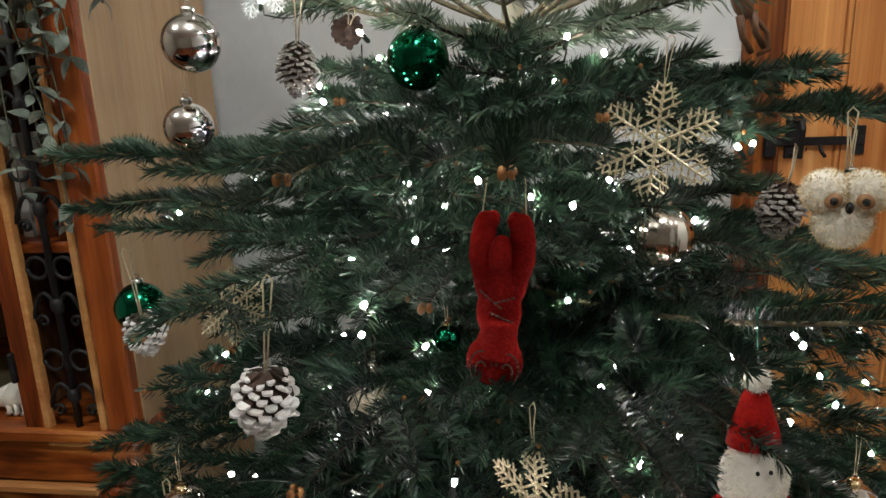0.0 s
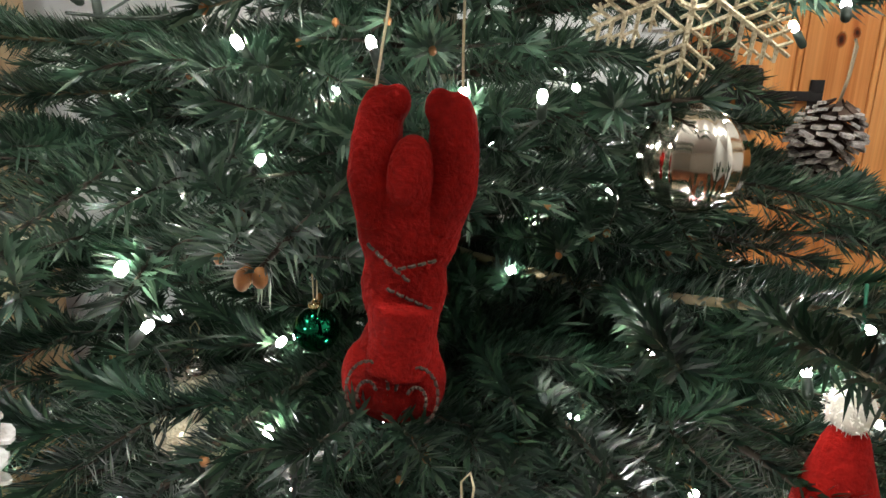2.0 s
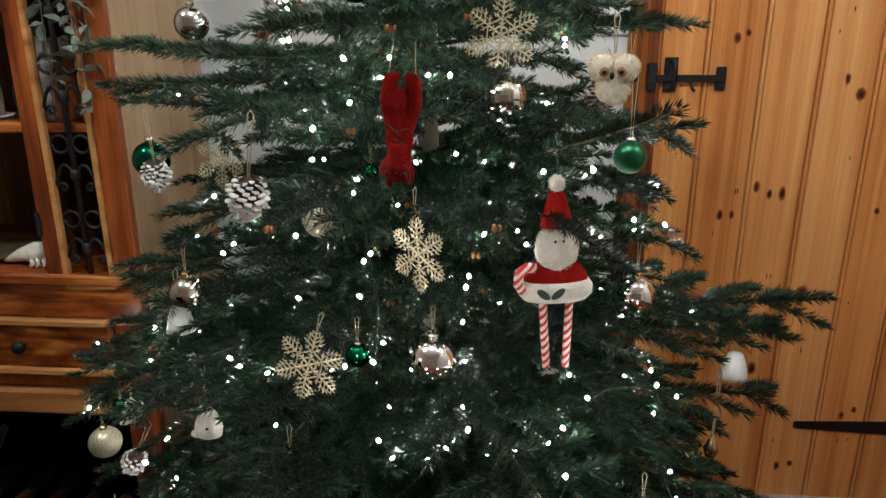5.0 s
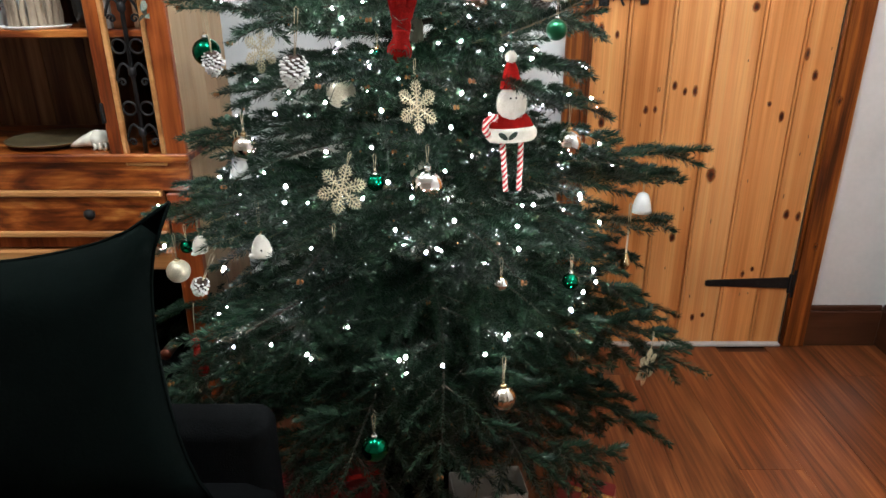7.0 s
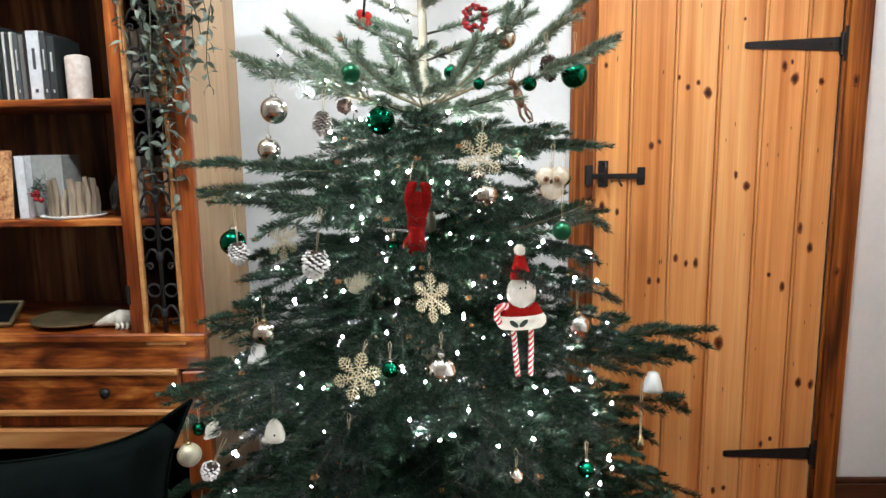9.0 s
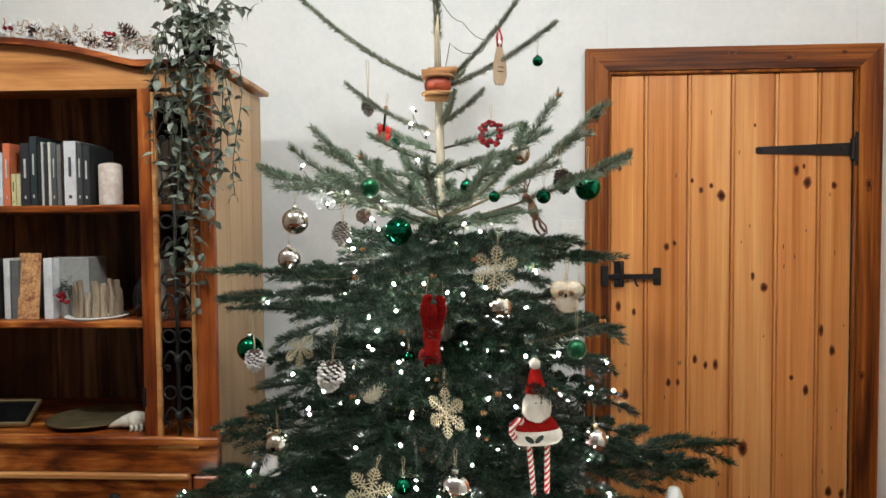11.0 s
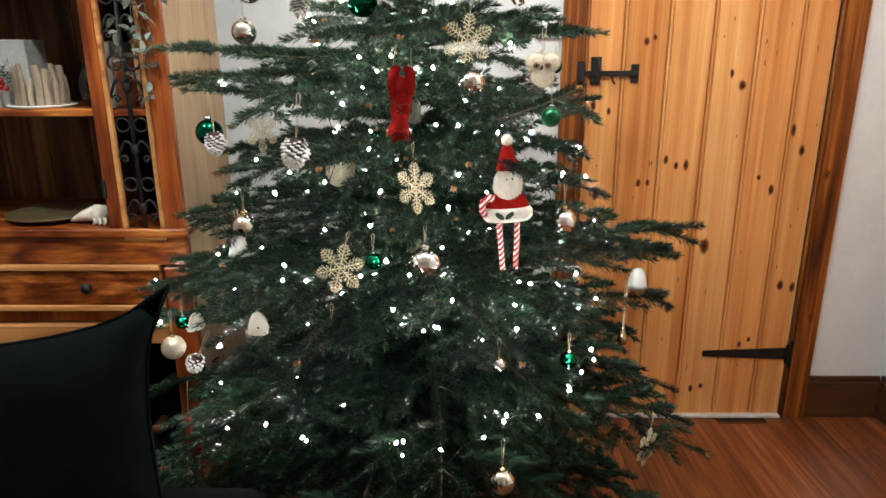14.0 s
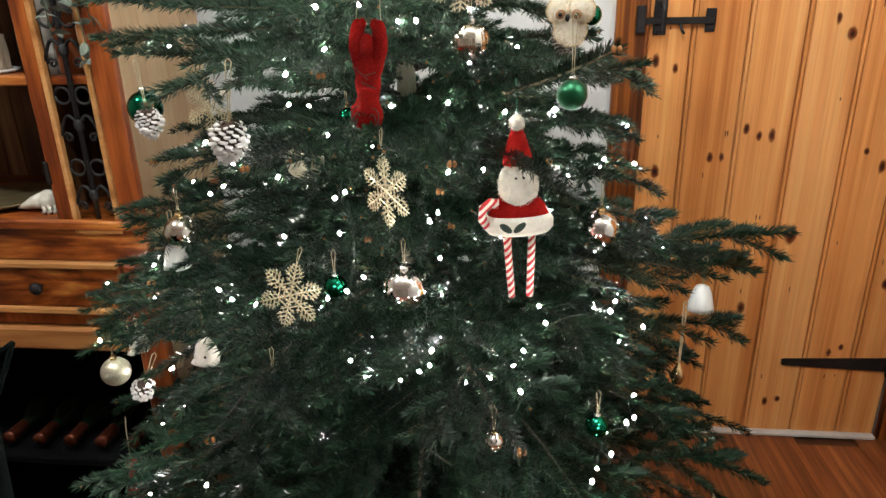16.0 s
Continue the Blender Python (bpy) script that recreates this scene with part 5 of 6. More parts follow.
def hook(t, top, length, m=TWINE, r=0.0007, spread=0.006, lean_x=0.0):
    """A loop of string from the ornament's top up to the twig that holds it."""
    s = Build()
    pts = [(-0.001, 0, top), (-spread * 0.5 + lean_x * 0.5, 0, top + length * 0.5), (-spread + lean_x, 0.002, top + length),
           (0 + lean_x, 0.004, top + length + 0.004), (spread + lean_x, 0.002, top + length), (spread * 0.5 + lean_x * 0.5, 0, top + length * 0.5), (0.001, 0, top)]
    s.tube(pts, r, 5)
    s.part("string", m, t, smooth=True)


def bauble(place, d, m, label, string=0.03, cap=SILVERCAP, rib=0.0, ribs=14, cord=TWINE, squash=1.0):
    t = empty("bauble", place, label, "bauble", "baubles on the tree")
    r = d / 2
    n = 22
    prof = [(r * math.sin(math.pi * i / n), -r * squash * math.cos(math.pi * i / n)) for i in range(n + 1)]
    Build().lathe(prof, segs=48 if rib else 36, rib=rib, ribs=ribs).part("globe", m, t, smooth=True)
    c = Build()
    z = r * squash
    c.lathe([(0.17 * r + 0.002, z - 0.06 * r), (0.17 * r + 0.002, z + 0.16 * r), (0.12 * r, z + 0.2 * r), (0, z + 0.2 * r)], segs=16)
    c.tube([(0.10 * r * math.cos(a), 0, z + 0.27 * r + 0.10 * r * math.sin(a)) for a in np.linspace(0, 2 * math.pi, 13)], 0.0006, 5)
    c.part("cap", cap, t, "metal cap with a wire loop", smooth=True)
    hook(t, z + 0.36 * r, string, cord, 0.0005, 0.003)
    return t


G1, G2 = "shiny dark green glass bauble hanging on the fir", "small shiny green bauble hanging on the fir"
bauble((0.831, 1.446, 1.562), 0.062, GREEN_BALL, G1, 0.05)
bauble((0.391, 1.375, 1.463), 0.064, GREEN_BALL, G1, 0.03)
bauble((0.040, 1.385, 1.192), 0.060, GREEN_BALL, G1, 0.06)
bauble((0.723, 1.40, 1.54), 0.033, GREEN_BALL, G2)
bauble((0.549, 1.35, 1.562), 0.032, GREEN_BALL, G2)
bauble((0.610, 1.38, 1.54), 0.026, GREEN_BALL, G2)
bauble((0.715, 1.45, 1.859), 0.025, GREEN_BALL, G2, 0.06)
bauble((0.746, 1.056, 1.254), 0.035, GREEN_SATIN, "small satin green bauble hanging on the fir", 0.06)
bauble((0.791, 1.32, 1.333), 0.03, GREEN_BALL, G2)
bauble((0.336, 1.32, 1.56), 0.044, GREEN_SATIN, "satin apple-green bauble with a brushed skin", 0.02)
bauble((0.352, 1.05, 0.859), 0.032, GREEN_BALL, G2, rib=0.12)
bauble((0.422, 1.15, 0.965), 0.034, GREEN_BALL, "small ribbed green bauble hanging on the fir", rib=0.14)
bauble((0.807, 1.10, 0.776), 0.034, GREEN_BALL, G2)
bauble((0.443, 0.80, 0.607), 0.046, GREEN_BALL, "shiny green bauble hanging from a low bough", 0.03)
bauble((-0.056, 1.35, 0.752), 0.032, GREEN_BALL, G2)
bauble((0.362, 1.58, 1.69), 0.028, GREEN_SATIN, "small satin green bauble hanging on the fir", 0.02)
bauble((0.42, 1.30, 1.19), 0.028, GREEN_BALL, "small green bauble with a gold cap", 0.05, GOLD)
bauble((0.160, 1.355, 1.488), 0.060, SILVER, "silver mirror glass bauble hanging on the fir", 0.02)
bauble((0.143, 1.36, 1.403), 0.052, SILVER, "silver mirror glass bauble hanging on the fir", 0.03)
bauble((0.524, 1.16, 0.958), 0.066, SILVER, "clear silvered glass bauble hanging amid the lights", 0.03)
bauble((0.822, 1.31, 1.005), 0.060, SILVER, "silver glass bauble with a gold cap", 0.05, GOLD)
bauble((0.665, 0.926, 0.621), 0.048, SILVER_RIB, "small ribbed silver bauble hanging low", 0.05, GOLD, rib=0.1)
bauble((0.617, 1.26, 1.302), 0.054, SILVER_RIB, "ribbed champagne silver bauble", 0.03, SILVERCAP, rib=0.09, ribs=18)
bauble((0.663, 1.36, 1.634), 0.052, SILVER_RIB, "silver and gold glass bauble hanging high", 0.03, GOLD)
bauble((0.142, 1.25, 1.012), 0.055, SILVER_RIB, "champagne silver bauble hanging on the fir", 0.04, GOLD)
bauble((0.335, 1.33, 1.112), 0.064, GLIT_PALE, "pale gold glitter bauble hanging on the fir", 0.02)
bauble((-0.063, 1.30, 0.711), 0.054, GLIT_PALE, "pale gold glitter bauble hanging on the fir", 0.05, GOLD)
bauble((0.661, 1.0, 0.815), 0.026, SILVER, "tiny silver bauble hanging on the fir", 0.03, GOLD)


def flake(place, d, m, label, turn, string=0.03):
    """Six feathered arms round a small star, pressed from one sheet and covered in glitter."""
    t = empty("snowflake", place, label, "snowflake ornament", "glitter snowflakes", rot=turn)
    r = d / 2
    for k in range(6):
        a = math.pi / 6 * (2 * k + 1) - math.pi / 6 + math.pi / 2
        u = np.array([math.cos(a), 0, math.sin(a)])
        v = np.array([-math.sin(a), 0, math.cos(a)])
        s = Build()
        s.tube([u * r * 0.05, u * r * 0.6, u * r], [0.0016, 0.0014, 0.0009], 6)
        for f, l in ((0.24, 0.10), (0.36, 0.26), (0.50, 0.34), (0.63, 0.29), (0.75, 0.22), (0.87, 0.13)):
            for sg in (-1, 1):
                e = u * r * f + (u * 0.52 + v * sg * 0.85) * r * l
                s.tube([u * r * f, e], [0.0013, 0.0008], 5)
                if l > 0.21:
                    q = u * r * f + (u * 0.52 + v * sg * 0.85) * r * l * 0.55
                    s.tube([q, q + u * r * 0.10], [0.0010, 0.0007], 5)
                    s.tube([q, q + (v * sg) * r * 0.08 - u * r * 0.01], [0.0010, 0.0007], 5)
        s.part("arm", m, t)
    c = Build()
    c.tube([(r * 0.20 * math.cos(a), 0, r * 0.20 * math.sin(a)) for a in np.linspace(0, 2 * math.pi, 13)], 0.0015, 5)
    c.tube([(r * 0.40 * math.cos(a), 0, r * 0.40 * math.sin(a)) for a in np.linspace(0, 2 * math.pi, 7) + math.pi / 2], 0.0012, 5)
    c.blob((0, 0, 0), (r * 0.07, 0.002, r * 0.07), segs=10, rings=6)
    c.part("hub", m, t)
    hook(t, r, string, TWINE, 0.0005, 0.003)
    return t


FL = "gold glitter snowflake hanging among the fir twigs"
flake((0.607, 1.252, 1.383), 0.106, GLIT_GOLD, FL, (0, radians(6), radians(-12)))
flake((0.508, 1.136, 1.115), 0.104, GLIT_GOLD, FL, (0, radians(-5), radians(-40)))
flake((0.357, 1.135, 0.956), 0.104, GLIT_GOLD, FL, (radians(-8), radians(14), radians(-10)), 0.02)
flake((0.158, 1.385, 1.195), 0.100, GLIT_GOLD, FL, (0, radians(4), radians(58)))
flake((0.975, 1.09, 0.585), 0.085, GLIT_GOLD, "gold glitter snowflake turned edgewise on a low bough", (0, radians(15), radians(46)))
flake((0.211, 1.42, 1.552), 0.08, GLIT_WHITE, "white frosted snowflake hanging high on the fir", (0, radians(20), radians(10)))


def cone(place, h, w, n, frosted, label, turn=(0, 0, 0), string=0.06, m=TWINE):
    t = empty("pine_cone", place, label, "pine cone", "pine cones on the tree", rot=turn)
    me = cone_mesh("cone", h, w, n, frosted)
    me.transform(Matrix.Translation((0, 0, h * 0.5)))
    share("cone", me, t)
    if string:
        hook(t, h * 0.5 - 0.004, string, m, 0.0009, 0.004)
    return t


CW, CB = "white frosted pine cone hanging on jute twine", "brown pine cone with frosted tips hanging on the fir"
cone((0.272, 1.187, 1.174), 0.062, 0.058, 104, True, CW, (0.1, 0.1, 0.6), 0.085)
cone((0.062, 1.352, 1.172), 0.052, 0.046, 92, True, CW, (0.1, -0.15, 1.2), 0.08)
cone((-0.021, 1.307, 0.668), 0.046, 0.044, 70, True, CW, (0.35, 0.4, 0.4), 0.08)
cone((0.772, 1.435, 1.578), 0.058, 0.048, 80, False, CB, (0.2, -0.2, 0.2), 0.05)
cone((0.29, 1.60, 1.785), 0.044, 0.040, 80, 2, CB, (0, 0, 0.5), 0.10)
cone((0.258, 1.389, 1.460), 0.054, 0.046, 96, 2, CB, (0, 0.1, 0.5), 0.05)
cone((0.30, 1.45, 1.50), 0.04, 0.036, 60, False, CB, (1.2, 0.5, 0.2), 0.03)
cone((0.762, 1.397, 1.298), 0.056, 0.050, 100, 2, CB, (0.15, 0.1, 0.9), 0.04)

# stuffed red felt lobster
lob = empty("felt_lobster", (0.478, 1.205, 1.268), "red felt lobster ornament with claws raised and dark stitching", "felt ornament", rot=(0, radians(4), radians(-6)))


def soft(s, name, m, parent, label="", voxel=0.0016):
    ob = s.part(name, m, parent, label, smooth=True)
    r = ob.modifiers.new("join", "REMESH")
    r.mode, r.voxel_size, r.use_smooth_shade = "VOXEL", voxel, True
    k = ob.modifiers.new("soften", "SMOOTH")
    k.iterations, k.factor = 6, 0.5
    return ob


s = Build()
s.blob((0, 0, 0.012), (0.023, 0.011, 0.028))
s.blob((0, 0, -0.016), (0.0195, 0.010, 0.026))
s.tube([(0.001, 0, -0.022), (0.001, 0, -0.040), (0, 0, -0.056)], [0.0165, 0.0155, 0.0165], 16)
s.blob((0, -0.005, 0.034), (0.0105, 0.011, 0.017))
soft(s, "body", SHADED_RED_FELT, lob)
for sg in (-1, 1):
    s = Build()
    s.tube([(sg * 0.012, 0, 0.010), (sg * 0.0165, 0, 0.030), (sg * 0.016, 0, 0.048)], [0.010, 0.0115, 0.011], 12)
    s.blob((sg * 0.0155, 0, 0.048), (0.0105, 0.0095, 0.021))
    s.blob((sg * 0.0085, -0.001, 0.062), (0.006, 0.007, 0.008))
    soft(s, "claw", SHADED_RED_FELT, lob)
s = Build()
s.blob((-0.001, 0, -0.060), (0.0235, 0.0115, 0.024))
s.blob((0, 0, -0.047), (0.0185, 0.0105, 0.022))
s.blob((-0.013, 0, -0.061), (0.013, 0.010, 0.019))
s.blob((0.011, 0, -0.061), (0.012, 0.010, 0.019))
soft(s, "tail", SHADED_RED_FELT, lob)


def stitch(pts, parent=lob):
    """Back-stitches of dark thread along a line."""
    s = Build()
    for i in range(len(pts) - 1):
        p, q = Vector(pts[i]), Vector(pts[i + 1])
        s.tube([p.lerp(q, 0.12), p.lerp(q, 0.5) + Vector((0, -0.0010, 0)), p.lerp(q, 0.85)], 0.0008, 5)
    s.part("stitching", DARK_THREAD, parent, "dark brown thread stitching")


stitch([(-0.016 + 0.020 * u, -0.0112 + 0.003 * (1 - u) ** 2, 0.004 - 0.014 * u) for u in np.linspace(0, 1, 6)])
stitch([(0.014 - 0.016 * u, -0.0112 + 0.003 * (1 - u) ** 2, 0.000 - 0.005 * u) for u in np.linspace(0, 1, 5)])
stitch([(-0.006 + 0.020 * u, -0.0108 + 0.003 * u * u, -0.014 - 0.008 * u) for u in np.linspace(0, 1, 6)])
for cx, turn in ((-0.011, 1), (0.011, -1)):
    stitch([(cx + turn * 0.0095 * math.cos(a), -0.0128 + 0.0012 * math.sin(a), -0.062 + 0.014 * math.sin(a)) for a in np.linspace(0.1, 4.2, 15)])
    stitch([(cx + turn * 0.0045 * math.cos(a), -0.0128, -0.064 + 0.007 * math.sin(a)) for a in np.linspace(0.4, 3.6, 8)])
for sg in (-1, 1):
    Build().tube([(sg * 0.018, 0, 0.064), (sg * 0.016, 0, 0.085), (sg * 0.014, 0.004, 0.11)], 0.0006, 5).part("string", TWINE, lob, smooth=True)
Build().tube([(-0.014, 0.004, 0.11), (0, 0.006, 0.114), (0.014, 0.004, 0.11)], 0.0006, 5).part("string", TWINE, lob, smooth=True)

def fluffy(n, blobs, ln, seed):
    r = np.random.default_rng(seed)
    v, f = [], []
    for c, sx, sy, sz, share_ in blobs:
        k = int(n * share_)
        d = r.normal(size=(k, 3))
        d /= np.linalg.norm(d, axis=1)[:, None]
        p = np.array(c) + d * np.array([sx, sy, sz])
        e = d + r.normal(0, 0.35, (k, 3)) + np.array([0, 0, -0.25])
        e /= np.linalg.norm(e, axis=1)[:, None]
        l = ln * r.uniform(0.5, 1.2, k)[:, None]
        w = np.cross(e, r.normal(size=(k, 3)))
        w /= np.linalg.norm(w, axis=1)[:, None]
        base = sum(len(x) for x in v)
        v.append(np.stack([p - w * 0.0005, p + w * 0.0005, p + e * l], 1).reshape(-1, 3))
        f.append(base + np.arange(k * 3).reshape(-1, 3))
    return np.concatenate(v), np.concatenate(f)


# felt doll in red and white with striped legs: one plain mesh
s = Build()
s.blob((0, 0, 0.130), (0.0115, 0.0115, 0.0115), 1, rough=0.15)
s.lathe([(0.0245, 0.072), (0.0225, 0.084), (0.0170, 0.100), (0.0125, 0.114), (0.007, 0.124), (0.0, 0.127)], segs=20, mi=0, m=Matrix.Diagonal((1, 0.75, 1)))
fv, ff = fluffy(3000, [((0, -0.004, 0.042), 0.032, 0.019, 0.036, 0.65), ((0, 0, 0.130), 0.0115, 0.0115, 0.0115, 0.12), ((0, 0, -0.016), 0.056, 0.026, 0.013, 0.23)], 0.0034, 8)
keep = [f for f in ff.tolist() if not (fv[f[0]][2] > 0.046 and fv[f[0]][2] < 0.070 and fv[f[0]][1] < -0.012 and abs(fv[f[0]][0]) < 0.013)]
s.add(fv.tolist(), keep, 6)
s.blob((0, -0.004, 0.042), (0.032, 0.019, 0.036), 1, 24, 16, rough=0.10)
s.lathe([(0.053, -0.018), (0.049, 0.000), (0.041, 0.014), (0.030, 0.025), (0.0, 0.029)], segs=24, mi=0, m=Matrix.Diagonal((1, 0.42, 1)))
s.lathe([(0.0, -0.031), (0.049, -0.031), (0.057, -0.023), (0.057, -0.011), (0.051, -0.003), (0.0, -0.003)], segs=28, mi=1, m=Matrix.Diagonal((1, 0.46, 1)))
for x, r1 in ((-0.010, 0.6), (0.012, -0.6)):
    m3 = Matrix.Rotation(r1, 3, "Y")
    s.blob((x - 0.014, -0.0265, -0.016), (0.012, 0.0018, 0.0055), 2, 10, 6, m=m3)
s.blob((-0.006, -0.0215, 0.056), (0.0020, 0.0020, 0.0020), 3, 8, 6)
s.blob((0.006, -0.0215, 0.056), (0.0020, 0.0020, 0.0020), 3, 8, 6)
s.tube([(-0.050, -0.008, -0.018), (-0.060, -0.010, -0.004), (-0.058, -0.012, 0.012), (-0.046, -0.014, 0.020), (-0.034, -0.014, 0.018)], 0.0075, 10, 4)
for x0, x1 in ((-0.020, -0.014), (0.022, 0.016)):
    s.tube([(x0, 0, -0.028), ((x0 + x1) / 2, -0.002, -0.086), (x1, -0.003, -0.134)], [0.0062, 0.0062, 0.0058], 12, 4)
s.tube([(0.0, 0, 0.138), (0.001, 0.002, 0.165), (0.0, 0.004, 0.19)], 0.0009, 5, 5)
s.thing("felt_doll", [RED_FELT, WHITE_FELT, HOLLY, BLACK, STRIPE, GREENCORD, FUR_WHITE], "red and white felt doll with pointed hat and striped legs", "doll ornament", (0.689, 1.205, 1.066), True, rot=(0, radians(-2), radians(8))).scale = (0.90, 0.95, 1.0)

# fluffy cream owl


owl = empty("fluffy_owl", (0.755, 1.245, 1.325), "fluffy cream owl ornament with brown eyes", "owl ornament", rot=(0, 0, radians(-14)))
s = Build()
s.blob((-0.015, 0, 0.018), (0.021, 0.019, 0.020), 0)
s.blob((0.015, 0, 0.018), (0.021, 0.019, 0.020), 0)
s.blob((0, 0.002, -0.010), (0.025, 0.020, 0.024), 0)
s.part("body", WHITE_FELT, owl, smooth=True)
fv, ff = fluffy(5600, [((-0.015, 0, 0.018), 0.021, 0.019, 0.020, 0.33), ((0.015, 0, 0.018), 0.021, 0.019, 0.020, 0.33), ((0, 0.002, -0.010), 0.025, 0.020, 0.024, 0.34)], 0.0035, 4)
ob = new("plumage", quick_mesh("plumage", fv, ff, FUR))
ob.parent = owl
tagged(ob, "long cream plumage", kind="stuff")
for x in (-0.013, 0.014):
    Build().blob((x * 0.9, -0.021, 0.013), (0.0078, 0.004, 0.0066), 0, 14, 8, m=Matrix.Rotation(x * 45, 3, "Y")).blob((x * 0.9, -0.0245, 0.013), (0.0034, 0.002, 0.0034), 1, 10, 6).part("eye", [EYE_BROWN, BLACK], owl, "brown eye disc", smooth=True)
Build().blob((0, -0.027, 0.008), (0.0035, 0.004, 0.0055), 0, 10, 8).part("beak", BLACK, owl, smooth=True)
hook(owl, 0.038, 0.05, TWINE, 0.0008, 0.004)
owl.scale = (0.9, 0.9, 0.9)

# small cream felt bird and other light figures low on the tree


def birdie(place, label, sc=1.0, turn=0.0):
    t = empty("felt_bird", place, label, "felt ornament", rot=(0, 0, turn))
    t.scale = (sc, sc, sc)
    s = Build()
    s.lathe([(0, -0.024), (0.018, -0.022), (0.021, -0.008), (0.016, 0.010), (0.008, 0.022), (0, 0.026)], segs=18, m=Matrix.Diagonal((1, 0.7, 1)))
    s.blob((-0.016, -0.002, -0.019), (0.011, 0.007, 0.006), rough=0.2)
    s.part("body", WHITE_FELT, t, smooth=True)
    Build().blob((0.003, -0.0125, -0.004), (0.0025,) * 3, segs=8, rings=6).part("eye", BLACK, t, smooth=True)
    hook(t, 0.024, 0.07, TWINE, 0.0009, 0.003)


birdie((0.154, 1.244, 0.794), "cream felt bird hanging on jute twine", 1.1)
birdie((-0.004, 1.30, 0.777), "small white felt figure hanging on jute twine", 0.9, 0.8)


def bell(place, label, d=0.045):
    t = empty("white_bell", place, label, "bell ornament")
    r = d / 2
    Build().lathe([(r, -r), (r * 0.9, -r * 0.6), (r * 0.72, 0.2 * r), (r * 0.5, r * 0.8), (r * 0.1, r), (0, r)], segs=24).part("cup", PORCELAIN, t, smooth=True)
    hook(t, r, 0.05, TWINE, 0.0008, 0.004)


bell((0.125, 1.25, 0.972), "white porcelain bell hanging on the fir")
bell((1.03, 1.43, 0.835), "white porcelain bell hanging from an outer bough", 0.05)

# wooden drop on a long cord at the right flank
t = empty("wooden_drop", (0.99, 1.38, 0.70), "gold brown wooden drop on a long cord", "wooden ornament")
Build().lathe([(0, -0.022), (0.009, -0.018), (0.013, -0.006), (0.008, 0.010), (0.003, 0.022), (0, 0.024)], segs=16).part("drop", GOLD, t, smooth=True)
hook(t, 0.023, 0.12, TWINE, 0.0013, 0.003)

# long red bobble hat figure at the left flank: one plain mesh
s = Build()
s.lathe([(0.02, -0.02), (0.017, 0.0), (0.011, 0.03), (0.004, 0.055), (0, 0.058)], segs=16, mi=0)
s.blob((0, 0, 0.060), (0.010, 0.010, 0.014), 3)
s.blob((0, 0, -0.036), (0.017, 0.014, 0.022), 1, rough=0.15)
s.tube([(-0.008, 0, -0.055), (-0.010, 0, -0.10)], 0.003, 8, 2)
s.tube([(0.008, 0, -0.055), (0.014, -0.004, -0.095)], 0.003, 8, 2)
s.tube([(0, 0, 0.07), (0.004, 0, 0.13), (0.008, 0, 0.16)], 0.0009, 5, 2)
s.thing("felt_doll", [RED_FELT, WHITE_FELT, TWINE, RED_GLOSS], "small felt doll with a red pointed hat", "doll ornament", (-0.012, 1.215, 0.51), True)

# cinnamon and dried orange bundle round the leader
t = empty("cinnamon_bundle", (TX + 0.002, TY - 0.030, 1.800), "bundle of cinnamon sticks and dried orange slices", "cinnamon ornament")
s = Build()
for x, z in ((-0.004, 0.032), (0.010, 0.036)):
    s.tube([(-0.034 + x, 0, z), (0.034 + x, -0.002, z + 0.002)], 0.008, 10)
s.part("cinnamon_stick", CINNAMON, t, "brown cinnamon sticks", smooth=True)
s = Build()
s.tube([(-0.030, -0.004, -0.026), (0.032, -0.004, -0.030)], 0.0085, 12)
s.tube([(-0.026, 0.008, -0.020), (0.034, 0.008, -0.022)], 0.007, 12)
s.part("cinnamon_stick", CINNAMON, t, "brown cinnamon sticks", smooth=True)
Build().lathe([(0, -0.016), (0.026, -0.015), (0.032, -0.004), (0.032, 0.008), (0.026, 0.018), (0, 0.019)], segs=28, rib=0.10, ribs=9).part("dried_orange", ORANGE_DRY, t, "dark red dried orange", smooth=True)
for z in (0.021, -0.018):
    Build().lathe([(0.0, z - 0.0025), (0.038, z - 0.0025), (0.040, z), (0.038, z + 0.0025), (0, z + 0.0025)], segs=28).part("orange_slice", CINNAMON, t, "dried orange slice", smooth=True)
s = Build()
for k in range(3):
    s.tube([(0.004 * k - 0.004, -0.006, 0.03), (0.006 * k - 0.008, -0.004, 0.10), (0.0, 0.01, 0.17)], 0.0012, 5)
s.part("raffia", TWINE, t, "raffia strands", smooth=True)

# little red guitar
t = empty("toy_guitar", (0.344, 1.50, 1.707), "tiny shiny red guitar ornament", "guitar ornament", rot=(0, radians(6), 0))
s = Build()
s.blob((0, 0, -0.014), (0.018, 0.005, 0.015), rough=0.1)
s.blob((-0.008, 0, 0.006), (0.009, 0.005, 0.012))
s.blob((0.009, 0, 0.004), (0.009, 0.005, 0.010))
s.part("body", RED_GLOSS, t, smooth=True)
Build().box((0, -0.004, 0.026), (0.006, 0.004, 0.05), 0.001).part("neck", BLACK, t)
Build().box((0, -0.004, 0.056), (0.009, 0.004, 0.012), 0.002).part("head", CINNAMON, t)
Build().box((0, -0.006, -0.012), (0.012, 0.003, 0.02), 0.001).part("plate", BRASS, t)
hook(t, 0.06, 0.03, TWINE, 0.0006, 0.003)

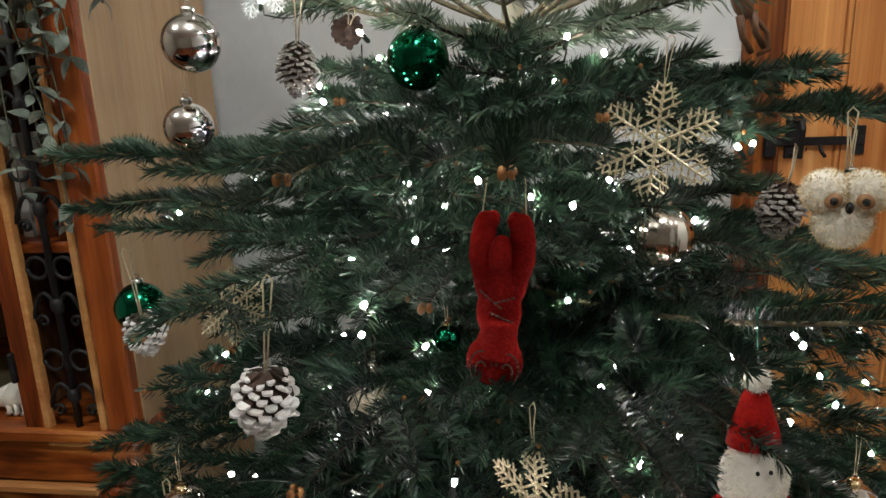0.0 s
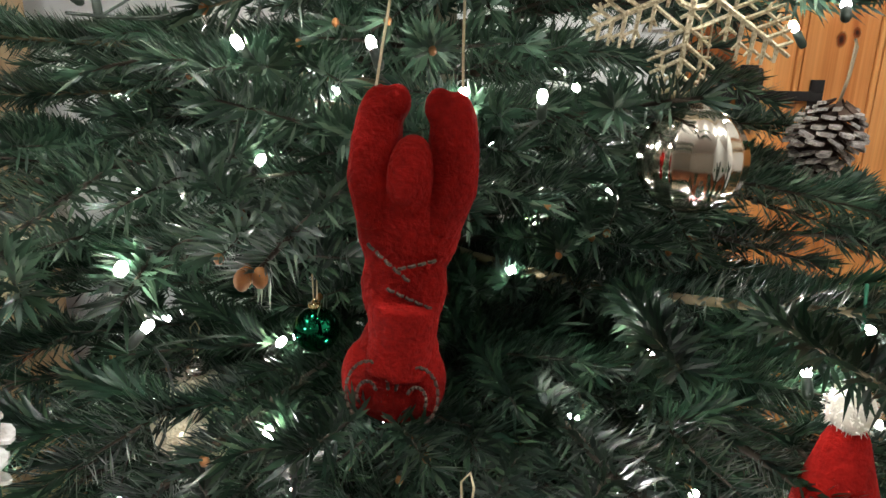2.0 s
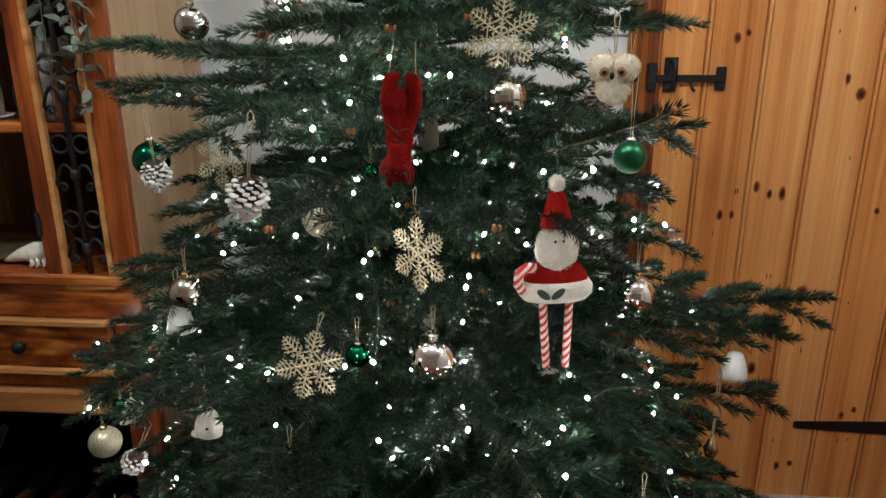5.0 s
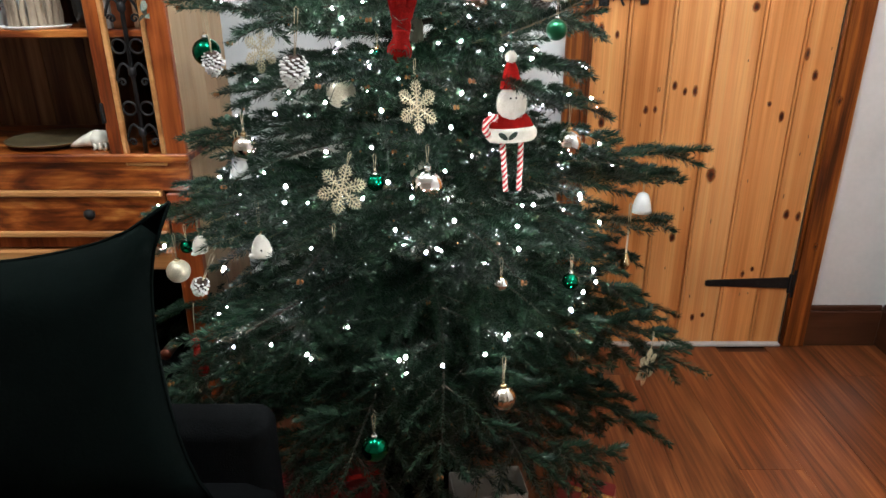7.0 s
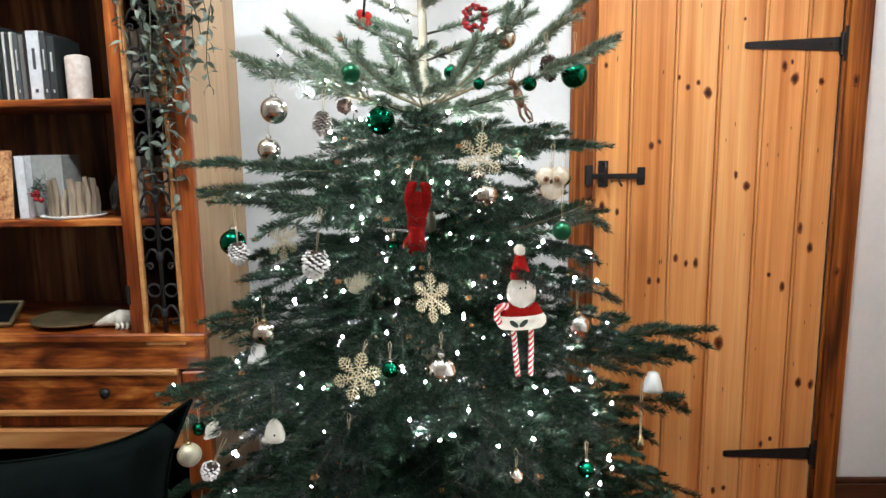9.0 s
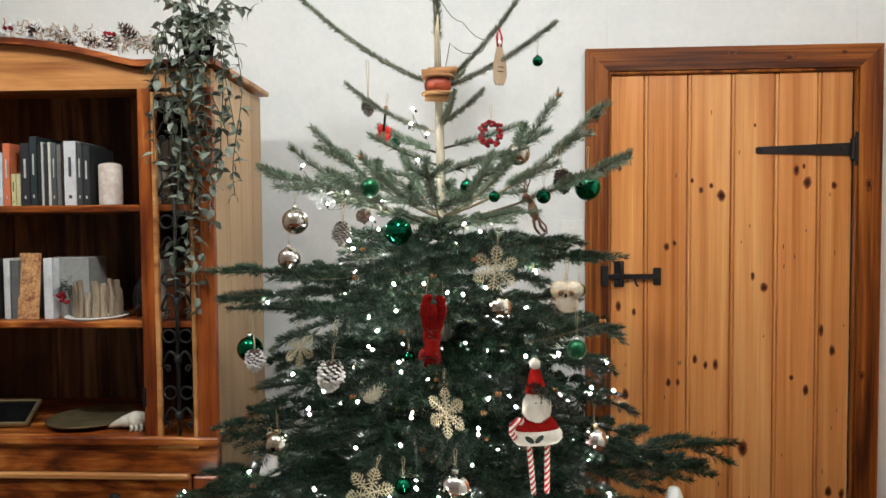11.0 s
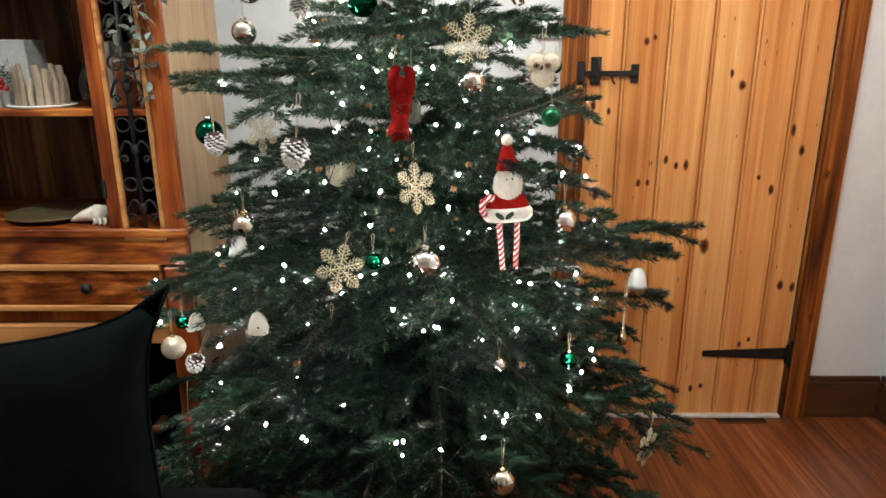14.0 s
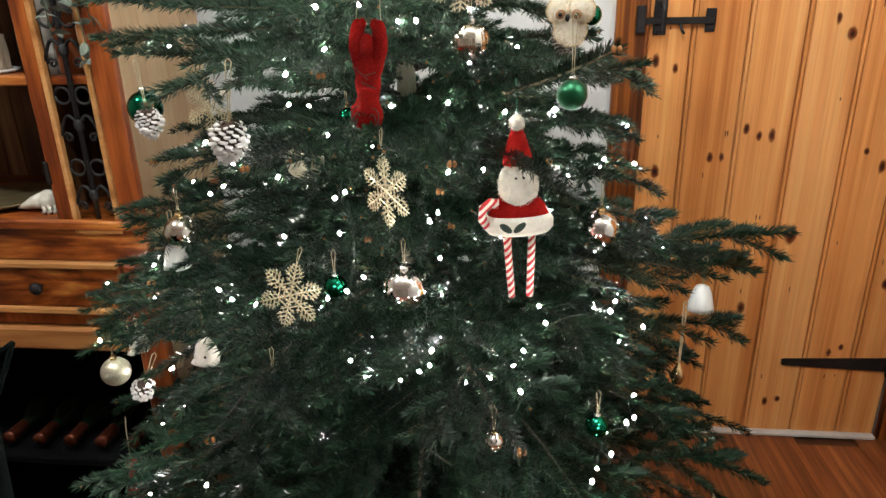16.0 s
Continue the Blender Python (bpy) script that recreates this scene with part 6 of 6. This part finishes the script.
# wreath of red berries
t = empty("berry_wreath", (0.605, 1.44, 1.690), "small wreath of dark red berries", "wreath ornament", rot=(0, 0, radians(15)))
rnd = random.Random(3)
me = Build().blob((0, 0, 0), (0.0052,) * 3, segs=9, rings=6).mesh("berry", BERRY, True)
for k in range(46):
    a = 2 * math.pi * k / 46
    r = 0.022 + rnd.uniform(-0.009, 0.009)
    share("berry", me, t, (r * math.cos(a), rnd.uniform(-0.007, 0.007), r * math.sin(a)))
Build().tube([(0.022 * math.cos(a), 0, 0.022 * math.sin(a)) for a in np.linspace(0, 2 * math.pi, 17)], 0.003, 6).part("ring", BARK, t, smooth=True)
hook(t, 0.025, 0.04, TWINE, 0.0006, 0.003)

# flat plywood fish on a red ribbon
t = empty("wooden_fish", (0.624, 1.40, 1.845), "flat plywood fish hanging on a red ribbon", "wooden ornament", rot=(0, 0, radians(20)))
body = [(-0.006, 0.036), (0.006, 0.036), (0.010, 0.02), (0.016, -0.005), (0.017, -0.03), (0.012, -0.045), (0.008, -0.052), (0.004, -0.046), (0, -0.053), (-0.004, -0.046), (-0.009, -0.052), (-0.014, -0.04), (-0.015, -0.005), (-0.010, 0.02)]
Build().prism(body, -0.002, 0.002).part("board", PLY, t, fix=True)
for p, q in (((-0.004, -0.012), (0.010, -0.008)), ((-0.006, -0.022), (0.008, -0.018)), ((0.003, 0.004), (0.006, 0.004))):
    Build().box(((p[0] + q[0]) / 2, -0.0024, (p[1] + q[1]) / 2), (abs(q[0] - p[0]), 0.001, 0.002), 0.0003).part("burnt_line", DARK_THREAD, t)
s = Build()
s.tube([(-0.004, 0, 0.036), (-0.006, 0, 0.058), (0, 0.002, 0.078), (0.006, 0, 0.058), (0.004, 0, 0.036)], 0.0028, 6)
s.part("ribbon", RED_GLOSS, t, "red ribbon", smooth=True)
Build().blob((0, 0, 0.045), (0.006, 0.005, 0.006), segs=10, rings=7).part("bead", PORCELAIN, t, smooth=True)

# brown reindeer
t = empty("toy_reindeer", (0.693, 1.35, 1.515), "small brown reindeer ornament with antlers", "reindeer ornament", rot=(0, radians(-18), radians(20)))
s = Build()
s.blob((0, 0, -0.008), (0.011, 0.009, 0.024))
s.tube([(0, 0, 0.012), (-0.004, -0.003, 0.024), (-0.010, -0.006, 0.030), (-0.018, -0.008, 0.026)], [0.007, 0.006, 0.007, 0.004], 10)
s.part("body", DEER_BROWN, t, smooth=True)
for sg in (-1, 1):
    s = Build()
    s.tube([(-0.006, sg * 0.003, 0.034), (0.0, sg * 0.010, 0.048), (0.008, sg * 0.014, 0.060)], 0.0014, 5)
    s.tube([(0.0, sg * 0.010, 0.048), (-0.006, sg * 0.013, 0.056)], 0.0012, 5)
    s.part("antler", DEER_BROWN, t, smooth=True)
for x in (-0.006, 0.008):
    Build().tube([(x, 0, -0.026), (x - 0.003, -0.002, -0.046), (x + 0.004, 0, -0.062)], [0.004, 0.003, 0.003], 8).part("leg", DEER_BROWN, t, smooth=True)
Build().tube([(0.008, 0, -0.03), (0.018, 0, -0.05), (0.016, 0, -0.066), (0.004, 0, -0.066)], 0.0022, 8).part("loop", DEER_BROWN, t, smooth=True)
hook(t, 0.034, 0.03, TWINE, 0.0006, 0.003)

# red star on the leader
t = empty("tree_star", (TX + 0.012 * math.sin(2.15 * 1.7) + 0.004, TY, 2.222), "red glitter star on the top of the tree", "tree star", rot=(0, radians(3), radians(-8)))
pts = []
for k in range(10):
    a = math.pi / 2 + k * math.pi / 5
    r = 0.095 if k % 2 == 0 else 0.040
    pts.append((r * math.cos(a), r * math.sin(a)))
s = Build()
v = [(x, 0, z) for x, z in pts] + [(0, -0.016, 0), (0, 0.016, 0)]
s.add(v, [(k, (k + 1) % 10, 10) for k in range(10)] + [((k + 1) % 10, k, 11) for k in range(10)])
s.part("star", glitter("red_glitter", (0.28, 0.01, 0.01), (0.6, 0.06, 0.04), 700, metal=0.4), t, fix=True)
Build().lathe([(0.008, -0.085), (0.010, -0.07), (0.011, -0.04), (0.006, -0.035)], segs=14).part("socket", RED_GLOSS, t, smooth=True)
# ---- fairy lights ----
BULBS_A = [(0.541, 1.27, 1.335), (0.695, 1.3, 1.378), (0.674, 1.25, 1.206), (0.74, 1.27, 1.203), (0.589, 1.22, 1.223), (0.413, 1.22, 1.177), (0.348, 1.25, 1.217), (0.339, 1.27, 1.283),
           (0.302, 1.33, 1.378), (0.437, 1.35, 1.399), (0.472, 1.4, 1.549), (0.392, 1.305, 1.354), (0.457, 1.277, 1.354)]
BULBS_B = [(0.441, 1.13, 1.109), (0.57, 1.13, 1.077), (0.22, 1.22, 1.087), (0.467, 1.05, 0.903), (0.577, 1.06, 0.917), (0.823, 1.15, 0.939), (0.792, 1.0, 0.763), (0.839, 1.05, 0.822), (0.819, 1.03, 0.785),
           (0.666, 0.93, 0.741), (0.631, 0.92, 0.715), (0.493, 0.88, 0.733), (0.556, 0.88, 0.717), (0.318, 0.92, 0.707), (0.135, 1.05, 0.655), (0.101, 1.15, 0.784), (0.731, 0.96, 0.734), (0.245, 1.15, 0.958),
           (0.45, 1.12, 0.974), (0.732, 1.14, 0.922)]
BULBS_C = [(0.302, 1.295, 0.992), (0.440, 1.294, 0.807), (0.580, 1.272, 0.841), (0.257, 1.271, 0.779), (0.435, 1.285, 0.925), (0.189, 1.334, 1.067), (0.313, 1.265, 1.102), (0.730, 1.320, 0.862),
           (0.856, 1.313, 0.878), (0.896, 1.290, 0.711), (0.880, 1.196, 0.730), (0.810, 1.083, 0.718), (0.679, 1.012, 0.704), (0.294, 1.025, 0.642), (0.193, 1.109, 0.626), (0.013, 1.372, 0.681)]
BULBS_D = [(0.542, 1.167, 0.818), (0.934, 1.585, 0.914), (0.870, 1.323, 0.796), (0.701, 1.133, 0.880), (0.637, 1.262, 1.116), (0.771, 1.357, 1.082), (0.838, 1.431, 0.818), (0.434, 1.210, 1.094),
           (0.570, 1.231, 1.057), (0.520, 1.122, 0.829), (0.179, 1.364, 0.809), (0.033, 1.330, 0.704), (0.018, 1.296, 0.602), (0.310, 0.936, 0.705), (0.679, 1.077, 0.649), (0.687, 1.171, 0.832)]
BULBS_E = [(0.872, 1.390, 0.860), (0.616, 1.373, 0.964), (0.745, 1.302, 1.200), (0.394, 1.329, 1.174), (0.299, 1.504, 1.177), (0.556, 1.365, 0.930), (0.833, 1.390, 0.829), (0.382, 1.246, 0.902),
           (0.392, 1.280, 1.353), (0.540, 1.274, 1.331), (0.308, 1.283, 1.377), (0.700, 1.358, 1.370), (0.669, 1.234, 1.207), (0.389, 1.434, 1.137)]
BULBS_F = [(0.425, 1.4, 1.746), (0.421, 1.4, 1.712), (0.458, 1.4, 1.687), (0.435, 1.4, 1.628), (0.351, 1.4, 1.537), (0.328, 1.4, 1.494), (0.386, 1.4, 1.514), (0.47, 1.4, 1.54), (0.49, 1.4, 1.54), (0.541, 1.4, 1.48), (0.168, 1.4, 1.619), (0.224, 1.4, 1.529), (0.271, 1.4, 1.555), (0.578, 1.4, 1.463), (0.613, 1.4, 1.449), (0.283, 1.4, 1.425), (0.449, 1.4, 1.418)]
rnd = random.Random(17)
spots = []
for p in BULBS_C + BULBS_D + BULBS_E + BULBS_F + BULBS_A + BULBS_B:
    q = Vector(p)
    q += (ROOM - q).normalized() * 0.018          # the bulbs peep out of the needles
    if all((q - r).length > 0.032 for r in spots):
        spots.append(q)
pool = [Vector(p) for p in TWIGS if 0.55 < p[2] < 1.72 and p[1] < TY + 0.12 and p[0] < (0.76 if p[2] > 1.15 else 0.96)]
rnd.shuffle(pool)
for p in pool:
    if len(spots) >= 185:
        break
    if p.z < 0.72 and rnd.random() < 0.5:
        continue
    if all((p - q).length > 0.055 for q in spots):
        spots.append(p + Vector((0, -0.006, 0.010)))
lights = empty("string_lights", (TX, TY, 1.0), "string of warm white fairy lights wound round the tree", "string lights")
off = Vector((TX, TY, 1.0))
bme = Build().lathe([(0, -0.0036), (0.0019, -0.0026), (0.0025, 0.0), (0.0019, 0.0026), (0, 0.0039)], segs=10).mesh("bulb", BULB, True)
hme = Build().lathe([(0.0016, -0.014), (0.0026, -0.012), (0.0026, -0.004), (0.0016, -0.003)], segs=8).mesh("holder", WIRE, True)
for p in spots:
    rot = (rnd.uniform(-0.9, 0.9), rnd.uniform(-0.9, 0.9), 0)
    o = share("bulb", bme, lights, p - off, rot)
    share("holder", hme, o)
order = sorted(spots, key=lambda p: (round(p.z / 0.13), math.atan2(p.y - TY, p.x - TX) * (1 if round(p.z / 0.13) % 2 else -1)))
for k in range(len(order) - 1):
    p, q = order[k], order[k + 1]
    if (p - q).length > 0.15:
        continue
    mid = (p + q) / 2 + Vector((0, 0.09, -0.02))
    pts = [p.lerp(mid, u).lerp(mid.lerp(q, u), u) - off + Vector((0, 0.004, -0.012)) for u in np.linspace(0, 1, 7)]
    Build().tube(pts, 0.0009, 4, cap=False).part("wire", WIRE, lights)
# the loose end at the leader
top = [(0.005, -0.02, 0.80), (0.03, -0.03, 0.90), (0.09, -0.02, 0.88), (0.12, -0.01, 0.91), (0.06, -0.02, 0.95), (0.01, -0.02, 1.00), (-0.02, -0.015, 1.06), (0.02, -0.01, 1.10)]
fine = [Vector(top[i]).lerp(Vector(top[i + 1]), u) + Vector((0, 0, -0.012 * math.sin(math.pi * u))) for i in range(len(top) - 1) for u in (0, 0.25, 0.5, 0.75)]
Build().tube(fine, 0.0009, 4).part("wire", WIRE, lights)

# ---- cushion and sofa ----


def pillow(name, place, w, h, d, m, label, rot):
    """A stuffed square with drawn-out corners and a seam."""
    t = empty(name, place, label, "cushion", rot=rot)
    n = 18
    v, f = [], []
    for sgn in (-1, 1):
        for j in range(n + 1):
            for i in range(n + 1):
                a, c = 2 * i / n - 1, 2 * j / n - 1
                th = max(0.0, (1 - a ** 4) * (1 - c ** 4)) ** 0.55
                pinch = 1 - 0.13 * (1 - abs(c) ** 2) * abs(a) ** 3
                pinch2 = 1 - 0.13 * (1 - abs(a) ** 2) * abs(c) ** 3
                wr = 0.006 * noise.noise(Vector((a * 2.2, c * 2.2, sgn * 3.0)))
                ear = 1 + 0.14 * abs(a * c) ** 9
                v.append((a * w / 2 * pinch * ear, sgn * (d / 2 * th + wr * th), c * h / 2 * pinch2 * ear))
    N = (n + 1) ** 2
    for s0 in (0, 1):
        for j in range(n):
            for i in range(n):
                k = s0 * N + j * (n + 1) + i
                q = (k, k + 1, k + n + 2, k + n + 1)
                f.append(q if s0 == 0 else q[::-1])
    s = Build()
    s.add(v, f)
    s.part("cover", m, t, smooth=True, fix=True)
    seam = [(a * w / 2 * (1 - 0.13 * (1 - c ** 2) * abs(a) ** 3) * (1 + 0.14 * abs(a * c) ** 9), 0, c * h / 2 * (1 - 0.13 * (1 - a ** 2) * abs(c) ** 3) * (1 + 0.14 * abs(a * c) ** 9)) for a, c in
            [(-1 + 2 * u, -1) for u in np.linspace(0, 1, 12)] + [(1, -1 + 2 * u) for u in np.linspace(0, 1, 12)] + [(1 - 2 * u, 1) for u in np.linspace(0, 1, 12)] + [(-1, 1 - 2 * u) for u in np.linspace(0, 1, 12)]]
    Build().tube(seam, 0.003, 6).part("seam", m, t, smooth=True)
    return t


pillow("dark_cushion", (-0.105, 0.80, 0.725), 0.475, 0.48, 0.15, VELVET, "large dark green velvet cushion standing on the sofa arm", (radians(-10), radians(-5), radians(4)))
pillow("sage_cushion", (-0.50, 0.72, 0.62), 0.42, 0.42, 0.14, SAGE, "grey sage linen cushion beside the velvet one", (radians(-14), radians(6), radians(14)))
sofa = empty("sofa", (-0.5, 0.55, 0), "low charcoal fabric sofa in front of the tree", "sofa")


def rounded(c, q, r, parent, name, m):
    s = Build()
    s.box(c, q, r * 0.6)
    ob = s.part(name, m, parent, smooth=True)
    bv = ob.modifiers.new("round", "BEVEL")
    bv.width, bv.segments, bv.limit_method = r * 0.4, 3, "ANGLE"
    return ob


rounded((0, 0.02, 0.24), (1.10, 0.62, 0.30), 0.05, sofa, "seat", CHARCOAL)
rounded((0.64, 0.05, 0.27), (0.20, 0.66, 0.42), 0.06, sofa, "arm", CHARCOAL)
rounded((0.055, 0.36, 0.36), (1.37, 0.10, 0.48), 0.05, sofa, "backrest", CHARCOAL)
for x in (-0.5, 0.6):
    for y in (-0.22, 0.32):
        Build().lathe([(0.018, 0), (0.025, 0.1)], (x, y, 0), 12).part("leg", BLACK, sofa, smooth=True)

# ---- presents under the tree ----


def present(place, q, m, label, turn, ribbon):
    t = empty("gift_box", place, label, "gift", "presents under the tree", rot=(0, 0, turn))
    Build().box((0, 0, q[2] / 2), q, 0.004).part("box", m, t)
    s = Build()
    s.box((0, 0, q[2] / 2), (0.018, q[1] + 0.002, q[2] + 0.002), 0.001)
    s.box((0, 0, q[2] / 2), (q[0] + 0.002, 0.018, q[2] + 0.002), 0.001)
    s.part("ribbon", ribbon, t)


present((0.27, 1.22, 0), (0.26, 0.2, 0.17), PAPER_RED, "dark red wrapped gift box on the floor", 0.3, RED_GLOSS)
present((0.92, 1.28, 0), (0.14, 0.12, 0.09), PAPER_RED, "small red wrapped gift box on the floor", -0.4, GOLD)
bag = empty("paper_bag", (0.66, 1.22, 0), "open white paper gift bag on the floor", "gift bag", rot=(0, 0, 0.15))
s = Build()
w, d, h = 0.18, 0.10, 0.17
for c, q in (((0, -d / 2, h / 2), (w, 0.003, h)), ((0, d / 2, h / 2), (w, 0.003, h * 1.0)), ((-w / 2, 0, h / 2), (0.003, d - 0.004, h)), ((w / 2, 0, h / 2), (0.003, d - 0.004, h)), ((0, 0, 0.003), (w - 0.006, d - 0.006, 0.004))):
    s.box(c, q, 0.001)
s.part("bag", PAPER_WHITE, bag)
for y in (-d / 2, d / 2):
    Build().tube([(-0.04, y, h), (-0.03, y, h + 0.06), (0.03, y, h + 0.06), (0.04, y, h)], 0.002, 6).part("handle", TWINE, bag, smooth=True)
Build().lathe([(0, 0), (0.05, 0.0), (0.062, 0.04), (0.055, 0.10), (0.03, 0.13), (0.04, 0.16), (0.0, 0.15)], segs=20).thing("cloth_sack", KRAFT, "small tied brown cloth sack on the floor", "sack", (0.53, 1.06, 0), True)

# ---- floor boards ----
rnd = random.Random(2)
W = 0.19
cols = int((EAST - WEST) / W) + 1
meshes = {}
for k in range(cols):
    x = WEST + W * (k + 0.5)
    y = SOUTH - rnd.uniform(0, 1.0)
    while y < NORTH:
        L = rnd.choice((1.1, 1.3, 1.5))
        y0, y1 = max(y, SOUTH), min(y + L, NORTH)
        if y1 - y0 > 0.1:
            key = round(y1 - y0, 3)
            if key not in meshes:
                meshes[key] = Build().box((0, 0, -0.005), (W - 0.0005, key - 0.0005, 0.010), 0.0006).mesh("plank", FLOORWOOD)
            share("plank", meshes[key], floor, (x, (y0 + y1) / 2, 0))
        y += L
